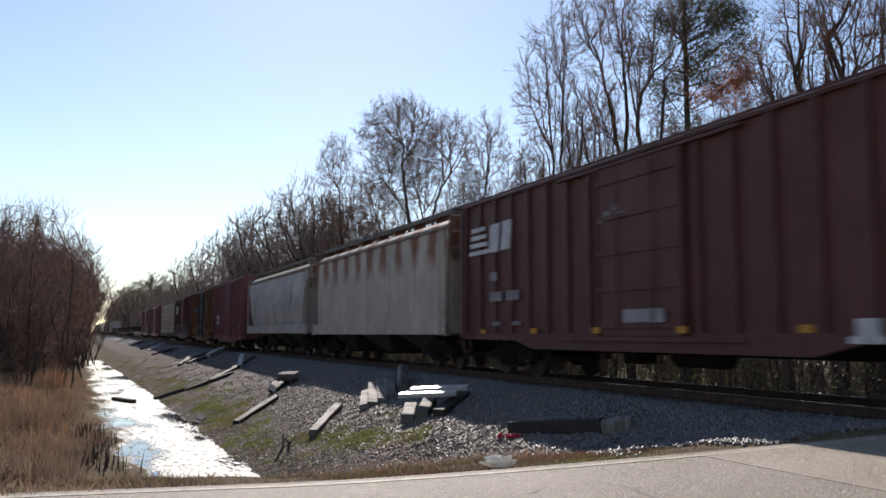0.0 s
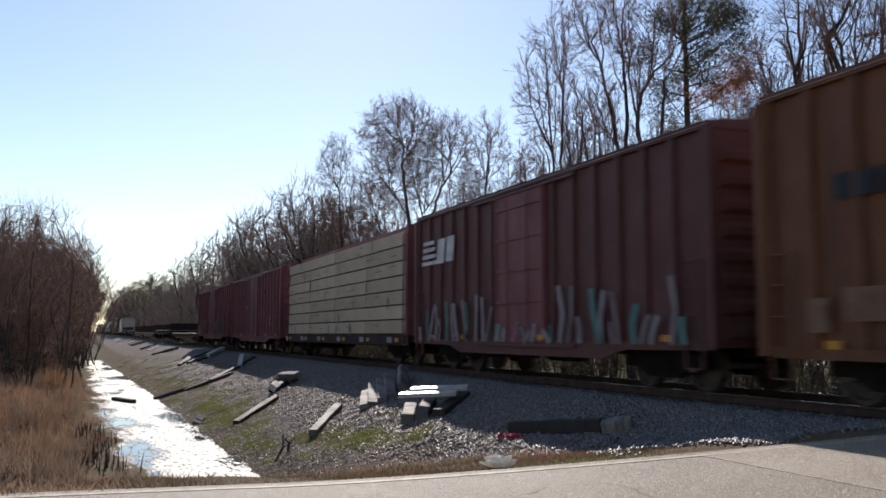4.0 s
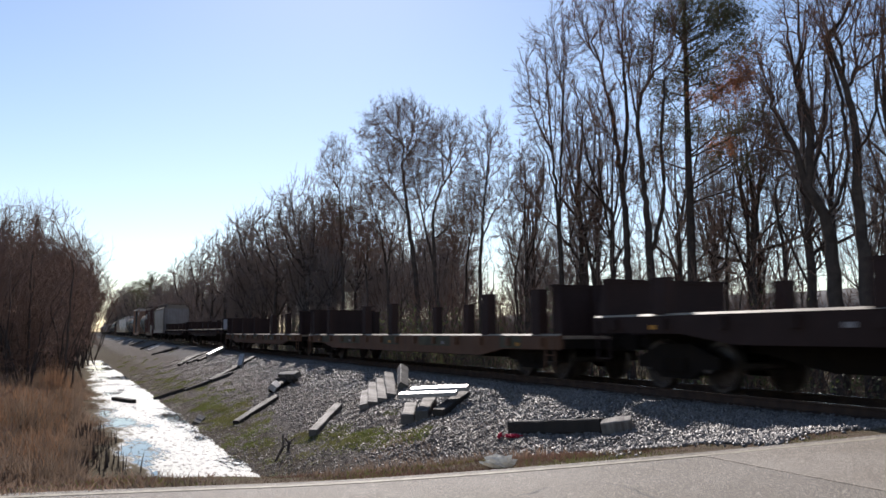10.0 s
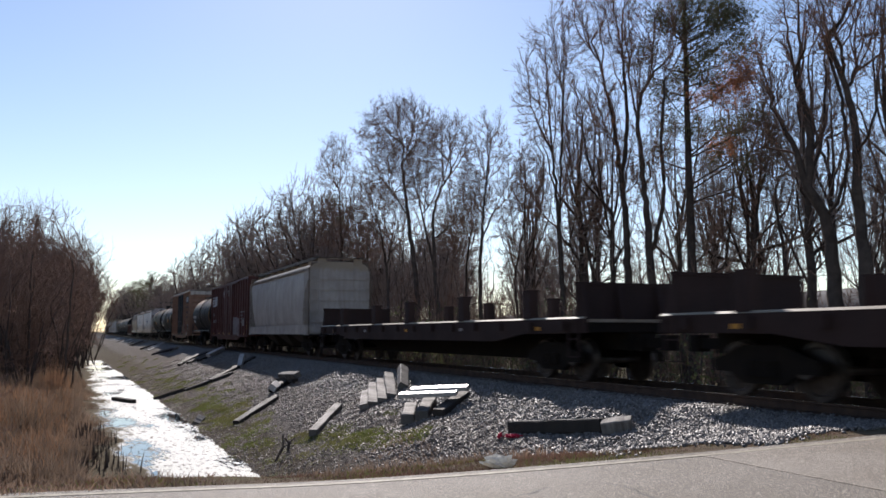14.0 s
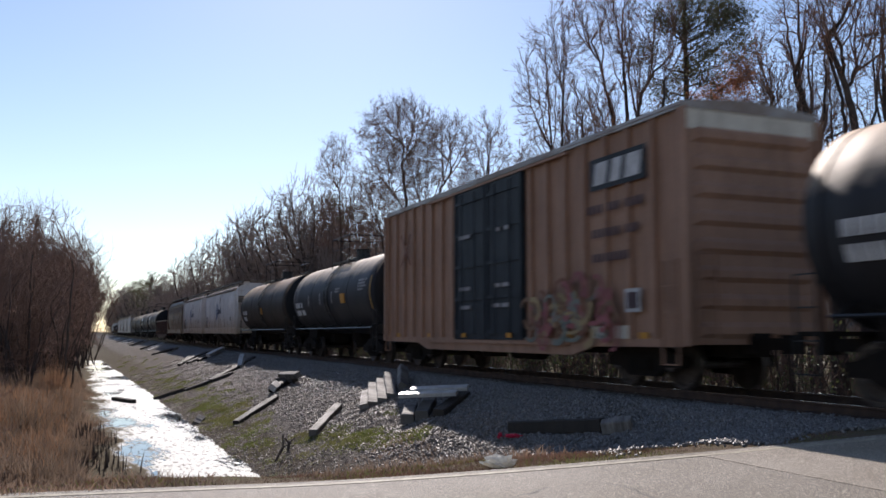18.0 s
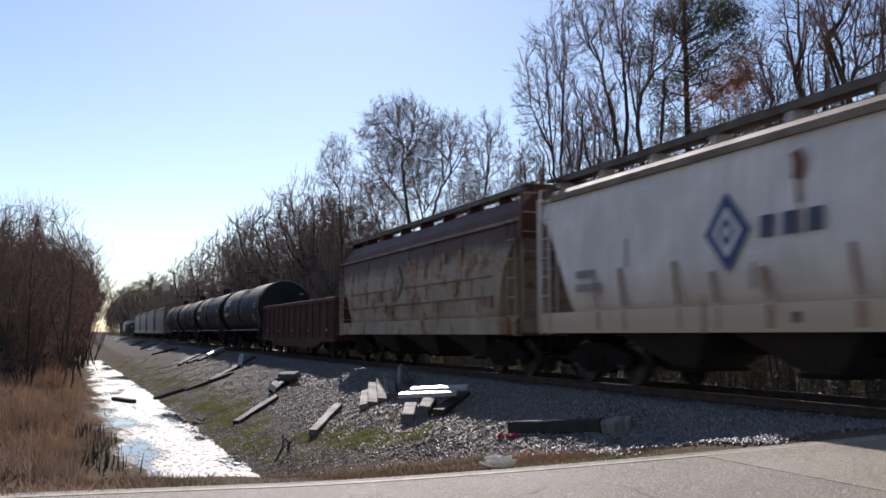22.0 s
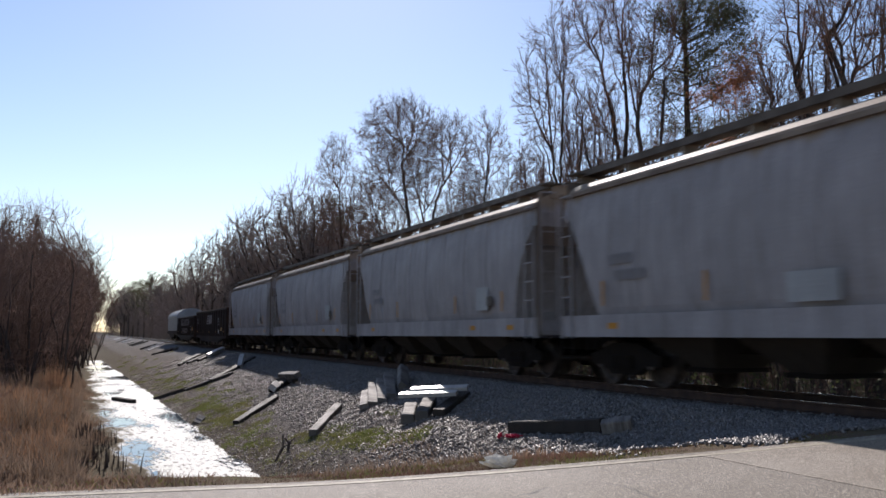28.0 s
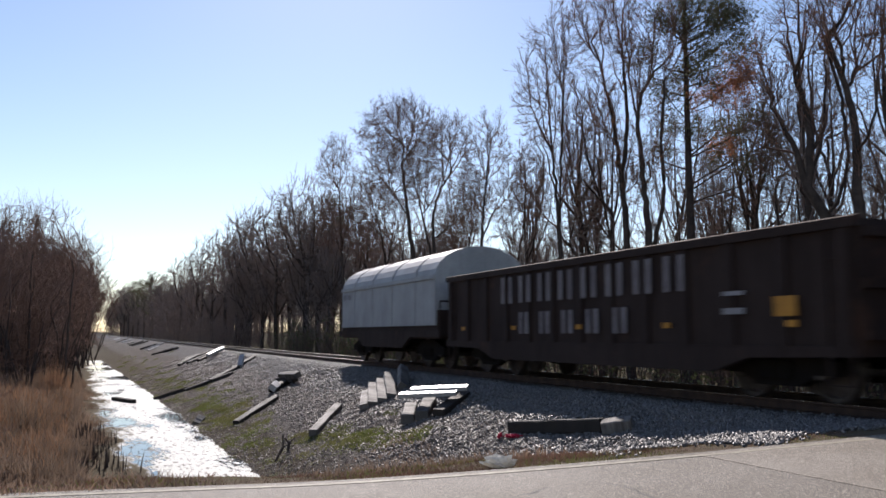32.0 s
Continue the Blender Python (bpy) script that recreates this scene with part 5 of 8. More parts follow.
def coil_car(near, far, label):
    car, L = begin("coil_car", near, far, label)
    h = L / 2
    part("trough", boxes((-HALF + 0.08, HALF - 0.08, -h + 0.25, h - 0.25, 0.9, 1.75)), M["gondola_black"], car)
    for sx in (-1, 1):
        part("side_sill", slab(bmesh.new(), [(-h, 1.15), (-h, 0.95), (-h + 2.4, 0.95), (-h + 3.2, 0.6), (h - 3.2, 0.6), (h - 2.4, 0.95), (h, 0.95), (h, 1.15)], *sorted((sx * (HALF - 0.1), sx * HALF))), M["gondola_black"], car)
    n = 14
    arc = [(-HALF + 0.02, 1.3)] + [(-(HALF - 0.02) * math.cos(a), 2.75 + 0.95 * math.sin(a)) for a in np.linspace(0, math.pi, n)] + [(HALF - 0.02, 1.3)]
    bm = prism(bmesh.new(), arc, -h + 0.35, h - 0.35)
    hood = part("hood", mesh_of(bm, "hood"), M["silver"], car, "rounded grey steel hood")
    bm = bmesh.new()
    for y in (-h * 0.62, -h * 0.2, h * 0.2, h * 0.62):
        loft(bm, [[(x * 1.012, y - 0.04, z + 0.015), (x * 1.012, y + 0.04, z + 0.015), (x, y + 0.04, z), (x, y - 0.04, z)] for x, z in arc])
    part("hood_rib", bm, M["silver"], hood)
    part("hood_rail", boxes((-HALF - 0.03, -HALF + 0.02, -h + 0.35, h - 0.35, 2.68, 2.8)), M["silver"], hood)
    for sy in (-1, 1):
        part("end_platform", boxes((-HALF, HALF, min(sy * h, sy * (h - 0.4)), max(sy * h, sy * (h - 0.4)), 1.0, 1.06)), M["gondola_black"], car)
        bm = bmesh.new()
        for x in (-HALF + 0.05, HALF - 0.05):
            bar(bm, (x, sy * (h - 0.03), 1.06), (x, sy * (h - 0.03), 2.0), 0.025, 5)
        bar(bm, (-HALF + 0.05, sy * (h - 0.03), 2.0), (HALF - 0.05, sy * (h - 0.03), 2.0), 0.025, 5)
        part("end_railing", bm, M["gondola_black"], car)
    part("centre_sill", boxes((-0.3, 0.3, -h + 0.1, h - 0.1, 0.62, 1.0)), M["iron"], car)
    running_gear(car, L, 1.8)
    stencils(car, h - 0.6, 2.55, ["11011"], -HALF - 0.0, M["marking_dim"])
    return car, L, h


# the train, in the order in which it passes
car, L, h = boxcar(0.53, 1.418, 0.95, 4.55, M["brown"], "dark brown steel boxcar with a white striped emblem", door_w=2.9, posts=8, logo=True)
BOX_FIRST = (car, L, h)
car, L, h = hopper(1.479, 2.33, 1.05, 4.55, M["rust_top"], "old grey covered hopper with rust patches below the roof", bays=3, straight=True, cut=0.55, walkway=True)
car, L, h = hopper(2.385, 3.22, 1.1, 4.5, M["blue_grey"], "pale blue-grey covered hopper with rounded sides", bays=3)
HOPPER_PALE = (car, L, h)
car, L, h = boxcar(3.30, 4.02, 0.72, 4.72, M["maroon"], "maroon steel boxcar with ribbed sides", door_w=2.9, posts=6, ribs=12)
BOX_MAROON = (car, L, h)
car, L, h = boxcar(4.072, 4.795, 0.72, 4.68, M["orange"], "weathered orange-brown boxcar with a dark blue door", door_w=2.6, posts=7, door_skin=M["navy"], end_skin=M["orange_end"])
BOX_ORANGE = (car, L, h)
car, L, h = boxcar(4.86, 5.612, 0.8, 4.62, M["brown"], "dark brown boxcar with pale spray paint along its foot", door_w=2.6, posts=7, door_skin=M["maroon_dark"], logo=True)
BOX_SPRAYED = (car, L, h)
car, L, h = lumber_car(5.66, 6.62, "flatcar loaded with stacked tan lumber bundles")
car, L, h = boxcar(6.695, 7.55, 0.85, 4.55, M["maroon"], "maroon boxcar with a wide plug door", door_w=3.2, posts=8)
BOX_PLUG = (car, L, h)
car, L, h = boxcar(7.62, 8.515, 0.9, 4.55, M["maroon_dark"], "faded maroon boxcar with sprayed letters-like shapes", door_w=3.4, posts=7, ribs=14)
BOX_FADED = (car, L, h)
flatcar(8.58, 9.775, 1.03, M["flat_brown"], "empty flatcar with a bare weathered timber deck", bulkheads=False)
flatcar(9.87, 11.06, 1.36, M["flat_dark"], "dark flatcar with low bulkheads and stakes", stakes=(0.12, 0.35, 0.5, 0.68, 0.9))
flatcar(11.135, 12.372, 1.0, M["flat_brown"], "brown flatcar with low bulkheads and timber deck", stakes=(0.05, 0.17, 0.5, 0.63, 0.85, 0.96))
flatcar(12.46, 13.69, 1.01, M["flat_brown"], "worn brown flatcar with stakes along its sides", stakes=(0.14, 0.3, 0.52, 0.7, 0.88))
FLAT_MARKED = flatcar(13.78, 14.94, 1.36, M["flat_dark"], "dark flatcar with bulkheads, stakes and a sprayed end", stakes=(0.13, 0.36, 0.52, 0.7, 0.9))
flatcar(15.08, 16.25, 1.36, M["flat_dark"], "dark flatcar with low end bulkheads", stakes=(0.12, 0.3, 0.5, 0.66, 0.85))
car, L, h = hopper(16.38, 17.18, 1.05, 4.45, M["blue_grey"], "pale covered hopper with a ribbed end", bays=3, full_end=True)
car, L, h = boxcar(17.216, 18.085, 0.9, 4.58, M["brown"], "brown double-door boxcar with a white striped emblem", door_w=4.3, doors=2, posts=7, logo=True)
BOX_DOUBLE = (car, L, h)
car, L, h, tk = tank_car(18.15, 18.75, M["tank"], "short black tank car, its top paled for dust and sunlight")
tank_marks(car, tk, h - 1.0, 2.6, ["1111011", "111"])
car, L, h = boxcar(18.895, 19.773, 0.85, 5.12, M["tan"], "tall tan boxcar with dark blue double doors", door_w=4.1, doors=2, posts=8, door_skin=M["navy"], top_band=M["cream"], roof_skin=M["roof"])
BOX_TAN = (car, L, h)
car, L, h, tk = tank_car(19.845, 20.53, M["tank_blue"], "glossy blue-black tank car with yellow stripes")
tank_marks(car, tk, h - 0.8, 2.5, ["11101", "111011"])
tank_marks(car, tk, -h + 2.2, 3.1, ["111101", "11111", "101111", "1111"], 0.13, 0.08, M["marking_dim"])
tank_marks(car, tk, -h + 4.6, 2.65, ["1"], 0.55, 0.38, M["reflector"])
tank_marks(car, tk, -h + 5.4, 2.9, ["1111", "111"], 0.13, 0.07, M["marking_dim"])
car, L, h, tk = tank_car(20.63, 21.355, M["tank_brown"], "brown-black tank car with top railings, paled above for dust and sunlight", band=False)
tank_marks(car, tk, h - 1.2, 2.45, ["11011", "111"])
tank_marks(car, tk, 0.2, 2.5, ["1"], w=0.55, h=0.35, mat_=M["reflector"])
car, L, h = hopper(21.456, 22.33, 1.08, 4.45, M["white_low"], "dirty white covered hopper with a blue diamond emblem", bays=3, posts=True)
HOPPER_W1 = (car, L, h)
car, L, h = hopper(22.39, 23.185, 1.08, 4.45, M["white_low"], "dirty white hopper with blue diamond and rust streaks", bays=3, posts=True)
HOPPER_W2 = (car, L, h)
car, L, h = hopper(23.24, 24.085, 1.05, 4.55, M["rust_upper"], "rusty cream covered hopper with a dark stained top", bays=3, shoulder=0.75)
HOPPER_R = (car, L, h)
car, L, h = gondola(24.13, 24.95, 0.75, 2.56, M["gondola"], "rusty brown empty gondola car")
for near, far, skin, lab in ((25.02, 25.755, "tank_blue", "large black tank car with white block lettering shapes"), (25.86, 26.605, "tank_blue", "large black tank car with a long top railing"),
                             (26.7, 27.425, "tank", "black tank car, its shoulders paled for dust and sunlight"), (27.5, 28.2, "tank_brown", "brown-black tank car with a yellow stripe")):
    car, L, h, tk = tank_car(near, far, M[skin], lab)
    if near < 26.5:
        tank_marks(car, tk, h - 0.8, 3.35, ["111111"], w=0.3, h=0.42)
        tank_marks(car, tk, h - 1.0, 2.5, ["1101111"], w=0.16)
    tank_marks(car, tk, -h + 2.0, 2.9, ["11110", "1011", "1111"], 0.13, 0.08, M["marking_dim"])
    tank_marks(car, tk, -h + 2.6, 2.2, ["1"], 0.4, 0.34, M["marking_dim"])
    tank_marks(car, tk, -h + 2.55, 2.14, ["1"], 0.3, 0.22, M["tank"])
HOPPERS_GREY = []
for near, far in ((28.34, 29.132), (29.19, 29.96), (30.03, 30.795), (30.855, 31.61)):
    HOPPERS_GREY.append(hopper(near, far, 1.0, 4.42, M["grey"], "grey covered hopper with curved sides and roof walkway", bays=4))
car, L, h = gondola(31.685, 32.62, 0.72, 2.9, M["gondola_black"], "tall black gondola with a white striped emblem", posts=15)
stripe_logo(car, h - SPEED * (32.62 - 32.236), 1.8, 2.85, 0.72, -HALF - 0.02, M["graffiti"])
GONDOLA_TALL = (car, L, h)
car, L, h = gondola(32.7, 33.482, 0.72, 2.64, M["gondola_black"], "black gondola with big white lettering blocks")
GONDOLA_LET = (car, L, h)
coil_car(33.515, 34.09, "covered coil car with a rounded grey hood")


# ---- paint marks on the cars' sides ----
def ribbon(car, name, pts, width, mat_, x=-HALF - 0.014):
    """A sprayed stroke along points (y, z) on the side."""
    bm = bmesh.new()
    rings = []
    for k, (y, z) in enumerate(pts):
        a, b_ = pts[max(k - 1, 0)], pts[min(k + 1, len(pts) - 1)]
        d = Vector((b_[0] - a[0], b_[1] - a[1])).normalized()
        ny, nz = -d.y * width / 2, d.x * width / 2
        rings.append([(x - 0.005, y - ny, z - nz), (x - 0.005, y + ny, z + nz), (x, y + ny, z + nz), (x, y - ny, z - nz)])
    return part(name, loft(bm, rings), mat_, car)


def arc_pts(y, z, ry, rz, a0, a1, n=14):
    return [(y + ry * math.cos(radians(a0 + (a1 - a0) * i / n)), z + rz * math.sin(radians(a0 + (a1 - a0) * i / n))) for i in range(n + 1)]


rg = random.Random(77)
SX = -HALF - 0.012
car, L, h = BOX_FIRST
stencils(car, h - 1.75, 2.6, ["11"], SX, M["marking_dim"], 0.16, 0.22)
stencils(car, h - 1.75, 2.1, ["1110111"], SX, M["marking_dim"], 0.17, 0.24)
stencils(car, h - 1.9, 1.35, ["1100011"], SX, M["marking_dim"], 0.16, 0.1)
plate(car, "white_patch", M["marking"], -5.4, -5.02, 0.9, 1.24)
plate(car, "white_patch", M["marking"], -5.5, -4.9, 0.9, 1.0, x=-HALF - 0.02)
for y, z in ((0.55, 3.45), (0.85, 3.35), (1.1, 3.25), (0.4, 3.3)):
    plate(car, "stencil_bar", M["marking_dim"], y, y + 0.2, z, z + 0.12, x=-HALF - 0.045)
plate(car, "scuffed_patch", M["marking_dim"], -0.9, 0.4, 1.25, 1.5, x=-HALF - 0.085)
car, L, h = BOX_MAROON
plate(car, "repainted_patch", M["brown"], h - 3.05, h - 1.55, 1.5, 2.45, x=-HALF - 0.008)
stencils(car, h - 1.7, 2.38, ["1101", "1101"], -HALF - 0.018, None, 0.26, 0.26, 0.06)
stencils(car, 1.95, 3.1, ["11", "11", "11", "11"], SX, M["marking_dim"], 0.22, 0.18)
plate(car, "placard_frame", M["marking_dim"], -5.1, -4.7, 1.4, 1.62)
plate(car, "placard", M["black"], -5.04, -4.76, 1.45, 1.57, x=-HALF - 0.02)
car, L, h = BOX_ORANGE
for a in (-1, 1):
    ribbon(car, "pale_cross_stroke", [(-3.85 - 0.62 * a, 2.2), (-3.82, 2.92), (-3.85 + 0.62 * a, 3.6)], 0.075, M["cross_paint"], x=SX - 0.075)
    for s in (-1, 1):
        ribbon(car, "pale_cross_tip", [(-3.85 + 0.36 * a, 2.92 + 0.40 * s), (-3.85 + 0.64 * a, 2.92 + 0.72 * s)], 0.1, M["cross_paint"], x=SX - 0.08)
for y, w, z in ((-2.2, 0.6, 1.25), (-3.0, 0.55, 0.95), (-4.6, 0.5, 1.0), (2.2, 0.6, 1.3), (3.4, 0.5, 1.0), (4.4, 0.7, 1.2), (5.4, 0.4, 1.05)):
    plate(car, "faded_patch", M["tan_patch"], y, y + w, z, z + rg.uniform(0.35, 0.6))
plate(car, "reflector_panel", M["reflector"], -6.3, -5.75, 1.2, 1.5)
for z in (3.05, 2.55, 1.6):
    plate(car, "stencil_bar", M["marking_dim"], -0.4, 0.35, z, z + 0.1, x=-HALF - 0.08)
stencils(car, 5.2, 3.25, ["1111101111"], SX, M["navy"], 0.3, 0.35, 0.08)
car, L, h = BOX_SPRAYED
for i in range(34):
    y = -h + 0.5 + (L - 1.0) * (i + rg.random()) / 34
    top = rg.uniform(1.2, 2.1) if abs(y) > 1.5 else rg.uniform(1.1, 1.4)
    ribbon(car, "spray_stroke", [(y - rg.uniform(-0.2, 0.2), 0.85), (y, (0.85 + top) / 2), (y + rg.uniform(-0.2, 0.2), top)], rg.uniform(0.06, 0.17), M["graffiti"] if i % 4 else M["graffiti_teal"], x=SX - 0.07)
car, L, h = BOX_PLUG
for y, z, w in ((2.1, 2.55, 0.22), (1.4, 2.5, 0.28), (0.6, 3.0, 0.2), (2.3, 1.0, 0.5), (3.0, 0.95, 0.3)):
    plate(car, "worn_patch", M["marking_dim"] if z > 2 else M["graffiti_dark"], y, y + w, z, z + 0.25)
plate(car, "placard_frame", M["marking_dim"], -5.3, -4.85, 1.55, 1.95)
plate(car, "placard", M["maroon"], -5.24, -4.91, 1.62, 1.88, x=-HALF - 0.02)
for y in (-3.6, 3.4):
    part("door_stop", boxes((-HALF - 0.08, -HALF, y - 0.14, y + 0.14, 3.35, 3.5)), M["brown"], car)
car, L, h = BOX_FADED
def sprayed_shape(y, w, z0, z1, kind):
    """One outlined shape of the spray painting: shade, pale edge and fill of each stroke."""
    x = SX - 0.09
    if kind == "round":
        loop = arc_pts(y - w / 2, (z0 + z1) / 2, w / 2, (z1 - z0) / 2, 35, 325, 18)
        inner = arc_pts(y - w / 2, (z0 + z1) / 2, w * 0.24, (z1 - z0) * 0.26, 45, 315, 14)
        ribbon(car, "spray_edge", loop, 0.05, M["letter_edge"], x=x)
        ribbon(car, "spray_edge", inner, 0.045, M["letter_edge"], x=x)
        ribbon(car, "spray_edge", [loop[0], inner[0]], 0.05, M["letter_edge"], x=x)
        ribbon(car, "spray_edge", [loop[-1], inner[-1]], 0.05, M["letter_edge"], x=x)
        return
    strokes = {"zigzag": ((0, 1, 0.25, 0), (0.25, 0, 0.5, 0.7), (0.5, 0.7, 0.75, 0), (0.75, 0, 1, 1)),
               "tee": ((0, 0.96, 1, 1), (0.5, 0.95, 0.46, 0)),
               "post": ((0.3, 1, 0.25, 0), (0.75, 0.95, 0.72, 0)),
               "arch": ((0.08, 0, 0.2, 0.85), (0.2, 0.9, 0.8, 1), (0.85, 0.95, 0.92, 0), (0.3, 0.42, 0.75, 0.46)),
               "kick": ((0.15, 1, 0.1, 0), (0.2, 0.45, 0.95, 1), (0.35, 0.5, 1.0, -0.05)),
               "hook": ((0.95, 0.9, 0.4, 1), (0.35, 0.95, 0.1, 0.55), (0.1, 0.55, 0.3, 0.05), (0.3, 0.03, 0.95, 0.1))}[kind]
    fill = (M["graffiti_dark"], M["letter_fill"], M["rust_paint"])[int(abs(y) * 7) % 3]
    for k, (u0, v0, u1, v1) in enumerate(strokes):
        run = [(y - w * u0, z0 + (z1 - z0) * v0), (y - w * (u0 + u1) / 2 - rg.uniform(-0.03, 0.03), z0 + (z1 - z0) * (v0 + v1) / 2), (y - w * u1, z0 + (z1 - z0) * v1)]
        wide = rg.uniform(0.15, 0.2)
        ribbon(car, "spray_shade", [(a - 0.07, c - 0.05) for a, c in run], wide, M["graffiti_dark"], x=x + 0.012)
        ribbon(car, "spray_edge", run, wide, M["letter_edge"], x=x)
        ribbon(car, "spray_fill", [(run[0][0], run[0][1] * 0.97 + run[2][1] * 0.03), run[1], (run[2][0], run[2][1] * 0.97 + run[0][1] * 0.03)], wide - rg.uniform(0.045, 0.075), fill, x=x - 0.007 - 0.0005 * k)


for i, kind in enumerate(("arch", "kick", "zigzag", "hook", "post")):
    sprayed_shape(h - 2.35 - i * 0.62, 0.5, 0.98, 2.1 + rg.uniform(-0.1, 0.12), kind)
sprayed_shape(0.95, 1.3, 0.8, 2.25, "round")
for i, (w, kind) in enumerate(((0.78, "zigzag"), (0.55, "post"), (0.75, "tee"), (0.6, "post"), (0.62, "hook"), (0.72, "kick"))):
    sprayed_shape(-2.1 - i * 0.74, w * 0.88, 0.95, 2.02 + rg.uniform(-0.1, 0.25), kind)
plate(car, "spray_bar", M["letter_edge"], -6.95, -6.5, 1.62, 1.68, x=SX - 0.09)
stencils(car, 2.1, 3.0, ["1", "1", "1"], SX, None, 0.25, 0.2)
for i in range(14):
    y = h - 0.3 - 0.16 * i
    ribbon(car, "pale_drip", [(y, 0.95), (y + 0.03, rg.uniform(1.2, 1.9))], 0.06, M["letter_edge"], x=SX - 0.09)
car, L, h = BOX_DOUBLE
for y, w in ((-4.0, 0.9), (-3.0, 0.6), (-2.3, 0.0)):
    if w:
        plate(car, "sprayed_block", M["graffiti"], y, y + w, 1.0, 2.15, skew=0.08)
plate(car, "sprayed_block", M["graffiti"], -4.9, -4.2, 0.9, 2.05, skew=-0.06)
stencils(car, h - 1.1, 2.6, ["11"], SX, M["marking_dim"], 0.16, 0.24)
stencils(car, h - 1.1, 2.1, ["1101101"], SX, M["marking_dim"], 0.16, 0.24)
for y in (1.5, -0.6):
    for k in range(3):
        plate(car, "stencil_bar", M["marking"], y - 0.3, y + 0.35 - 0.1 * k, 3.95 - 0.15 * k, 4.03 - 0.15 * k, x=-HALF - 0.08)
stencils(car, -h + 2.6, 2.5, ["11110111", "1111", "11110111", "1111"], SX, M["marking_dim"], 0.12, 0.1)
plate(car, "placard_frame", M["marking_dim"], -h + 1.3, -h + 1.9, 1.55, 1.95)
plate(car, "reflector_panel", M["reflector"], -h + 0.35, -h + 0.6, 1.3, 1.85)
for i in range(16):
    y = rg.uniform(-h + 0.5, h - 0.5)
    ribbon(car, "pale_drip", [(y, 0.95), (y + 0.04, rg.uniform(1.2, 1.9))], rg.uniform(0.1, 0.3), M["maroon_dark"])
car, L, h = BOX_TAN
plate(car, "emblem_panel", M["navy"], -6.95, -5.0, 3.95, 4.6)
for i, (a, b_) in enumerate(((-5.6, -5.15), (-6.1, -5.75), (-6.75, -6.25))):
    plate(car, "emblem_bar", M["marking"], a, b_, 4.05, 4.5, x=-HALF - 0.022, skew=0.1)
for k, row in enumerate(("11110111011110", "0111111101110", "0111111111")):
    stencils(car, -4.9, 3.65 - 0.5 * k, [row], SX, M["tan"] if k == 9 else M["graffiti_dark"], 0.1, 0.17, 0.05)
for i in range(60):
    y = rg.uniform(-6.0, -2.2)
    z = rg.uniform(1.1, 2.0)
    ribbon(car, "spray_stroke", arc_pts(y, z, rg.uniform(0.15, 0.45), rg.uniform(0.2, 0.45), rg.uniform(0, 180), rg.uniform(200, 360), 8), rg.uniform(0.06, 0.14),
           (M["spray_pink"], M["rust_paint"], M["graffiti_gold"], M["spray_pink"], M["spray_green"], M["tan_patch"])[i % 6], x=SX - 0.08 - 0.0006 * i)
for a in (-1, 1):
    ribbon(car, "red_cross_stroke", [(5.9 - 0.45 * a, 3.2), (5.9, 3.7), (5.9 + 0.45 * a, 4.2)], 0.1, M["rust_paint"], x=SX - 0.08)
plate(car, "placard_frame", M["marking"], -6.7, -6.2, 1.45, 1.9)
plate(car, "placard", M["graffiti_dark"], -6.62, -6.28, 1.52, 1.83, x=-HALF - 0.02)
for y in (-6.3, -5.4):
    plate(car, "pale_patch", M["cream"], y, y + 0.45, 0.95, 1.2)
for y in (-0.9, 0.9, 1.3, -1.4):
    for z in (1.7, 2.2, 3.6):
        plate(car, "stencil_bar", M["marking_dim"], y, y + rg.uniform(0.15, 0.4), z, z + 0.1, x=-HALF - 0.085)
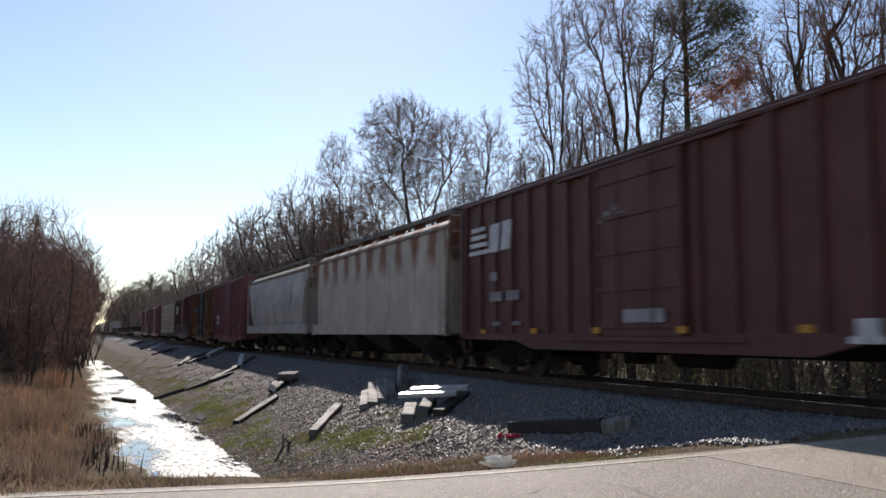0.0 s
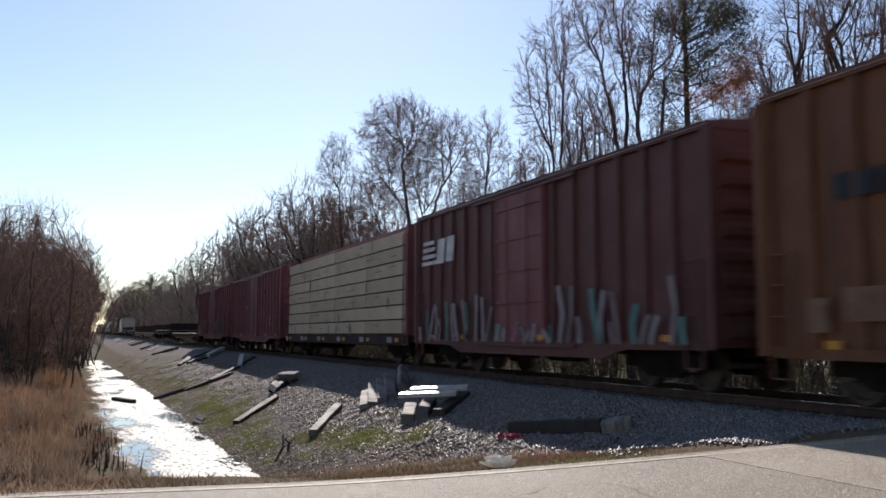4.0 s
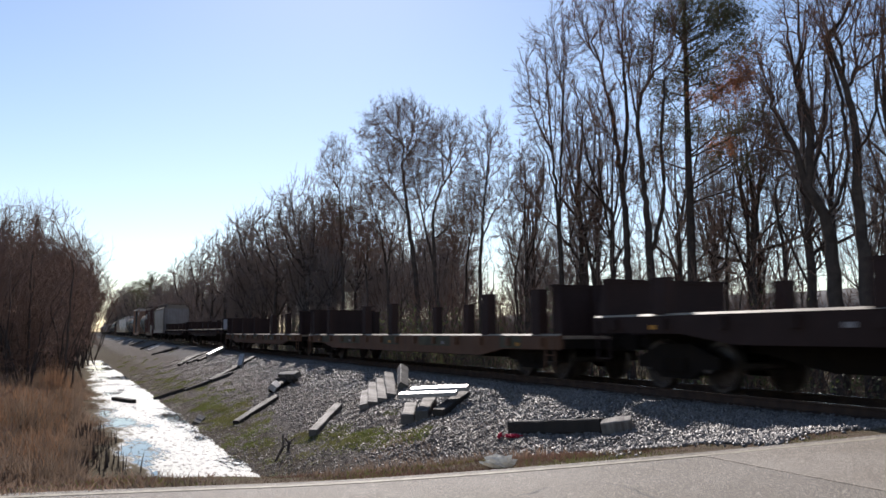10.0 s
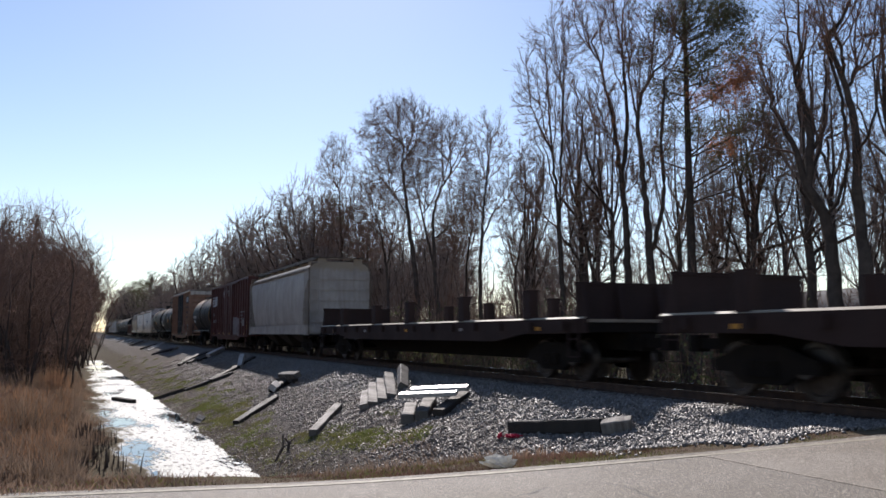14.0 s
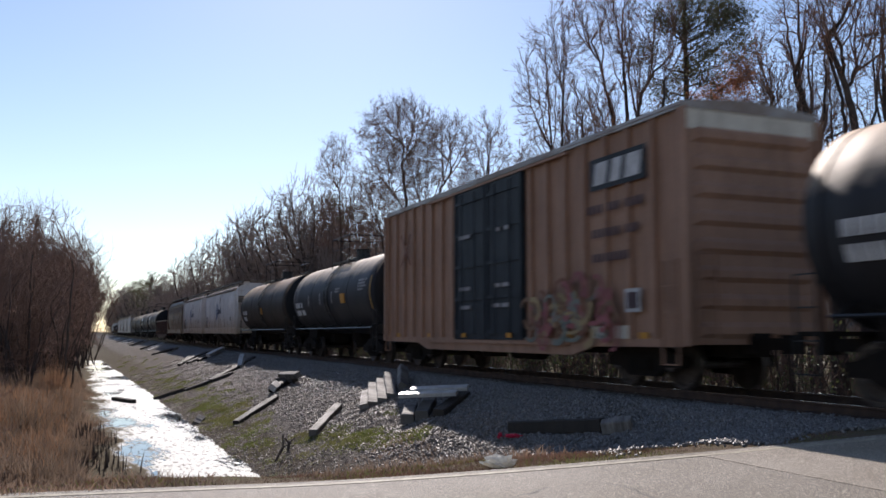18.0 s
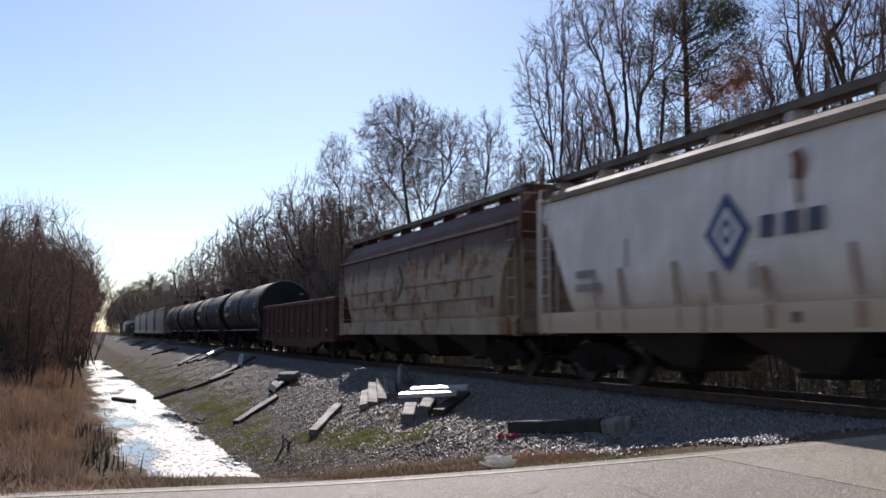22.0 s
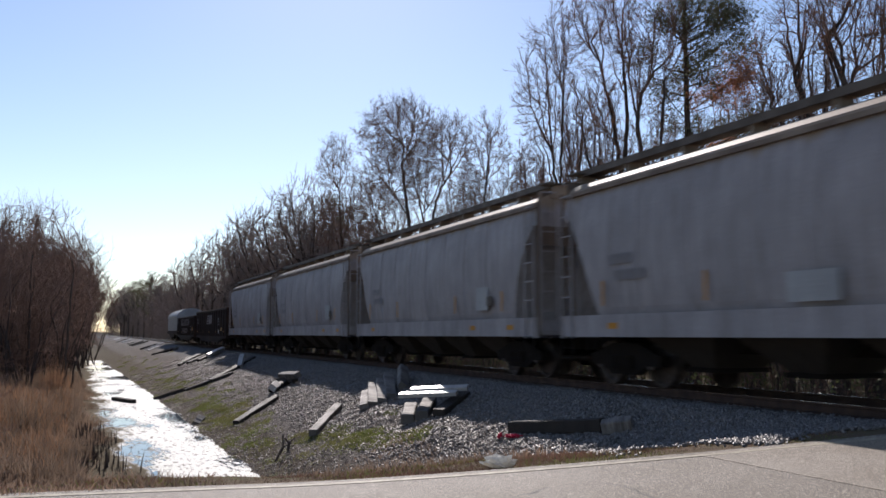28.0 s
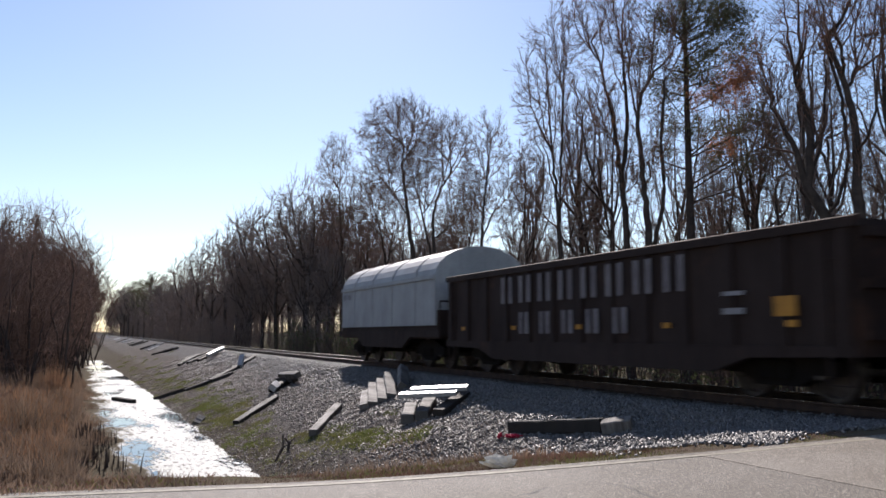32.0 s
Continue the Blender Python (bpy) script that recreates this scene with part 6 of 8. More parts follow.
for (car, L, h), yc in ((HOPPER_W1, 18.4 * (21.928 - 21.893)), (HOPPER_W2, 18.4 * (22.837 - 22.7875))):
    xs = -HALF - 0.03
    zc = 2.68
    for k, (r0, mt) in enumerate(((0.66, "blue_mark"), (0.42, "white"), (0.26, "blue_mark"), (0.13, "white"))):
        bm = slab(bmesh.new(), [(yc - r0 * 0.82, zc), (yc, zc - r0), (yc + r0 * 0.82, zc), (yc, zc + r0)], xs - 0.006 - 0.004 * k, xs)
        part("diamond_emblem", bm, M[mt], car, "blue and white diamond emblem" if k == 0 else "")
    for i in range(3):
        y = yc - 0.74 - i * 0.48
        plate(car, "lettering_block", M["letter_navy"], y - 0.3, y, zc - 0.17, zc + 0.17, x=xs, skew=0.03)
    ribbon(car, "rust_run", [(yc - 1.55, 3.72), (yc - 1.6, 3.55), (yc - 1.56, 3.3)], 0.22, M["rust_paint"], x=xs)
    ribbon(car, "rust_run", [(yc - 1.56, 3.32), (yc - 1.57, 2.95)], 0.08, M["tan_patch"], x=xs)
    for i in range(9):
        y = h - 2.2 - (L - 4.2) * i / 8 + rg.uniform(-0.35, 0.35)
        top_ = rg.uniform(1.95, 2.35)
        ribbon(car, "rust_run", [(y, top_), (y - 0.05, (top_ + 1.55) / 2), (y - 0.12, 1.56)], rg.uniform(0.06, 0.13), M["rust_wash"], x=xs)
        ribbon(car, "rust_run", [(y - 0.1, 1.48), (y - 0.12, 1.12)], rg.uniform(0.05, 0.16), M["rust_wash"], x=-HALF - 0.002)
    plate(car, "placard", M["walk_dark"], -h + 2.1, -h + 2.4, 1.95, 2.2, x=xs)
    plate(car, "placard", M["walk_dark"], -0.6, -0.42, 1.2, 1.36, x=-HALF - 0.006)
    stencils(car, h - 1.7, 2.35, ["1111", "11111"], xs, M["marking_dim"], 0.13, 0.16)
    for i in range(9):
        y = rg.uniform(-h + 1.6, h - 1.6)
        z = rg.uniform(1.6, 3.7)
        ribbon(car, "rust_run", [(y, z), (y + 0.02, z - rg.uniform(0.2, 0.7))], rg.uniform(0.02, 0.05), M["rust_paint"], x=xs)
car, L, h = HOPPER_R
yc = 18.4 * (23 + 965.5 / (1510 - 137) - 23.6625)
for k, (r0, mt) in enumerate(((0.55, "walk_dark"), (0.36, "rust_upper"), (0.2, "walk_dark"))):
    part("diamond_emblem", slab(bmesh.new(), [(yc - r0 * 0.8, 2.75), (yc, 2.75 - r0), (yc + r0 * 0.8, 2.75), (yc, 2.75 + r0)], -HALF - 0.032 - 0.004 * k, -HALF - 0.02), M[mt], car)
for i in range(14):
    y, z = rg.uniform(-h + 1.6, h - 1.6), rg.uniform(1.6, 3.0)
    ribbon(car, "rust_run", [(y, z), (y + 0.03, z - rg.uniform(0.3, 0.8))], rg.uniform(0.02, 0.06), M["rust_paint"], x=-HALF - 0.02)
for z in (1.98, 2.5):
    part("side_seam", boxes((-HALF - 0.03, -HALF + 0.1, -h + 1.5, h - 1.5, z, z + 0.035)), M["eave_dust"], car, "lapped side sheet seam")
for i in range(26):
    y, z = rg.uniform(-h + 1.6, h - 1.6), rg.choice((3.35, 3.2, 2.48, 1.97))
    ribbon(car, "rust_run", [(y, z), (y + 0.02, z - 0.12), (y + 0.03, z - rg.uniform(0.2, 0.5))], rg.uniform(0.08, 0.3), M["rust_wash"], x=-HALF - 0.018)
car, L, h = HOPPER_PALE
for i in range(15):
    y, z = -h + rg.gauss(4.2, 1.1), rg.uniform(2.4, 3.3)
    ribbon(car, "dark_smudge", [(y, z), (y + 0.02, z - rg.uniform(0.2, 0.7))], rg.uniform(0.04, 0.1), M["smudge"], x=-HALF - 0.018)
stencils(car, h - 1.9, 2.85, ["1111", "111", "1111"], -HALF - 0.018, M["silver"], 0.13, 0.16)
for k, (car, L, h) in enumerate(HOPPERS_GREY):
    xs = -HALF - 0.02
    stencils(car, h - 1.9, 2.6, ["1111", "011111"], xs, M["marking_dim"], 0.15, 0.2)
    plate(car, "faded_patch", M["silver"], -h + 2.6, -h + 3.3, 1.65, 2.25, x=xs)
    if k == 0:
        plate(car, "faded_patch", M["silver"], -0.4, 0.6, 1.5, 1.95, x=xs)
        plate(car, "faded_patch", M["white"], -h + 2.3, -h + 3.0, 1.02, 1.3, x=-HALF - 0.008)
    for y in (-h + 1.75, h - 1.75, -2.4, 2.4):
        plate(car, "reflector", M["reflector"], y, y + 0.07, 1.6, 2.1, x=xs)
    for y in (-h + 1.2, -h + 3.4, h - 2.2):
        plate(car, "reflector", M["reflector"], y, y + 0.34, 1.14, 1.26, x=-HALF - 0.006)
    plate(car, "placard", M["walk_dark"], -h + 2.35, -h + 2.65, 1.75, 2.0, x=xs - 0.006)
car, L, h = GONDOLA_TALL
plate(car, "white_patch", M["marking"], -5.2, -4.95, 1.05, 1.35)
for z in (1.7, 1.9, 2.1):
    plate(car, "stencil_bar", M["marking_dim"], -5.2, -4.6, z, z + 0.08)
stencils(car, h - 1.2, 2.3, ["11", "111"], SX, M["marking_dim"], 0.13, 0.16)
plate(car, "reflector_panel", M["reflector"], -6.6, -6.1, 1.25, 1.5)
car, L, h = GONDOLA_LET
xs = -HALF - 0.016
for i in range(8):        # a name in plain upright bars
    y = 18.4 * (32 + 965.5 / (887 - 137) - 33.091) - i * 0.94
    for dy, w in ((0.0, 0.13), (-0.4, 0.13)):
        plate(car, "lettering_bar", M["graffiti"], y + dy - w, y + dy, 1.78, 2.42, x=xs)
for i in range(5):
    y = 18.4 * (32 + 965.5 / (918 - 137) - 33.091) - i * 1.0
    plate(car, "lettering_bar", M["graffiti"], y - 0.42, y - 0.28, 1.05, 1.55, x=xs)
    plate(car, "lettering_bar", M["graffiti"], y - 0.12, y, 1.05, 1.55, x=xs)
plate(car, "placard_frame", M["marking_dim"], -5.0, -4.5, 1.35, 1.45)
plate(car, "placard_frame", M["marking_dim"], -5.0, -4.5, 1.65, 1.72)
plate(car, "reflector_panel", M["reflector"], -6.1, -5.65, 1.3, 1.6)


car, L, h = FLAT_MARKED
panel = part("end_panel", boxes((-HALF + 0.06, HALF - 0.06, -h - 0.02, -h + 0.02, 1.36, 2.1)), M["flat_dark"], car)
part("white_panel", boxes((-HALF + 0.07, -HALF + 0.37, -h - 0.026, -h - 0.02, 1.37, 2.09)), M["marking"], panel, "white painted corner")
for pts in (arc_pts(-0.55, 1.87, 0.3, 0.17, 160, -50) + [(-0.75, 1.45), (0.0, 1.5)], arc_pts(0.35, 1.75, 0.3, 0.25, 150, -120)):
    bm = bmesh.new()
    for (x0, z0), (x1, z1) in zip(pts, pts[1:]):
        bar(bm, (x0, -h - 0.022, z0), (x1, -h - 0.022, z1), 0.055, 5)
    part("spray_stroke", bm, M["graffiti_gold"], panel, "gold sprayed stroke")


def motions():
    """The whole train runs by at a steady speed."""
    for ob, start in CARS:
        rows = []
        for k in range(0, 33, 2):
            y = start - SPEED * k
            slope = math.degrees(math.atan(float(rise(y + 1) - rise(y - 1)) / 2))
            rows.append((k, pose(TRACK_X, y, float(rise(y)), slope)))
        walk(ob, rows)

# ---- trees ----
class Twigs:
    """Collects tapered tubes into one mesh."""
    def __init__(self):
        self.co, self.fa, self.n = [], [], 0

    def tube(self, pts, radii, sides):
        p = np.array([tuple(q) for q in pts])
        w = np.gradient(p, axis=0)
        w /= np.linalg.norm(w, axis=1, keepdims=True) + 1e-9
        ref = np.array([0.0, 0.0, 1.0]) if abs(w[0, 2]) < 0.8 else np.array([1.0, 0.0, 0.0])
        u = np.cross(w, ref)
        u /= np.linalg.norm(u, axis=1, keepdims=True) + 1e-9
        v = np.cross(w, u)
        a = 2 * np.pi * np.arange(sides) / sides
        ring = p[:, None] + np.array(radii)[:, None, None] * (np.cos(a)[None, :, None] * u[:, None] + np.sin(a)[None, :, None] * v[:, None])
        self.co.append(ring.reshape(-1, 3))
        k = np.arange(len(p) - 1)[:, None] * sides + np.arange(sides)[None]
        j = np.arange(len(p) - 1)[:, None] * sides + (np.arange(sides)[None] + 1) % sides
        self.fa.append(np.stack([k, j, j + sides, k + sides], -1).reshape(-1, 4) + self.n)
        self.n += len(p) * sides

    def sticks(self, p0, p1, r0, r1):
        """Many straight three-sided twigs at once."""
        n = len(p0)
        if not n:
            return
        w = p1 - p0
        w = w / (np.linalg.norm(w, axis=1, keepdims=True) + 1e-9)
        ref = np.where(np.abs(w[:, 2:3]) < 0.8, np.array([[0.0, 0.0, 1.0]]), np.array([[1.0, 0.0, 0.0]]))
        u = np.cross(w, ref)
        u /= np.linalg.norm(u, axis=1, keepdims=True) + 1e-9
        v = np.cross(w, u)
        a = 2 * np.pi * np.arange(3) / 3
        off = np.cos(a)[None, :, None] * u[:, None] + np.sin(a)[None, :, None] * v[:, None]
        co = np.concatenate([p0[:, None] + np.reshape(r0, (-1, 1, 1)) * off, p1[:, None] + np.reshape(r1, (-1, 1, 1)) * off], 1)
        f = np.array([[0, 1, 4, 3], [1, 2, 5, 4], [2, 0, 3, 5]])
        self.co.append(co.reshape(-1, 3))
        self.fa.append((np.arange(n)[:, None, None] * 6 + f[None]).reshape(-1, 4) + self.n)
        self.n += n * 6

    def mesh(self, name):
        return raw_mesh(name, np.concatenate(self.co), np.concatenate(self.fa))


def bent(pts, step):
    """Points every step metres along a smooth curve through pts."""
    p = np.array(pts, float)
    d = np.concatenate([[0], np.cumsum(np.linalg.norm(np.diff(p, axis=0), axis=1))])
    t = np.linspace(0, d[-1], max(2, int(d[-1] / step)) + 1)
    out = np.stack([np.interp(t, d, p[:, i]) for i in range(3)], -1)
    for _ in range(2):
        out[1:-1] = 0.25 * out[:-2] + 0.5 * out[1:-1] + 0.25 * out[2:]
    return out


def branch_out(g, limbs, crowns, step=0.32, reach=2.6, kill=0.42, density=18.0, lift=0.10, wild=0.07, boughs=7):
    """A skeleton whose branches reach for points scattered through the crown; crowns are (centre, radii)."""
    pos, par = [], []
    for k, limb in enumerate(limbs):
        pts = bent(limb, step)
        last = -1
        if k and pts[0][2] > 0.1:
            last = int(np.argmin(np.linalg.norm(np.array(pos) - pts[0], axis=1)))
            pts = pts[1:]
        for q in pts:
            pos.append(q + g.normal(0, 0.02, 3))
            par.append(last)
            last = len(pos) - 1
    for c, r in crowns:          # boughs from the limbs into each lobe of the crown
        for i in range(boughs):
            a, e = 2 * math.pi * (i + g.random()) / boughs, g.uniform(-0.1, 0.85)
            end = np.array(c) + np.array(r) * np.array([math.cos(a) * math.cos(e), math.sin(a) * math.cos(e), math.sin(e)]) * g.uniform(0.6, 0.9)
            root = np.array(c) - np.array([0, 0, r[2] * g.uniform(0.2, 0.95)])
            all_ = np.array(pos)
            d = np.linalg.norm((all_ - root) * np.array([1, 1, 0.7]), axis=1) + 50 * (all_[:, 2] > end[2] - 0.25 * np.linalg.norm(all_[:, :2] - end[:2], axis=1))
            last = int(np.argmin(d))
            start = all_[last]
            mid = start * 0.5 + end * 0.5 + np.array([(end - start)[0] * 0.14, (end - start)[1] * 0.14, -0.10 * abs(end[2] - start[2])]) + g.normal(0, 0.12, 3)
            for q in bent([start, mid, end], step)[1:]:
                pos.append(q + g.normal(0, 0.03, 3))
                par.append(last)
                last = len(pos) - 1
    aim = []
    for c, r in crowns:
        n = int(density * 4.19 * r[0] * r[1] * r[2]) + 30
        d = g.normal(0, 1, (n, 3))
        d /= np.linalg.norm(d, axis=1, keepdims=True)
        d *= g.random((n, 1)) ** 0.42 * g.uniform(0.9, 1.08, (n, 1))
        aim.append(np.array(c) + d * np.array(r))
    aim = np.concatenate(aim)
    node = np.array(pos)
    near = np.full(len(aim), -1)
    dist = np.full(len(aim), 1e9)
    fresh = 0
    for it in range(90):
        d = np.linalg.norm(aim[:, None] - node[None, fresh:], axis=2)
        k = d.argmin(1)
        dk = d[np.arange(len(aim)), k]
        hit = dk < dist
        near[hit], dist[hit] = k[hit] + fresh, dk[hit]
        keep = dist > kill
        aim, near, dist = aim[keep], near[keep], dist[keep]
        full = np.bincount(np.array(par)[np.array(par) >= 0], minlength=len(node)) >= 3
        act = (dist < reach * (1 + it * 0.02)) & ~full[near]
        if not act.any():
            break
        idx, inv = np.unique(near[act], return_inverse=True)
        way = aim[act] - node[near[act]]
        way /= np.linalg.norm(way, axis=1, keepdims=True)
        total = np.zeros((len(idx), 3))
        np.add.at(total, inv, way)
        total /= np.linalg.norm(total, axis=1, keepdims=True) + 1e-9
        back = np.array(par)[idx]
        run = node[idx] - node[np.maximum(back, 0)]
        total += 0.3 * run / (np.linalg.norm(run, axis=1, keepdims=True) + 1e-6) + g.normal(0, wild, total.shape)
        total[:, 2] += lift
        total /= np.linalg.norm(total, axis=1, keepdims=True)
        fresh = len(node)
        node = np.concatenate([node, node[idx] + total * step])
        par += list(idx)
        if len(node) > 6500:
            break
    return node, np.array(par)


def clothe(g, node, par, trunk_r, tip_r=0.013, twig=0.55, per=1.6, sub=2, bark_from=0.04):
    """Wood for a skeleton: radii by the pipe rule, tubes along chains, and fine twigs at the outer branches."""
    n = len(node)
    kids = np.bincount(par[par >= 0], minlength=n)
    tips = np.zeros(n)
    tips[kids == 0] = 1
    for i in range(n - 1, -1, -1):
        if par[i] >= 0:
            tips[par[i]] += tips[i]
    e = math.log(max(tips.max(), 2)) / math.log(trunk_r / tip_r)
    rad = tip_r * np.maximum(tips, 1) ** (1 / e)
    far = np.zeros(n)              # longest way on to a tip, which tapers every limb
    for i in range(n - 1, -1, -1):
        if par[i] >= 0:
            far[par[i]] = max(far[par[i]], far[i] + np.linalg.norm(node[i] - node[par[i]]))
    rad = np.maximum(np.minimum(rad, tip_r + (trunk_r * 1.05 - tip_r) * (far / far.max()) ** 1.15), tip_r)
    rad[:3] *= (1.35, 1.15, 1.05)
    best = np.full(n, -1)
    for i in range(n):
        p = par[i]
        if p >= 0 and (best[p] < 0 or tips[i] > tips[best[p]]):
            best[p] = i
    wood, crown = Twigs(), Twigs()
    for i in range(n):
        p = par[i]
        if p >= 0 and best[p] == i:
            continue
        chain = [p, i] if p >= 0 else [i]
        while best[chain[-1]] >= 0:
            chain.append(best[chain[-1]])
        if len(chain) < 2:
            continue
        r = rad[chain].copy()
        if p >= 0:
            r[0] = r[1]
        thick = int((r > bark_from).sum())
        if thick > 1:
            wood.tube(node[chain[:thick + 1]], r[:thick + 1], 7 if r[0] > 0.1 else 5)
        if len(chain) - thick > 0:
            s = max(thick - 1, 0) if thick > 1 else 0
            if len(chain) - s > 1:
                crown.tube(node[chain[s:]], r[s:], 4 if r[s] > 0.02 else 3)
    thin = np.where((rad < tip_r * 2.6) & (np.arange(n) > 4))[0]
    reps = np.repeat(thin, g.poisson(per, len(thin)))
    p0 = node[reps]
    d = node[reps] - node[par[reps]]
    d /= np.linalg.norm(d, axis=1, keepdims=True) + 1e-9
    p0 = p0 - d * g.uniform(0, 0.3, (len(d), 1))
    ends, ways = [], []
    r = np.full(len(p0), tip_r * 0.75)
    size = twig
    for level in range(sub):
        w = d + g.normal(0, 0.42, d.shape)
        w[:, 2] += 0.25
        w /= np.linalg.norm(w, axis=1, keepdims=True) + 1e-9
        ln = size * g.uniform(0.45, 1.25, (len(w), 1))
        mid = p0 + w * ln * 0.5
        p1 = mid + (w + g.normal(0, 0.10, w.shape) + np.array([0, 0, 0.10])) * ln * 0.5
        if level == 0:
            crown.sticks(p0, mid, r, r * 0.8)
            crown.sticks(mid, p1, r * 0.8, r * 0.45)
        else:
            crown.sticks(p0, p1, r, r * 0.5)
        ends.append(p1)
        ways.append(w)
        pick = np.repeat(np.arange(len(w)), 2)
        t = g.uniform(0.35, 0.95, (len(pick), 1))
        p0, d, r, size = p0[pick] + (p1 - p0)[pick] * t, w[pick], r[pick] * 0.75, size * 0.6
    t, c = wood.mesh("trunk"), crown.mesh("crown")
    t.materials.append(M["bark"])
    c.materials.append(M["twig"])
    for me in (t, c):
        for pl in me.polygons:
            pl.use_smooth = True
    return t, c, np.concatenate(ends), np.concatenate(ways)


def blades(points, dirs, size, r_, per=1, narrow=0.35):
    co, fa = [], []
    for p, d in zip(points, dirs):
        p, d = Vector(p), Vector(d)
        for _ in range(per):
            w = (d + Vector((r_.gauss(0, 0.7), r_.gauss(0, 0.7), r_.gauss(0, 0.7)))).normalized()
            u = w.orthogonal().normalized() * (size * narrow)
            q = p + Vector((r_.gauss(0, size), r_.gauss(0, size), r_.gauss(0, size)))
            i = len(co)
            e = w * size * r_.uniform(0.7, 1.4)
            co += [q, q + e * 0.5 + u, q + e, q + e * 0.5 - u]
            fa.append((i, i + 1, i + 2, i + 3))
    return np.array([tuple(c) for c in co]), np.array(fa)


def plant(kind, x, y, height, turn, label, lean=0.0, group="trees beside the line", wide=1.0):
    hgt, t, c, lv = kind
    s = height / hgt
    z = float(ground_z(np.array(x), np.array(y))) - 0.05
    ob = thing("tree", label, "tree", group, at=pose(x, y, z, lean, 0, turn) @ Matrix.Diagonal((s * wide, s * wide, s, 1)))
    part("trunk", t, None, ob)
    part("crown", c, None, ob)
    if lv:
        part("needles" if "needle" in lv.name else "dry_leaves", lv, None, ob)
    return ob


BARE, RUSSET, PINE = "bare grey-brown deciduous tree in winter", "bare tree keeping some russet leaves", "dark green pine with a tall bare trunk"
TANT, COS2 = math.tan(radians(TURN)), math.cos(radians(TURN)) ** 2


def behind(px_x, x):
    """How far along the line a trunk x metres aside stands on a given sight line."""
    return 1563 * x / COS2 / (px_x - 137) - x * TANT


rt = random.Random(5)


def stand_tree(x, y, trunk_r, limbs, crowns, leaves, seed, twig=0.5):
    """One tree of the first row: limbs and crown lobes in metres across the sight line and above the ground."""
    g = np.random.default_rng(seed)
    wander = [g.normal(0, 0.35) for _ in limbs]
    runs = [[(a, w * h_ / 8 if k else w * 0.2, h_) for a, h_ in limb] for k, (limb, w) in enumerate(zip(limbs, wander))]
    lobes = [((a, g.normal(0, 0.4) * ra, h_), (ra, ra * 1.1, rh)) for a, h_, ra, rh in crowns]
    node, par = branch_out(g, runs, lobes)
    t, c, tips, ways = clothe(g, node, par, trunk_r * 0.9, 0.010 if y < 50 else 0.0115, twig=twig, per=3.2 if y < 50 else 2.4, sub=3)
    lv = None
    if leaves:
        pick = np.where((g.random(len(tips)) < leaves) & (tips[:, 2] > tips[:, 2].max() * 0.5))[0]
        lv = raw_mesh("dry_leaves", *blades(tips[pick], ways[pick], 0.06, random.Random(seed), 2, 0.42))
        lv.materials.append(M["leaf_dry"])
    plant((10.0, t, c, lv), x, y, 10.0, -TURN, RUSSET if leaves else BARE)


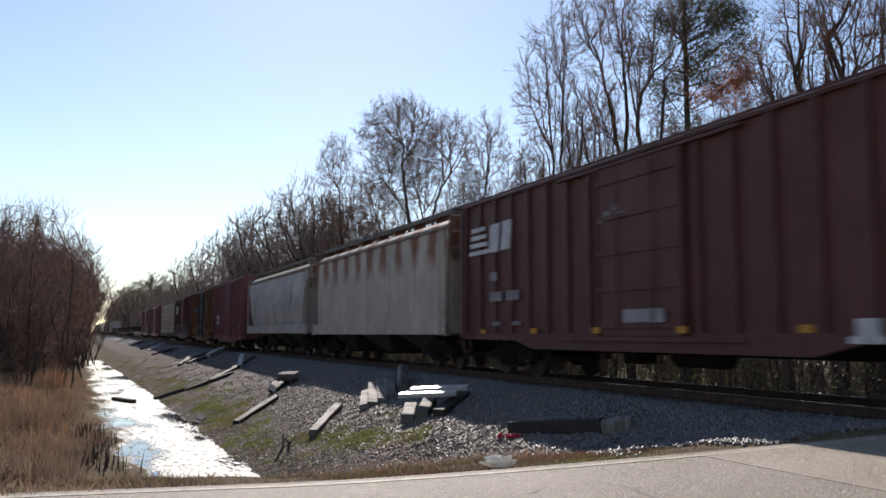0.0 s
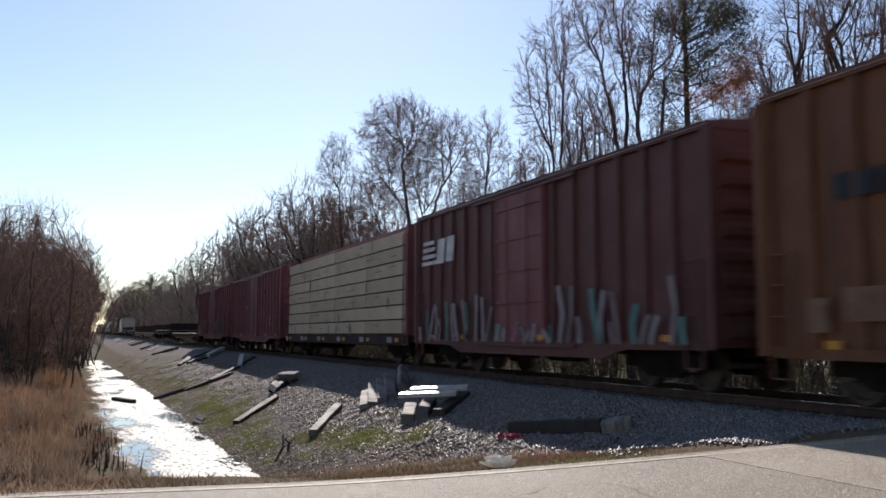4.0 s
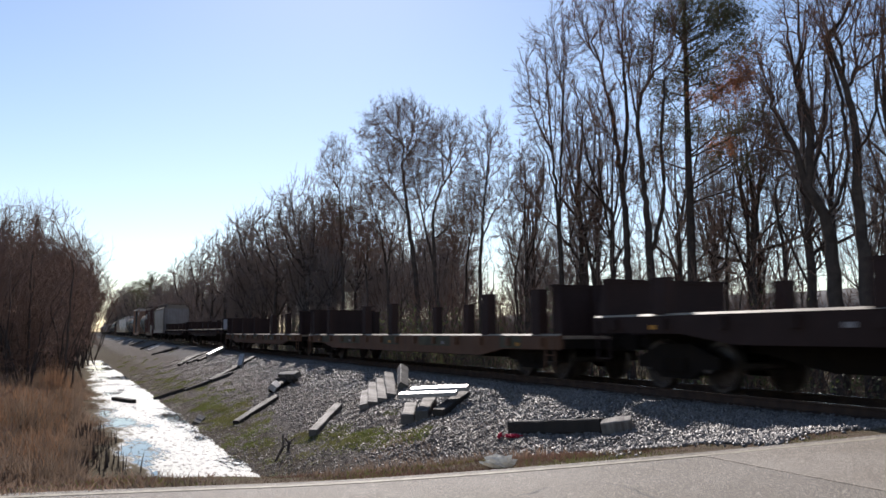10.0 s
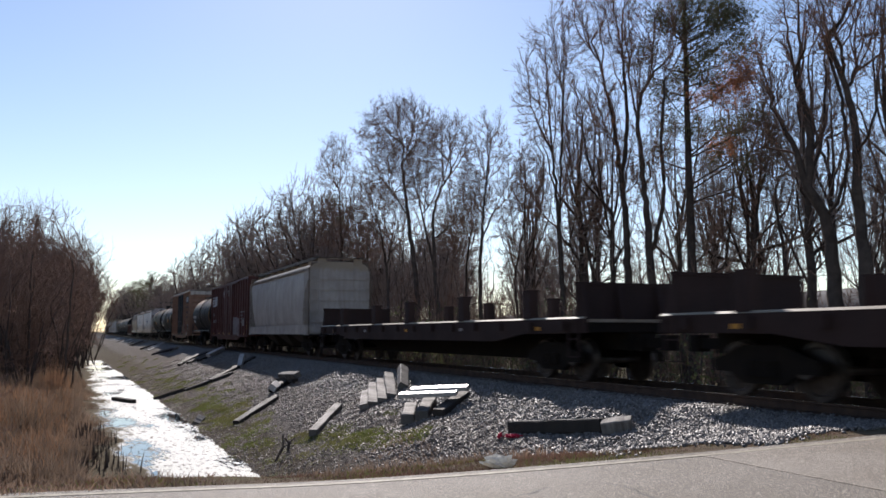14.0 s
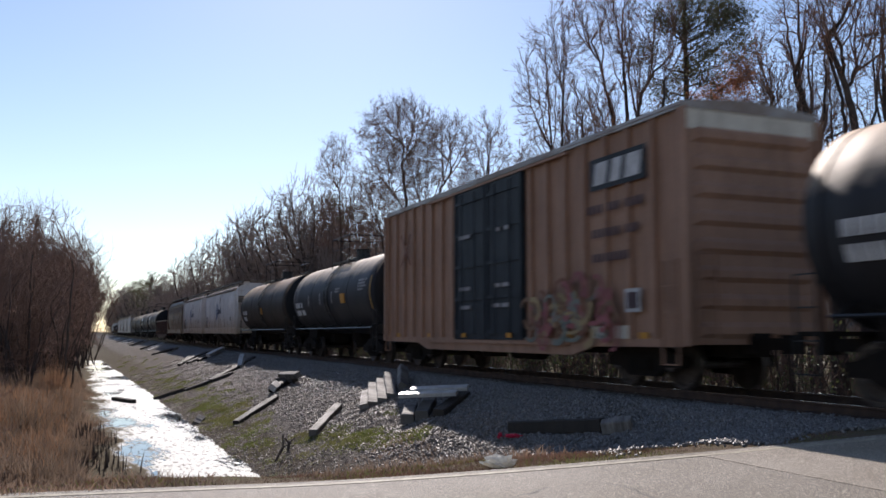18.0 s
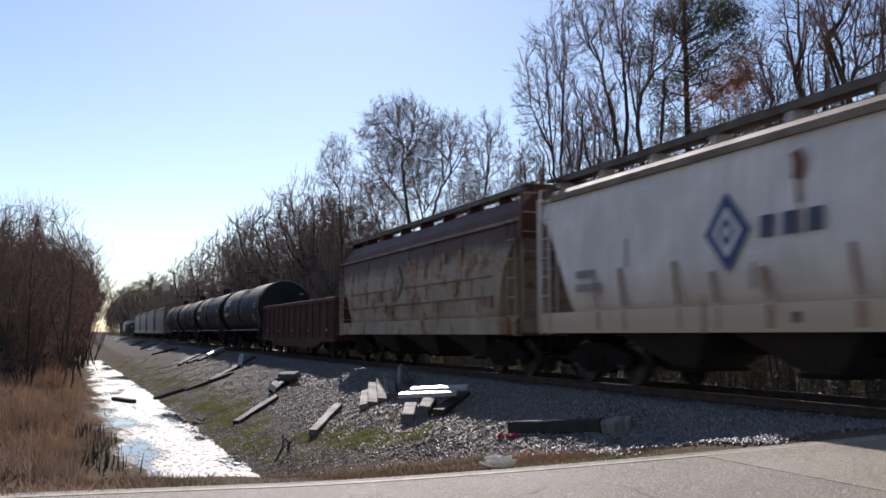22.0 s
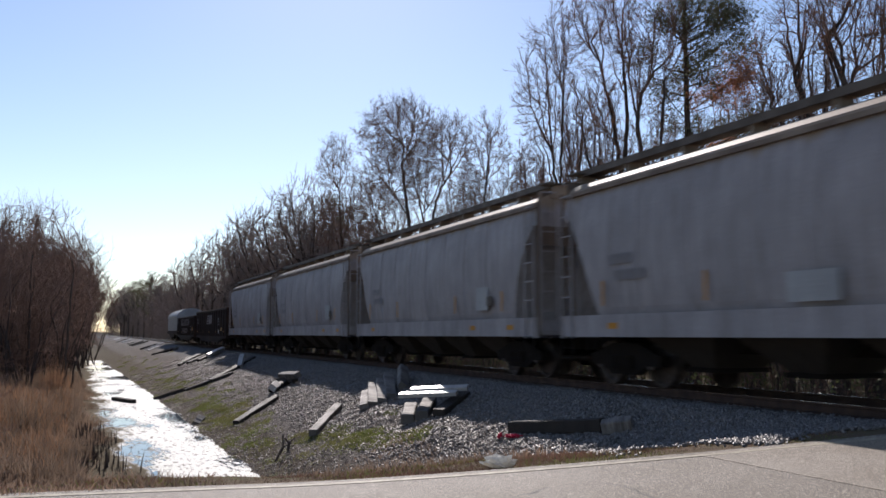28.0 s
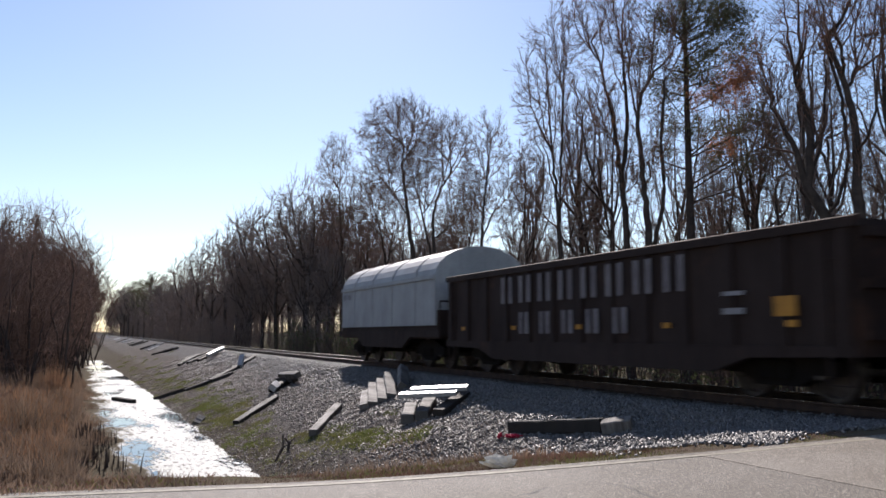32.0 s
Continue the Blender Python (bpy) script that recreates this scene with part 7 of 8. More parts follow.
FIRST_ROW = [   # aside, along, trunk radius, limbs, crown lobes
    (20, 34.2, 0.17, [[(0.0, -0.3), (-0.2, 6.01), (-0.37, 9.07), (-0.66, 12.44), (-0.8, 16.13)], [(-0.26, 7.28), (-0.18, 9.84), (-0.0, 13.75), (-0.05, 17.46)]], [(-1.08, 13.22, 1.24, 3.52), (-0.08, 15.33, 0.67, 3.52), (-1.38, 9.07, 1.03, 2.17), (0.02, 9.84, 0.65, 2.17)]),
    (23, 35.6, 0.13, [[(0.0, -0.3), (-0.61, 5.43), (-1.11, 8.12), (-1.56, 10.3), (-1.71, 13.06)], [(-0.61, 5.43), (-0.25, 8.12), (-0.31, 10.85)]], [(-1.46, 11.95, 0.99, 3.17), (-0.69, 8.94, 1.1, 2.3)]),
    (21, 30.7, 0.24, [[(0.0, -0.3), (-0.08, 6.46), (-0.26, 9.31), (-0.57, 11.71), (-1.12, 14.15), (-1.93, 16.13)], [(-0.26, 9.31), (-0.02, 11.71), (-0.28, 14.4), (-0.6, 16.62)]], [(-1.46, 15.38, 1.32, 2.39), (-0.26, 15.14, 0.96, 3.27), (-0.93, 11.47, 0.96, 2.01), (0.21, 9.07, 0.96, 1.51)]),
    (20, 27.4, 0.25, [[(0.0, -0.3), (-0.31, 5.43), (-0.47, 8.0), (-0.67, 10.39), (-0.57, 13.04)], [(-0.27, 5.43), (0.27, 7.57), (0.18, 10.18), (0.51, 13.04), (1.0, 15.05)]], [(-0.35, 13.04, 1.04, 3.19), (0.75, 13.71, 0.87, 2.5), (-0.22, 9.3, 0.98, 1.82)]),
    (26, 30.7, 0.12, [[(0.0, -0.3), (-0.01, 5.93), (0.45, 8.91), (0.31, 12.2)], [(0.0, 6.42), (-0.49, 8.91), (-0.52, 11.44)]], [(0.15, 11.18, 1.14, 2.65), (-0.33, 7.66, 1.01, 1.59)]),
    (25, 27.9, 0.13, [[(0.0, -0.3), (-0.03, 5.66), (0.39, 9.11), (0.67, 12.63)], [(0.06, 6.34), (-0.25, 8.41), (-0.38, 10.27)]], [(0.48, 11.68, 0.98, 2.93), (-0.1, 8.18, 0.93, 1.71)]),
    (24, 25.0, 0.14, [[(0.0, -0.3), (-0.1, 5.16), (-0.39, 7.47), (-0.18, 9.8)], [(-0.05, 5.37), (0.6, 7.26), (0.84, 8.95)]], [(-0.06, 9.16, 1.02, 2.01), (0.71, 7.47, 0.85, 1.56)]),
    (20, 19.0, 0.33, [[(0.0, -0.3), (-0.07, 4.23), (-0.19, 5.94), (-0.74, 6.68), (-1.05, 8.0), (-1.6, 9.01), (-2.11, 9.68)], [(-0.17, 5.94), (0.26, 7.17), (0.1, 9.18), (-0.41, 10.87), (-0.86, 12.06)], [(-0.74, 6.68), (-0.52, 8.17), (-0.86, 9.85)]], [(-1.68, 10.02, 0.91, 1.48), (-0.72, 11.38, 0.99, 1.91), (-0.25, 8.84, 0.75, 1.39), (-1.99, 8.25, 0.66, 0.96)]),
    (20, 17.9, 0.28, [[(0.0, -0.3), (-0.12, 4.93), (-0.21, 6.98), (-0.18, 8.57), (-0.52, 9.87), (-1.02, 11.17), (-1.2, 12.49)], [(-0.19, 7.61), (0.13, 8.57), (0.3, 10.52), (0.56, 12.49)]], [(-0.77, 11.33, 1.03, 1.83), (0.33, 11.17, 0.95, 2.5), (-0.23, 12.82, 1.27, 1.33), (-0.15, 7.61, 0.64, 1.17)]),
    (21, 17.7, 0.24, [[(0.0, -0.3), (-0.08, 5.43), (-0.17, 7.83), (-0.24, 10.27), (-0.07, 12.26)], [(-0.08, 5.43), (0.41, 7.35), (0.67, 9.45)]], [(0.03, 10.93, 0.96, 2.53), (0.47, 8.64, 0.8, 1.85), (-0.42, 6.71, 0.56, 1.18)]),
    (21, 54.5, 0.25, [[(0.0, -0.3), (-0.5, 6.65), (-1.0, 10.42), (-1.39, 13.86), (-1.28, 15.4), (-1.86, 16.76)], [(-1.39, 13.86), (-0.33, 15.4), (0.42, 16.76)], [(-1.0, 10.42), (-2.21, 12.33), (-3.36, 13.48)]], [(-1.55, 16.1, 3.0, 2.66), (-2.03, 12.71, 2.31, 2.22)]),
    (22, 53.3, 0.22, [[(0.0, -0.3), (-0.55, 6.6), (-0.74, 10.33), (0.19, 13.34), (0.56, 15.25)], [(-0.55, 6.6), (-1.49, 10.7), (-1.68, 13.34)]], [(0.45, 14.56, 1.82, 2.63), (-1.12, 12.4, 1.71, 2.59), (1.01, 10.7, 1.52, 2.19)]),
    (21, 45.3, 0.18, [[(0.0, -0.3), (-0.05, 6.99), (0.13, 9.26), (0.36, 11.87), (0.63, 13.84)], [(-0.04, 7.64), (0.93, 9.91), (1.75, 11.54)]], [(0.47, 12.85, 1.51, 2.55), (1.58, 10.72, 0.99, 2.24), (-0.1, 10.23, 1.38, 2.07)]),
    (23, 44.1, 0.13, [[(0.0, -0.3), (-0.45, 6.01), (0.21, 8.57), (0.55, 10.83)], [(-0.45, 6.01), (-0.97, 8.57)]], [(0.48, 10.18, 1.11, 2.57), (-0.59, 8.25, 1.11, 1.88)]),
    (23, 66.9, 0.2, [[(0.0, -0.3), (-0.26, 7.54), (-0.87, 11.19), (-1.89, 13.95)], [(-0.26, 7.99), (0.4, 11.65)]], [(-1.43, 12.57, 1.77, 2.93), (0.18, 11.19, 1.58, 2.68)]),
    (22, 76.0, 0.2, [[(0.0, -0.3), (-0.43, 9.64), (-0.75, 15.27), (-1.4, 18.37)], [(-0.44, 10.15), (0.54, 14.24)]], [(-1.03, 17.33, 1.76, 3.15), (0.53, 14.75, 1.56, 2.72), (-1.22, 12.19, 1.76, 2.72)]),
    (24, 54.5, 0.13, [[(0.0, -0.3), (0.16, 7.11), (0.56, 10.19), (0.41, 12.52)], [(0.16, 7.11), (-0.6, 9.81)]], [(0.41, 11.35, 1.33, 2.47), (-0.64, 9.03, 1.18, 1.85)]),
    (24, 75.2, 0.14, [[(0.0, -0.3), (-0.29, 7.12), (-0.83, 11.17)], [(-0.29, 7.12), (0.39, 10.66)]], [(-0.57, 10.66, 1.87, 2.72)]),
]
LEAFY = {2: 0.12, 3: 0.10, 7: 0.10, 8: 0.12, 9: 0.12, 0: 0.02}
for i, (x, y, r0, limbs, crowns) in enumerate(FIRST_ROW):
    stand_tree(x, y, r0, limbs, crowns, LEAFY.get(i, 0), 200 + i, 0.62 if y > 50 else 0.5)


def grown_kind(seed, height, width, base=0.35, stems=2, twig=0.8, per=1.5, sub=2, kill=0.8, tip_r=0.012, density=3.5, trunk=0.0145):
    """A forest tree of a given height and crown width, to be planted many times."""
    g = np.random.default_rng(seed)
    limbs = [[(0, 0, -0.3), (g.normal(0, 0.15), g.normal(0, 0.15), height * base), (g.normal(0, 0.4), g.normal(0, 0.4), height * 0.72)]]
    for k in range(stems):
        a = g.uniform(0, 6.283)
        f = base * g.uniform(0.6, 1.1)
        limbs.append([(0, 0, height * f), (math.cos(a) * width * 0.22, math.sin(a) * width * 0.22, height * (f + 0.2)), (math.cos(a) * width * 0.33, math.sin(a) * width * 0.33, height * (f + 0.38))])
    lobes = [((g.normal(0, 0.08) * width, g.normal(0, 0.08) * width, height * 0.70), (width * 0.5, width * 0.5, height * 0.30)),
             ((g.normal(0, 0.2) * width, g.normal(0, 0.2) * width, height * 0.5), (width * 0.42, width * 0.42, height * 0.2))]
    node, par = branch_out(g, limbs, lobes, 0.42, 3.2, kill, density)
    t, c, tips, ways = clothe(g, node, par, height * trunk, tip_r, twig, per, sub)
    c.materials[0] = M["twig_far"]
    return height, t, c, None


TREES = [grown_kind(71, 16, 5.0, 0.45, 1, 0.6, 1.4, 2, 0.6, 0.014, 5.0), grown_kind(72, 15, 4.2, 0.4, 2, 0.6, 1.4, 2, 0.6, 0.014, 5.0), grown_kind(73, 12, 4.5, 0.3, 2, 0.6, 1.4, 2, 0.6, 0.014, 5.0), grown_kind(74, 16, 3.4, 0.5, 1, 0.6, 1.4, 2, 0.6, 0.014, 5.0)]
FAR_TREES = [grown_kind(81 + i, 17, w, b, s, 1.2, 1.6, 2, 0.8, 0.028, 2.2) for i, (w, b, s) in enumerate(((7.5, 0.3, 2), (6.5, 0.38, 1), (8.5, 0.28, 3), (6.0, 0.35, 2)))]


def pine_meshes(seed, height, clumps=17, low=0.55, wide=0.14):
    r_ = random.Random(seed)
    wood, twigs = Twigs(), Twigs()
    pts = [Vector((0.15 * math.sin(k * 0.7), 0.12 * math.cos(k * 0.9), -0.3 + (height + 0.3) * k / 10)) for k in range(11)]
    wood.tube(pts, [height * 0.015 * (1 - 0.085 * k) for k in range(11)], 8)
    P, D = [], []
    for i in range(clumps):
        f = low + (1.0 - low) * (i + r_.random()) / clumps
        p = pts[min(int(f * 10), 9)].lerp(pts[min(int(f * 10) + 1, 10)], f * 10 % 1)
        a = r_.random() * 6.283
        ln = height * wide * r_.uniform(0.5, 1.2) * (1.25 - 0.7 * (f - low) / (1 - low))
        rise_ = r_.uniform(0.1, 0.6)
        mid = p + Vector((math.cos(a), math.sin(a), rise_ * 0.3)) * ln * 0.5
        e = p + Vector((math.cos(a + 0.3), math.sin(a + 0.3), rise_)) * ln
        wood.tube([p, mid, e], [0.07, 0.05, 0.02], 4)
        for j in range(8):
            o = mid.lerp(e, r_.uniform(0.3, 1.0))
            q = o + Vector((r_.gauss(0, 0.4), r_.gauss(0, 0.4), r_.gauss(0.15, 0.28)))
            twigs.tube([o, q], [0.02, 0.008], 3)
            for _ in range(24):
                P.append(q + Vector((r_.gauss(0, 0.2), r_.gauss(0, 0.2), r_.gauss(0, 0.13))))
                D.append(Vector((r_.gauss(0, 1), r_.gauss(0, 1), r_.gauss(0.4, 1))).normalized())
    n = raw_mesh("needles", *blades(P, D, 0.24, r_, 1, 0.12))
    n.materials.append(M["needle"])
    t, c = wood.mesh("trunk"), twigs.mesh("crown")
    t.materials.append(M["bark"])
    c.materials.append(M["twig"])
    return height, t, c, n


PINES = [pine_meshes(31, 18), pine_meshes(32, 16, 22, 0.4, 0.17)]


def big_pine(x, y):
    """The pine that leans out over the first row, with a dead orange bough."""
    r_ = random.Random(8)
    z = float(ground_z(np.array(x), np.array(y))) - 0.05
    ob = thing("tree", "tall pine with sparse dark tufts and a dead orange bough", "tree", "trees beside the line", at=pose(x, y, z, 0, 0, -TURN))
    wood, twigs = Twigs(), Twigs()
    wood.tube([(0.02 * math.sin(k), 0.1 * math.cos(k * 0.8), -0.3 + 1.85 * k) for k in range(10)], [0.24 - 0.021 * k for k in range(10)], 9)
    tufts_ = dict(needles=[(0.5, 14.9), (1.1, 14.5), (1.7, 14.6), (2.1, 13.9), (2.6, 13.5), (1.4, 13.4), (0.8, 13.0), (2.0, 12.9), (0.4, 11.7), (-0.2, 12.2), (-0.8, 12.1), (-0.4, 10.4), (-1.0, 9.2), (0.4, 9.7), (2.1, 10.1), (1.7, 8.6),
                           (3.6, 9.5), (2.8, 10.3), (-0.4, 13.7), (0.1, 14.2), (-0.7, 14.6), (0.2, 15.6), (0.9, 15.6), (3.3, 8.7), (-0.2, 15.0), (-1.2, 13.2), (-0.9, 11.2)],
                  dead_needles=[(1.35, 11.7), (1.7, 12.0), (2.0, 12.3), (1.95, 11.8), (1.55, 11.5), (0.9, 11.3), (1.6, 9.2)])
    tufts_["needles"] += [(r_.gauss(1.3, 0.75), r_.gauss(14.3, 0.7)) for _ in range(7)] + [(r_.gauss(0.0, 0.6), r_.gauss(12.5, 1.6)) for _ in range(3)]
    for name, mat_ in (("needles", "needle"), ("dead_needles", "leaf_dry")):
        P, D = [], []
        for a, h_ in tufts_[name]:
            h_ += 0.6
            dep = r_.gauss(0, 0.7)
            root = Vector((0, 0, max(4.0, h_ - 0.5 - 0.35 * abs(a))))
            q = Vector((a, dep, h_))
            mid = root.lerp(q, 0.55) + Vector((0, 0, -0.18))
            thin = 1.0 if name == "needles" else 0.45
            mid += Vector((r_.gauss(0, 0.12), 0, r_.gauss(0, 0.12)))
            wood.tube([root, mid, q], [0.035 * thin, 0.025 * thin, 0.012 * thin], 4)
            for _ in range(14):
                e = q + Vector((r_.gauss(0, 0.4), r_.gauss(0, 0.4), r_.gauss(0.05, 0.27)))
                twigs.tube([mid.lerp(q, r_.uniform(0.4, 1.0)), e], [0.012, 0.006], 3)
                for _ in range(34):
                    P.append(e + Vector((r_.gauss(0, 0.12), r_.gauss(0, 0.12), r_.gauss(0, 0.09))))
                    D.append(Vector((r_.gauss(0, 1), r_.gauss(0, 1), r_.gauss(0.4, 1))).normalized())
        part(name, raw_mesh(name, *blades(P, D, 0.18, r_, 1, 0.13)), M[mat_], ob, "dead orange-brown needles" if mat_ == "leaf_dry" else "")
    part("trunk", wood.mesh("trunk"), M["bark"], ob)
    part("crown", twigs.mesh("crown"), M["twig"], ob)


big_pine(22, behind(1222, 22))
# the row farther along: sight line, distance aside, height, kind
ROW = [(560, 24, 17.0, 1), (538, 22, 18.2, 0), (512, 25, 17.5, 3), (488, 23, 18.6, 2), (462, 25, 18.5, 1), (440, 22, 19.2, 0), (415, 24, 18.8, 3), (398, 22, 19.6, 1), (375, 23, 18.5, 2), (352, 22, 19.5, 3), (333, 24, 18.5, 0), (315, 21, 18.5, 1), (296, 23, 18, 2),
       (280, 21, 18, 0), (266, 22, 18, 3), (254, 21, 17.5, 1), (243, 20, 16.5, 2), (234, 20, 16, 0)]
for px_x, x, hgt, k in ROW:
    plant(FAR_TREES[k], x, behind(px_x, x), hgt * 1.06, rt.uniform(0, 360), BARE, rt.uniform(-2, 2))
for px_x, x, hgt, k in ((586, 26, 17.6, 1), (600, 28, 17.0, 0), (228, 24, 18, 1), (212, 24, 19, 1), (205, 23, 18, 0), (196, 22, 19, 1)):
    plant(PINES[k], x, behind(px_x, x), hgt, rt.uniform(0, 360), PINE)
# the wood behind the first row
for i in range(150):
    y = 84 + 390 * (i / 150) ** 1.4 + rt.uniform(-3, 3)
    x = rt.uniform(26, 58) if i % 3 else rt.uniform(21, 30)
    plant(FAR_TREES[rt.randrange(4)], x, y, rt.uniform(12, 17), rt.uniform(0, 360), BARE, rt.uniform(-3, 3))
# slighter trees behind the tall ones, with gaps between them
for i in range(20):
    plant(TREES[rt.randrange(4)], rt.uniform(22, 33), 15 + 32 * i / 20 + rt.uniform(-1, 1), rt.uniform(13.5, 17), rt.uniform(0, 360), BARE, rt.uniform(-3, 3), wide=0.9)
for i in range(64):
    plant(TREES[rt.randrange(4)], rt.uniform(23, 44), 12 + 62 * i / 64 + rt.uniform(-2, 2), rt.uniform(8, 14) - 2.0 * (i > 34), rt.uniform(0, 360), BARE, rt.uniform(-5, 5), wide=0.85)


# ---- thickets, shrubs, weeds ----
def thicket_mesh(seed, height, stems, twig=0.5, per=1.3, sub=2, tip_r=0.007, kill=0.5):
    """A leafless thicket: stems fanned from the ground under a rounded crown."""
    g = np.random.default_rng(seed)
    limbs = []
    for i in range(stems):
        a, s = g.uniform(0, 6.283), g.uniform(0.1, 0.42)
        foot = g.uniform(0.0, 0.25) * height
        p = np.array([math.cos(a) * foot, math.sin(a) * foot, -0.1])
        q = np.array([math.cos(a) * height * s, math.sin(a) * height * s, height * g.uniform(0.45, 0.7)])
        limbs.append([p, (p + q) / 2 + np.array([0, 0, 0.3]), q])
    lobes = [((0, 0, height * 0.56), (height * 0.42, height * 0.42, height * 0.44)), ((0, 0, height * 0.25), (height * 0.36, height * 0.36, height * 0.25))]
    node, par = branch_out(g, limbs, lobes, 0.34, 2.2, kill, 1.0 / kill ** 3 * 0.6, 0.22, 0.1, 0)
    a, b, tips, ways = clothe(g, node, par, 0.05, tip_r, twig, per, sub, 0.022)
    return height, a, b, list(zip(tips[::5], ways[::5]))


THICKETS = [thicket_mesh(51 + i, 6.0, 10, 0.6, 1.6, 2, 0.0075) for i in range(3)]
LOW_THICKETS = [thicket_mesh(55 + i, 6.0, 9, 0.7, 0.8, 2, 0.011, 0.75) for i in range(3)]


def bush(kind, x, y, height, turn, label, leafy=None, name="shrub"):
    hgt, a, b, tips = kind
    s = 1.3 * height / hgt
    z = float(ground_z(np.array(x), np.array(y))) - 0.05
    ob = thing(name, label, name, "undergrowth beside the line", at=pose(x, y, z, 0, 0, turn) @ Matrix.Diagonal((s, s, s, 1)))
    part("stem_base", a, None, ob)
    part("crown", b, None, ob)
    if leafy:
        part("foliage", leafy, None, ob)
    return ob


FAR_THICKETS = [thicket_mesh(61 + i, 6.0, 7, 0.8, 2.0, 2, 0.016, 0.62) for i in range(3)]


def brush(name, rows, label):
    """A stretch of undergrowth too far off to tell its bushes apart, in one mesh."""
    co, fa, base = [], [], 0
    for k, x, y, height, turn in rows:
        hgt, a, b, tips = FAR_THICKETS[k % 3]
        m = pose(x, y, float(ground_z(np.array(x), np.array(y))) - 0.05, 0, 0, turn) @ Matrix.Diagonal((1.3 * height / hgt, 1.3 * height / hgt, 1.3 * height / hgt, 1))
        rot, shift = np.array(m.to_3x3()), np.array(m.translation)
        for me in (a, b):
            v = np.empty(len(me.vertices) * 3)
            me.vertices.foreach_get("co", v)
            f = np.empty(len(me.loops), dtype=np.int64)
            me.loops.foreach_get("vertex_index", f)
            co.append(v.reshape(-1, 3) @ rot.T + shift)
            fa.append(f.reshape(-1, 4) + base)
            base += len(me.vertices)
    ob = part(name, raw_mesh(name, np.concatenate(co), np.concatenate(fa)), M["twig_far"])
    return tagged(ob, label, "undergrowth", kind="stuff")


LEAVES = []
for i, k in enumerate(LOW_THICKETS):
    r_ = random.Random(i)
    lm = raw_mesh("leaves", *blades([p for p, d in k[3]], [d for p, d in k[3]], 0.22, r_, 3, 0.35))
    lm.materials.append(M["shrub"])
    LEAVES.append(lm)
# left bank
for i in range(76):
    y = 24 + 110 * (i / 76) ** 1.4 + rt.uniform(-1, 1)
    x = rt.uniform(-9.5, -3.8) + min(5.0, max(0, (y - 35) * 0.052))
    bush(THICKETS[i % 3], x, y, min(8.6, 3.4 + (y - 24) * 0.105) * rt.uniform(0.75, 1.15), rt.uniform(0, 360), "leafless tangled grey-brown thicket on the ditch bank")
for i in range(34):
    y = 46 + 80 * i / 34 + rt.uniform(-2, 2)
    bush(THICKETS[i % 3], 0.02 * y - 2.3 - rt.uniform(0, 3.5), y, rt.uniform(5.2, 7.4) + 0.04 * (y - 46), rt.uniform(0, 360), "leafless tangled grey-brown thicket on the ditch bank")
for px_y, x, hgt in ((60, -4.5, 9.5), (70, -3, 10), (52, -6.5, 8.5), (85, -2, 11), (100, -1.5, 12), (66, -6, 11), (120, -0.5, 12.5), (140, 0.5, 13), (165, 1.0, 13)):
    plant(FAR_TREES[rt.randrange(4)], x, px_y, hgt * 0.9, rt.uniform(0, 360), BARE)
for i in range(40):
    bush(LOW_THICKETS[i % 3], rt.uniform(-10, -1.6), rt.uniform(16, 36), rt.uniform(0.9, 2.4), rt.uniform(0, 360), "low leafless brambles on the ditch bank")
# bare undergrowth in the wood, and a low hedge of brush at its back
brush("undergrowth", [(i, rt.uniform(18.5, 34), 66 + 250 * (i / 90) ** 1.4 + rt.uniform(-2, 2), rt.uniform(2.2, 5.0), rt.uniform(0, 360)) for i in range(90)], "leafless grey-brown undergrowth among the trees")
brush("brush", [(i, rt.uniform(27, 46), 18 + 80 * i / 80 + rt.uniform(-2, 2), rt.uniform(2.2, 4.0), rt.uniform(0, 360)) for i in range(80)], "low leafless brown brush at the back of the wood")
# the far end of the clearing
brush("undergrowth", [(i, rt.uniform(16, 44), 170 + 330 * i / 50 + rt.uniform(-3, 3), rt.uniform(6, 10), rt.uniform(0, 360)) for i in range(50)], "leafless undergrowth at the far end of the clearing")
for i in range(16):
    plant(PINES[i % 2], rt.uniform(17, 40), 260 + 16 * i + rt.uniform(-6, 6), rt.uniform(15, 20), rt.uniform(0, 360), PINE)
for i in range(30):
    y = 300 + 420 * (i / 30) ** 1.2
    plant(PINES[1] if i % 3 else FAR_TREES[i % 4], 15.0 + 0.012 * (y - 300) + rt.uniform(-0.6, 4.5), y, rt.uniform(16.5, 20.5), rt.uniform(0, 360), PINE if i % 3 else BARE)
# bare saplings under the tall trees
for i in range(50):
    bush(LOW_THICKETS[i % 3], rt.uniform(20, 30), 15 + 60 * i / 50 + rt.uniform(-1.5, 1.5), rt.uniform(3.0, 6.0), rt.uniform(0, 360), "leafless saplings under the tall trees")
# evergreen shrubs and saplings beyond the track
for i in range(95):
    y = 14 + 80 * (i / 95) ** 1.3 + rt.uniform(-1, 1)
    x = rt.uniform(16.8, 20.5) if i % 2 else rt.uniform(20, 27)
    bush(LOW_THICKETS[i % 3], x, y, rt.uniform(1.6, 3.3), rt.uniform(0, 360), "evergreen shrub with small leaves behind the track", LEAVES[i % 3] if i % 4 else None)


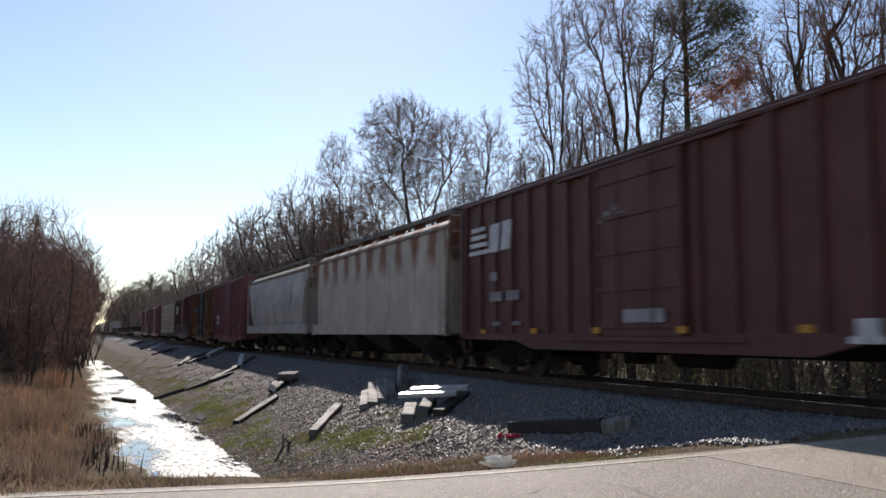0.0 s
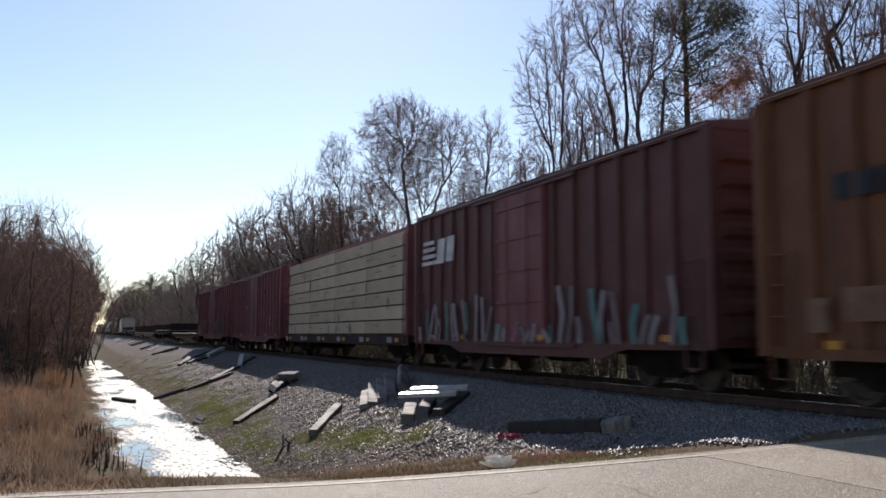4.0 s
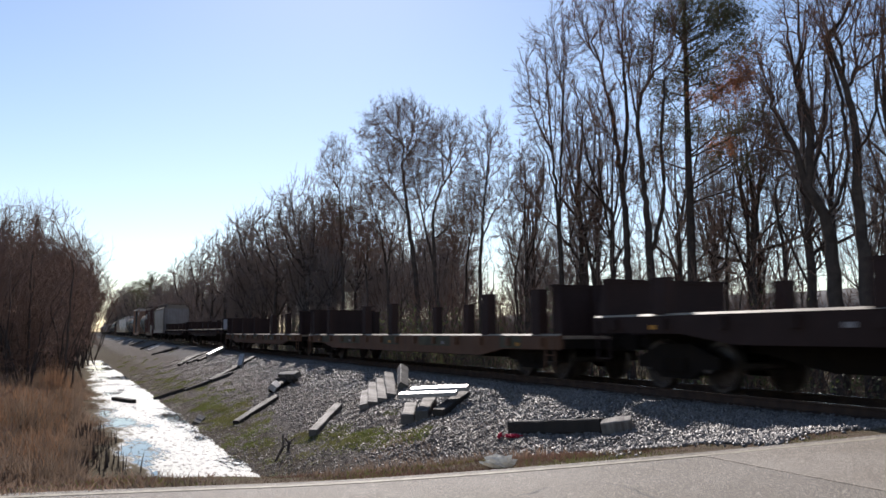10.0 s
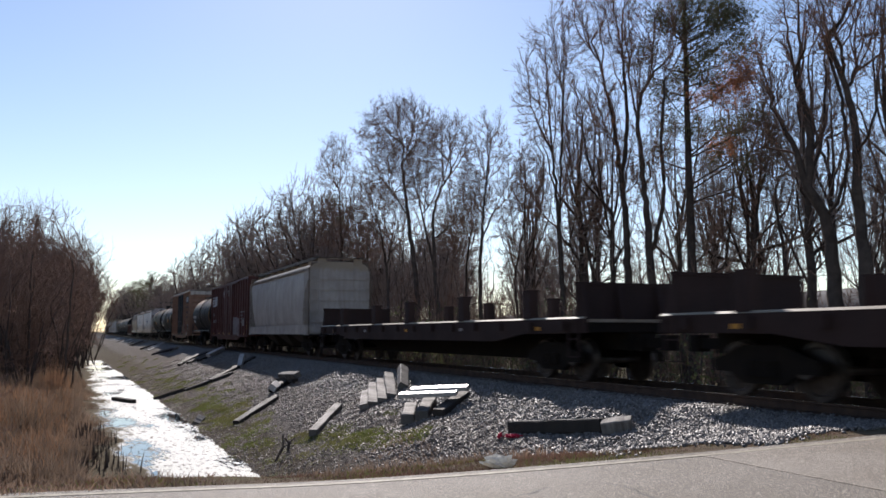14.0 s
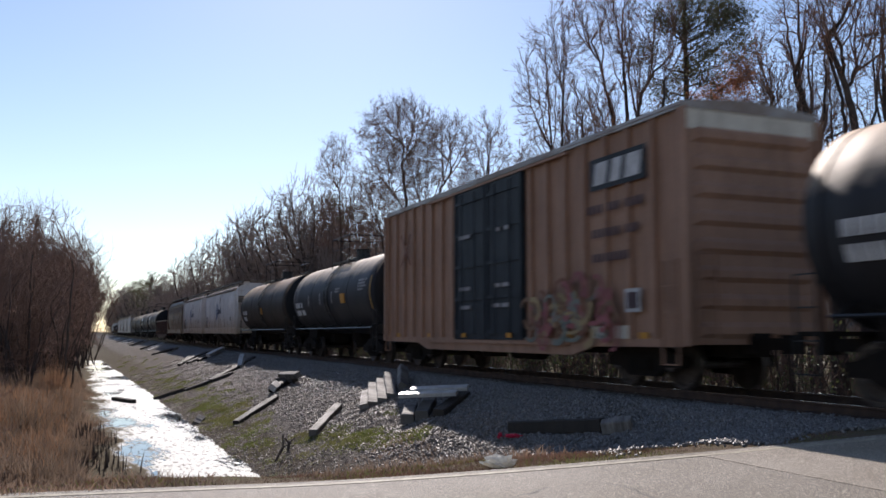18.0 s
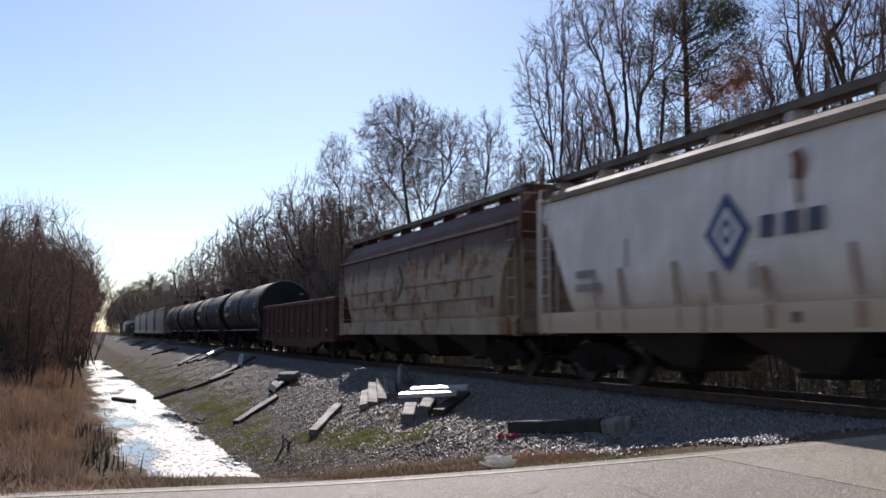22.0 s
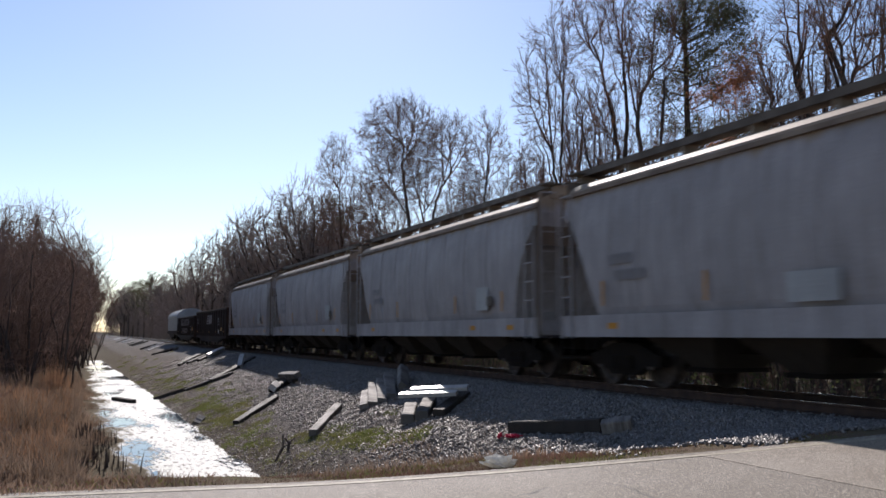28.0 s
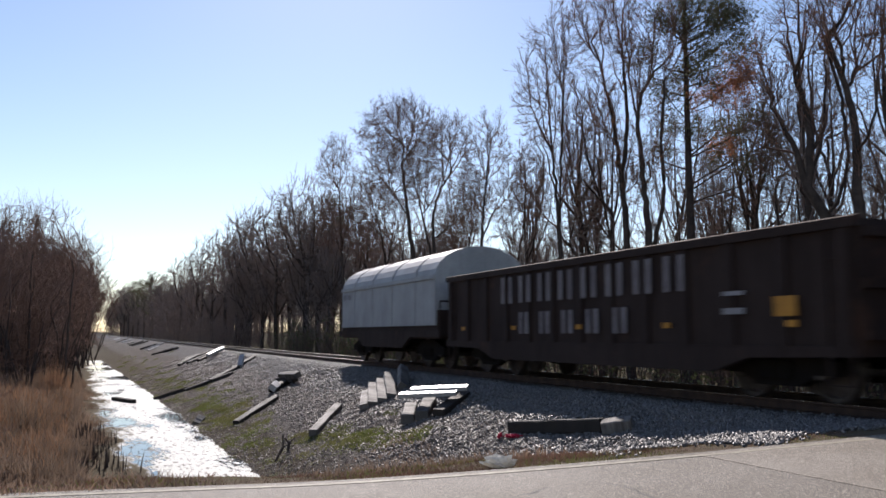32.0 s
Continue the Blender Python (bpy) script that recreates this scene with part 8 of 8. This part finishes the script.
def strands(name, n, place, height, width, material, label, lean=0.25, seed=3):
    """Many thin upright blades, each a bent strip of two faces."""
    g = np.random.default_rng(seed)
    x, y = place(g, n)
    z = ground_height(x, y) - 0.02
    hgt = height * g.uniform(0.45, 1.1, n) * (0.75 + 0.45 * np.sin(x * 1.9 + 1.3 * np.sin(y * 0.8)) * np.cos(y * 1.1 + x))
    a = g.uniform(0, 2 * np.pi, n)
    b = g.uniform(0, 2 * np.pi, n)
    ux, uy = np.cos(a) * width / 2, np.sin(a) * width / 2
    lx, ly = np.cos(b) * hgt * lean * g.uniform(0, 1, n), np.sin(b) * hgt * lean * g.uniform(0, 1, n)
    co = np.stack([np.stack([x - ux, y - uy, z], -1), np.stack([x + ux, y + uy, z], -1),
                   np.stack([x + ux * 0.8 + lx * 0.35, y + uy * 0.8 + ly * 0.35, z + hgt * 0.6], -1), np.stack([x - ux * 0.8 + lx * 0.35, y - uy * 0.8 + ly * 0.35, z + hgt * 0.6], -1),
                   np.stack([x + ux * 0.2 + lx, y + uy * 0.2 + ly, z + hgt], -1), np.stack([x - ux * 0.2 + lx, y - uy * 0.2 + ly, z + hgt], -1)], 1).reshape(-1, 3)
    i = np.arange(n)[:, None] * 6
    fa = np.concatenate([i + np.array([[0, 1, 2, 3]]), i + np.array([[3, 2, 4, 5]])])
    ob = part(name, raw_mesh(name, co, fa), material)
    return tagged(ob, label, name.replace("_", " "), kind="stuff")


def left_bank(g, n):
    y = 15 + 50 * g.random(n) ** 1.5
    x = 0.1 + 0.3 * np.sin(y * 1.1) + 0.2 * np.sin(y * 2.7 + 1) - 8 * g.random(n) ** 1.3
    return x, y


strands("dry_weeds", 30000, left_bank, 0.78, 0.02, M["weed"], "tall dry brown weeds on the ditch bank", 0.7)
strands("tawny_stalks", 4200, lambda g, n: (-0.2 - 4.5 * g.random(n) ** 1.4, 17 + 24 * g.random(n)), 0.85, 0.02, M["reed"], "tawny dry stalks among the weeds", 0.5, 12)
strands("reeds", 700, lambda g, n: (g.normal(-0.85, 0.3, n), g.normal(46, 2, n)), 1.5, 0.024, M["reed"], "tawny dry reeds at the water's edge", 0.2, 5)


def sedge(g, n):
    c = 16
    cy = 26 + 34 * g.random(c)
    cx = g.uniform(0.0, 0.95, c)
    k = g.integers(0, c, n)
    return cx[k] + g.normal(0, 0.22, n), cy[k] + g.normal(0, 0.35, n)


strands("sedge_mats", 2600, sedge, 0.42, 0.022, M["weed"], "matted dead sedge standing in the shallow water", 0.9, 31)


def verge(g, n):
    x = g.uniform(-5, 8.9, n)
    return x, road_edge(x) + 0.42 + np.abs(g.normal(0.35, 0.3, n)) + 0.25 * np.sin(x * 1.3) * np.sin(x * 0.45)


strands("verge_grass", 22000, verge, 0.065, 0.010, M["litter_brown"], "short dry brown grass along the road edge", 0.8, 6)
strands("verge_weeds", 16000, lambda g, n: (g.uniform(-6, 6.5, n), 9.4 + 8.5 * g.random(n) ** 1.3), 0.16, 0.016, M["weed"], "tangled brown weeds below the road", 0.9, 8)
def verge_green(g, n):
    x = g.uniform(-6, 8.5, n)
    return x, road_edge(x) + 0.25 + 0.7 * g.random(n) + 0.2 * np.sin(x * 2.1)


strands("green_tufts", 9000, verge_green, 0.06, 0.012, M["grass"], "low green tufts along the road edge", 0.8, 9)
strands("water_stubs", 190, lambda g, n: (g.normal(0.75, 0.4, n), g.uniform(21, 30, n)), 0.72, 0.04, M["bark"], "dark broken reed stubs standing in the water", 0.12, 10)
PATCHES = ((5.2, 37, 0.55, 6.0, 0.34), (4.45, 27, 0.3, 3.0, 0.10), (5.3, 21.8, 0.45, 0.9, 0.12), (6.2, 19.3, 0.45, 0.7, 0.10), (6.7, 17.9, 0.3, 0.5, 0.05), (4.9, 52, 0.6, 8.0, 0.15), (5.5, 80, 1.0, 18, 0.14))


def tufts(g, n):
    """Grass in clumps, gathered in a few green patches on the lower bank."""
    c = 320
    which = g.choice(len(PATCHES), c, p=[q[4] for q in PATCHES])
    mid = np.array(PATCHES)[which]
    cx, cy = mid[:, 0] + g.normal(0, 1, c) * mid[:, 2], mid[:, 1] + g.normal(0, 1, c) * mid[:, 3]
    k = g.integers(0, c, n)
    return cx[k] + g.normal(0, 0.12, n), cy[k] + g.normal(0, 0.22, n)


strands("bank_grass", 46000, tufts, 0.085, 0.02, M["grass"], "patchy green grass on the embankment", 0.8, 7)


def stones(name, n, place, size, material, label, seed):
    """Angular crushed stones, each a squashed octahedron of its own."""
    g = np.random.default_rng(seed)
    x, y = place(g, n)
    z = ground_height(x, y) + size * 0.25
    base = np.array([[1, 0, 0], [-1, 0, 0], [0, 1, 0], [0, -1, 0], [0, 0, 1], [0, 0, -1]], float)
    v = base[None] * (size * g.uniform(0.5, 1.15, (n, 1, 1))) * g.uniform(0.55, 1.2, (n, 6, 1)) + g.normal(0, size * 0.22, (n, 6, 3))
    q = g.normal(0, 1, (n, 4))
    q /= np.linalg.norm(q, axis=1, keepdims=True)
    w_, a, b, c = q.T
    R = np.stack([1 - 2 * (b * b + c * c), 2 * (a * b - c * w_), 2 * (a * c + b * w_), 2 * (a * b + c * w_), 1 - 2 * (a * a + c * c), 2 * (b * c - a * w_), 2 * (a * c - b * w_), 2 * (b * c + a * w_), 1 - 2 * (a * a + b * b)], -1).reshape(n, 3, 3)
    v = np.einsum("nij,nkj->nki", R, v) + np.stack([x, y, z], -1)[:, None]
    f = np.array([[0, 2, 4], [2, 1, 4], [1, 3, 4], [3, 0, 4], [2, 0, 5], [1, 2, 5], [3, 1, 5], [0, 3, 5]])
    fa = (np.arange(n)[:, None, None] * 6 + f[None]).reshape(-1, 3)
    ob = part(name, raw_mesh(name, v.reshape(-1, 3), fa), material)
    return tagged(ob, label, name, kind="stuff")


def shoulder(g, n):
    y = 8.2 + 62 * g.random(n) ** 2.0
    x = np.clip(5.6 + 4.4 * g.random(n) ** 0.75, 0, 9.95)
    keep = y > road_edge(x) + 0.85 + 0.25 * np.sin(x * 3.1) + g.normal(0, 0.15, n)
    return x[keep], y[keep]


gg = np.random.default_rng(21)
lx_, ly_ = gg.uniform(3.7, 7.4, 24000), 10.3 + 60 * gg.random(24000) ** 1.6
stones("loose_stones", 24000, lambda g, n: (lx_, ly_), 0.028, M["stone_brown"], "scattered stones and clods on the lower bank", 24)
sx_, sy_ = shoulder(gg, 72000)
muddy = sx_ + 0.4 * np.sin(sy_ * 0.7) + gg.normal(0, 0.45, len(sx_)) < 7.9 - 0.05 * np.clip(17 - sy_, 0, 9) * 5
stones("ballast", int((~muddy).sum()), lambda g, n: (sx_[~muddy], sy_[~muddy]), 0.036, M["stone"], "crushed grey ballast stones on the shoulder", 22)
stones("ballast", int(muddy.sum()), lambda g, n: (sx_[muddy], sy_[muddy]), 0.036, M["stone_brown"], "muddy brown ballast stones low on the shoulder", 25)
cx_ = gg.uniform(TRACK_X - 1.6, TRACK_X + 2.2, 9000)
cy_ = 6 + 50 * gg.random(9000) ** 1.6
stones("ballast", 9000, lambda g, n: (cx_, cy_), 0.042, M["stone"], "crushed grey ballast between the ties", 23)


# ---- loose ties on the bank ----
def tie_mesh_of(length, seed):
    r_ = random.Random(seed)
    bm = bmesh.new()
    rings = []
    for k in range(7):
        x = -length / 2 + length * k / 6
        w, t = 0.115 * r_.uniform(0.93, 1.05), 0.09 * r_.uniform(0.92, 1.05)
        c = 0.016
        rings.append([(x, -w + c, -t), (x, w - c, -t), (x, w, -t + c), (x, w, t - c), (x, w - c, t), (x, -w + c, t), (x, -w, t - c), (x, -w, -t + c)])
    me = mesh_of(loft(bm, rings), "old_tie")
    me.materials.append(M["tie"])
    return me


OLD_TIES = [tie_mesh_of(2.6, 3), tie_mesh_of(2.6, 4)]


DARK_TIES = []
for me in OLD_TIES:
    DARK_TIES.append(me.copy())
    DARK_TIES[-1].materials[0] = M["tie_dark"]


PALE_TIES = []
for me in OLD_TIES:
    PALE_TIES.append(me.copy())
    PALE_TIES[-1].materials[0] = M["tie_pale"]


def loose_tie(x, y, up, turn, dip, roll=0, length=2.6, tone="", label="discarded weathered timber tie on the bank", wide=1.0, thick=1.0):
    z = float(ground_height(np.array(x), np.array(y))) + up
    k = int(abs(x * 37 + y * 11)) % 2
    me = {"": OLD_TIES, "dark": DARK_TIES, "pale": PALE_TIES}[tone][k]
    ob = part("railway_tie", me, None, at=pose(x, y, z, 0, 0, turn) @ pose(0, 0, 0, 0, dip, 0) @ pose(0, 0, 0, roll) @ Matrix.Diagonal((length / 2.6, wide, thick, 1)))
    return tagged(ob, label, "railway tie", "discarded ties on the bank")


def on_slope(turn):
    """The dip that a tie takes when it lies on the bank at a given heading."""
    return -math.degrees(math.atan(0.335 * math.cos(radians(turn))))


DARK_ONE, PALE_ONE = "creosoted tie darkened for its shaded side, on the bank", "tie paled for sun glare, discarded on the bank"
loose_tie(7.92, 13.95, 0.09, -70.5, -5.5, 0, 2.15, "dark", "long dark tie lying in the ballast by the road", 1.1, 1.35)
loose_tie(8.38, 12.72, 0.12, -40, -9, 14, 0.5, "", "broken split end of a dark tie", 1.2, 1.2)
for x, y, turn, length, tone in ((6.12, 22.9, 61.3, 2.75, ""), (5.52, 29.4, 54.2, 3.0, "dark"), (6.95, 45.6, 54.4, 3.2, "dark"), (8.25, 48.0, 58, 2.9, "dark"), (7.88, 63.2, 51.6, 3.1, "dark"), (8.35, 62.3, 56, 3.0, "dark"), (4.3, 44.9, -17, 1.7, "dark"),
                                 (6.0, 44.4, 12, 2.5, "dark"), (7.5, 88.6, -60, 2.9, "dark"), (8.3, 88.3, -64, 2.4, ""), (7.9, 111.6, -34, 2.2, "dark"), (8.3, 108, 20, 2.5, "pale"), (7.9, 104, 60, 2.6, "pale"), (8.35, 134, -21, 2.4, ""), (8.2, 140, 40, 2.6, "dark"),
                                 (8.0, 150, 65, 2.6, ""), (8.3, 170, 50, 2.6, "pale"), (8.1, 185, 30, 2.6, ""), (8.3, 215, 60, 2.6, "pale"), (8.2, 240, 40, 2.6, "")):
    loose_tie(x, y, 0.08, turn, on_slope(turn), 0, length, tone, DARK_ONE if tone == "dark" else PALE_ONE if tone else "discarded weathered timber tie on the bank", 0.8 if tone == "pale" else 1.0)
loose_tie(8.7, 61.6, 0.28, 58, on_slope(58), 8, 2.5, "pale", "tie paled for sun glare, lying on top of others", 1.15, 1.2)
loose_tie(7.95, 47.0, 0.32, 70, -38, 0, 0.9, "pale", "short broken tie end on the bank", 1.1, 1.5)
for i, (x, y, turn, dip, roll, wide) in enumerate(((7.34, 23.45, 71, -9, -14, 1.0), (7.62, 23.6, 72, -14, 3, 1.25), (7.9, 23.7, 73, -15, 6, 1.2), (8.2, 23.85, 74, -17, 9, 1.25))):
    loose_tie(x, y, 0.14 + 0.02 * i, turn, dip, roll, 1.75, "", "weathered tie lying side by side with others", wide, 0.9)
loose_tie(8.68, 24.1, 0.2, 70, -18, 30, 1.5, "", "weathered tie tipped against its neighbours", 1.2, 1.2)
for dx, dy, up, length in ((-0.03, 0.03, 0.47, 1.38), (0.28, 0.10, 0.46, 1.38)):     # a pair laid flat across two others
    loose_tie(7.62 + dx, 19.3 + dy, up, -37, -3, 13, length, "pale", "tie paled for sun glare, laid flat across two others", 1.14, 0.55)
for x, y, up, turn, tone in ((7.28, 19.75, 0.13, 66, ""), (7.58, 19.45, 0.12, 60, ""), (8.05, 19.0, 0.08, 40, "dark")):
    loose_tie(x, y, up, turn, on_slope(turn), 0, 1.35, tone, "tie propping up two others", 1.35, 1.25)
for i, (x, y, up, turn, length) in enumerate(((7.05, 33.0, 0.12, 55, 1.6), (7.4, 33.6, 0.16, 110, 1.2), (7.45, 33.3, 0.36, -80, 1.6), (6.72, 32.4, 0.2, 68, 0.9))):
    loose_tie(x, y, up, turn, on_slope(turn) * 0.7, 12 * i, length, ("dark", "dark", "", "pale")[i], "discarded tie in a tumbled stack", 1.2, 1.25)
for i in range(3):
    loose_tie(7.0 + 0.5 * i, 64.5 + 0.6 * i, 0.14, 68 - 9 * i, on_slope(66) - 3, 0, 2.5, "dark" if i != 1 else "", "discarded tie in a loose row", 1.1)
loose_tie(2.1, 44.2, 0.34, -72, 0, 0, 2.4, "dark", "half-sunk old timber in the ditch water", 1.2)
loose_tie(4.0, 32.0, 0.06, 60, -25, 25, 0.5, "", "short block of timber at the water's edge", 1.2, 1.2)


def stake_by_water(x, y, height, lean):
    bm = bmesh.new()
    bar(bm, (0, 0, -0.1), (0.1, 0.02, height * 0.6), 0.032, 6)
    bar(bm, (0.1, 0.02, height * 0.6), (0.02, 0.05, height), 0.024, 6)
    bar(bm, (0.1, 0.02, height * 0.6), (0.26, -0.02, height * 0.86), 0.014, 5)
    ob = part("snag", bm, M["bark"], at=pose(x, y, float(ground_height(np.array(x), np.array(y))), 0, lean, -TURN))
    return tagged(ob, "dark leaning snag at the water's edge", "dead branch")


stake_by_water(4.35, 20.9, 0.62, 16)
stake_by_water(4.75, 21.4, 0.35, -12)


# ---- small things by the road ----
def crumpled(name, x, y, sx, sy, sz, material, label, category, seed):
    r_ = random.Random(seed)
    bm = bmesh.new()
    bmesh.ops.create_icosphere(bm, subdivisions=3, radius=1.0)
    for v in bm.verts:
        k = 0.72 + 0.5 * noise.noise(v.co * 2.3 + Vector((seed, 0, 0))) + r_.uniform(-0.06, 0.06)
        v.co = Vector((v.co.x * sx * k, v.co.y * sy * k, (v.co.z * 0.8 + 0.6) * sz * max(0.3, k)))
        v.co.z = max(v.co.z, 0.0)
    z = float(ground_height(np.array(x), np.array(y)))
    ob = part(name, bm, material, at=pose(x, y, z + 0.005, 0, 0, -30))
    return tagged(ob, label, category)


crumpled("plastic_bag", 4.36, 8.96, 0.23, 0.12, 0.12, M["litter"], "crumpled white plastic bag beside the road", "litter", 3)
crumpled("red_wrapper", 7.42, 14.6, 0.24, 0.1, 0.06, M["red_litter"], "crushed red plastic wrapper on the ballast", "litter", 5)
crumpled("red_wrapper", 7.28, 14.9, 0.06, 0.06, 0.10, M["red_litter"], "crushed red plastic wrapper against a tie", "litter", 6)


# ---- far ridge ----
def ridge():
    m, nt, n, l, b = nodes_of("distant_wooded_ridge")
    pos = n.new("ShaderNodeNewGeometry").outputs["Position"]
    col = mix(nt, ramp(nt, noise_tex(nt, pos, 0.02, 6, 0.7), 0.35, 0.65), (0.075, 0.062, 0.055), (0.12, 0.105, 0.095))
    l.new(col, b.inputs["Base Color"])
    b.inputs["Roughness"].default_value = 0.95
    rings = []
    for i in range(90):
        a = radians(20 + 110 * i / 89)
        hgt = 22 + 40 * float(smooth(24, 38, math.degrees(a))) + 5 * math.sin(i * 0.35) + 1.5 * math.sin(i * 1.13 + 1)
        x, y = math.sin(a) * 1100, math.cos(a) * 1100
        rings.append([(x, y, -3), (x * 1.12, y * 1.12, hgt * 0.75), (x * 1.25, y * 1.25, hgt), (x * 1.6, y * 1.6, -3)])
    ob = part("backdrop_ridge", loft(bmesh.new(), rings), m)
    for p in ob.data.polygons:
        p.use_smooth = True
    return tagged(ob, "low hazy wooded ridge on the horizon", "hill", kind="structure")


ridge()
motions()
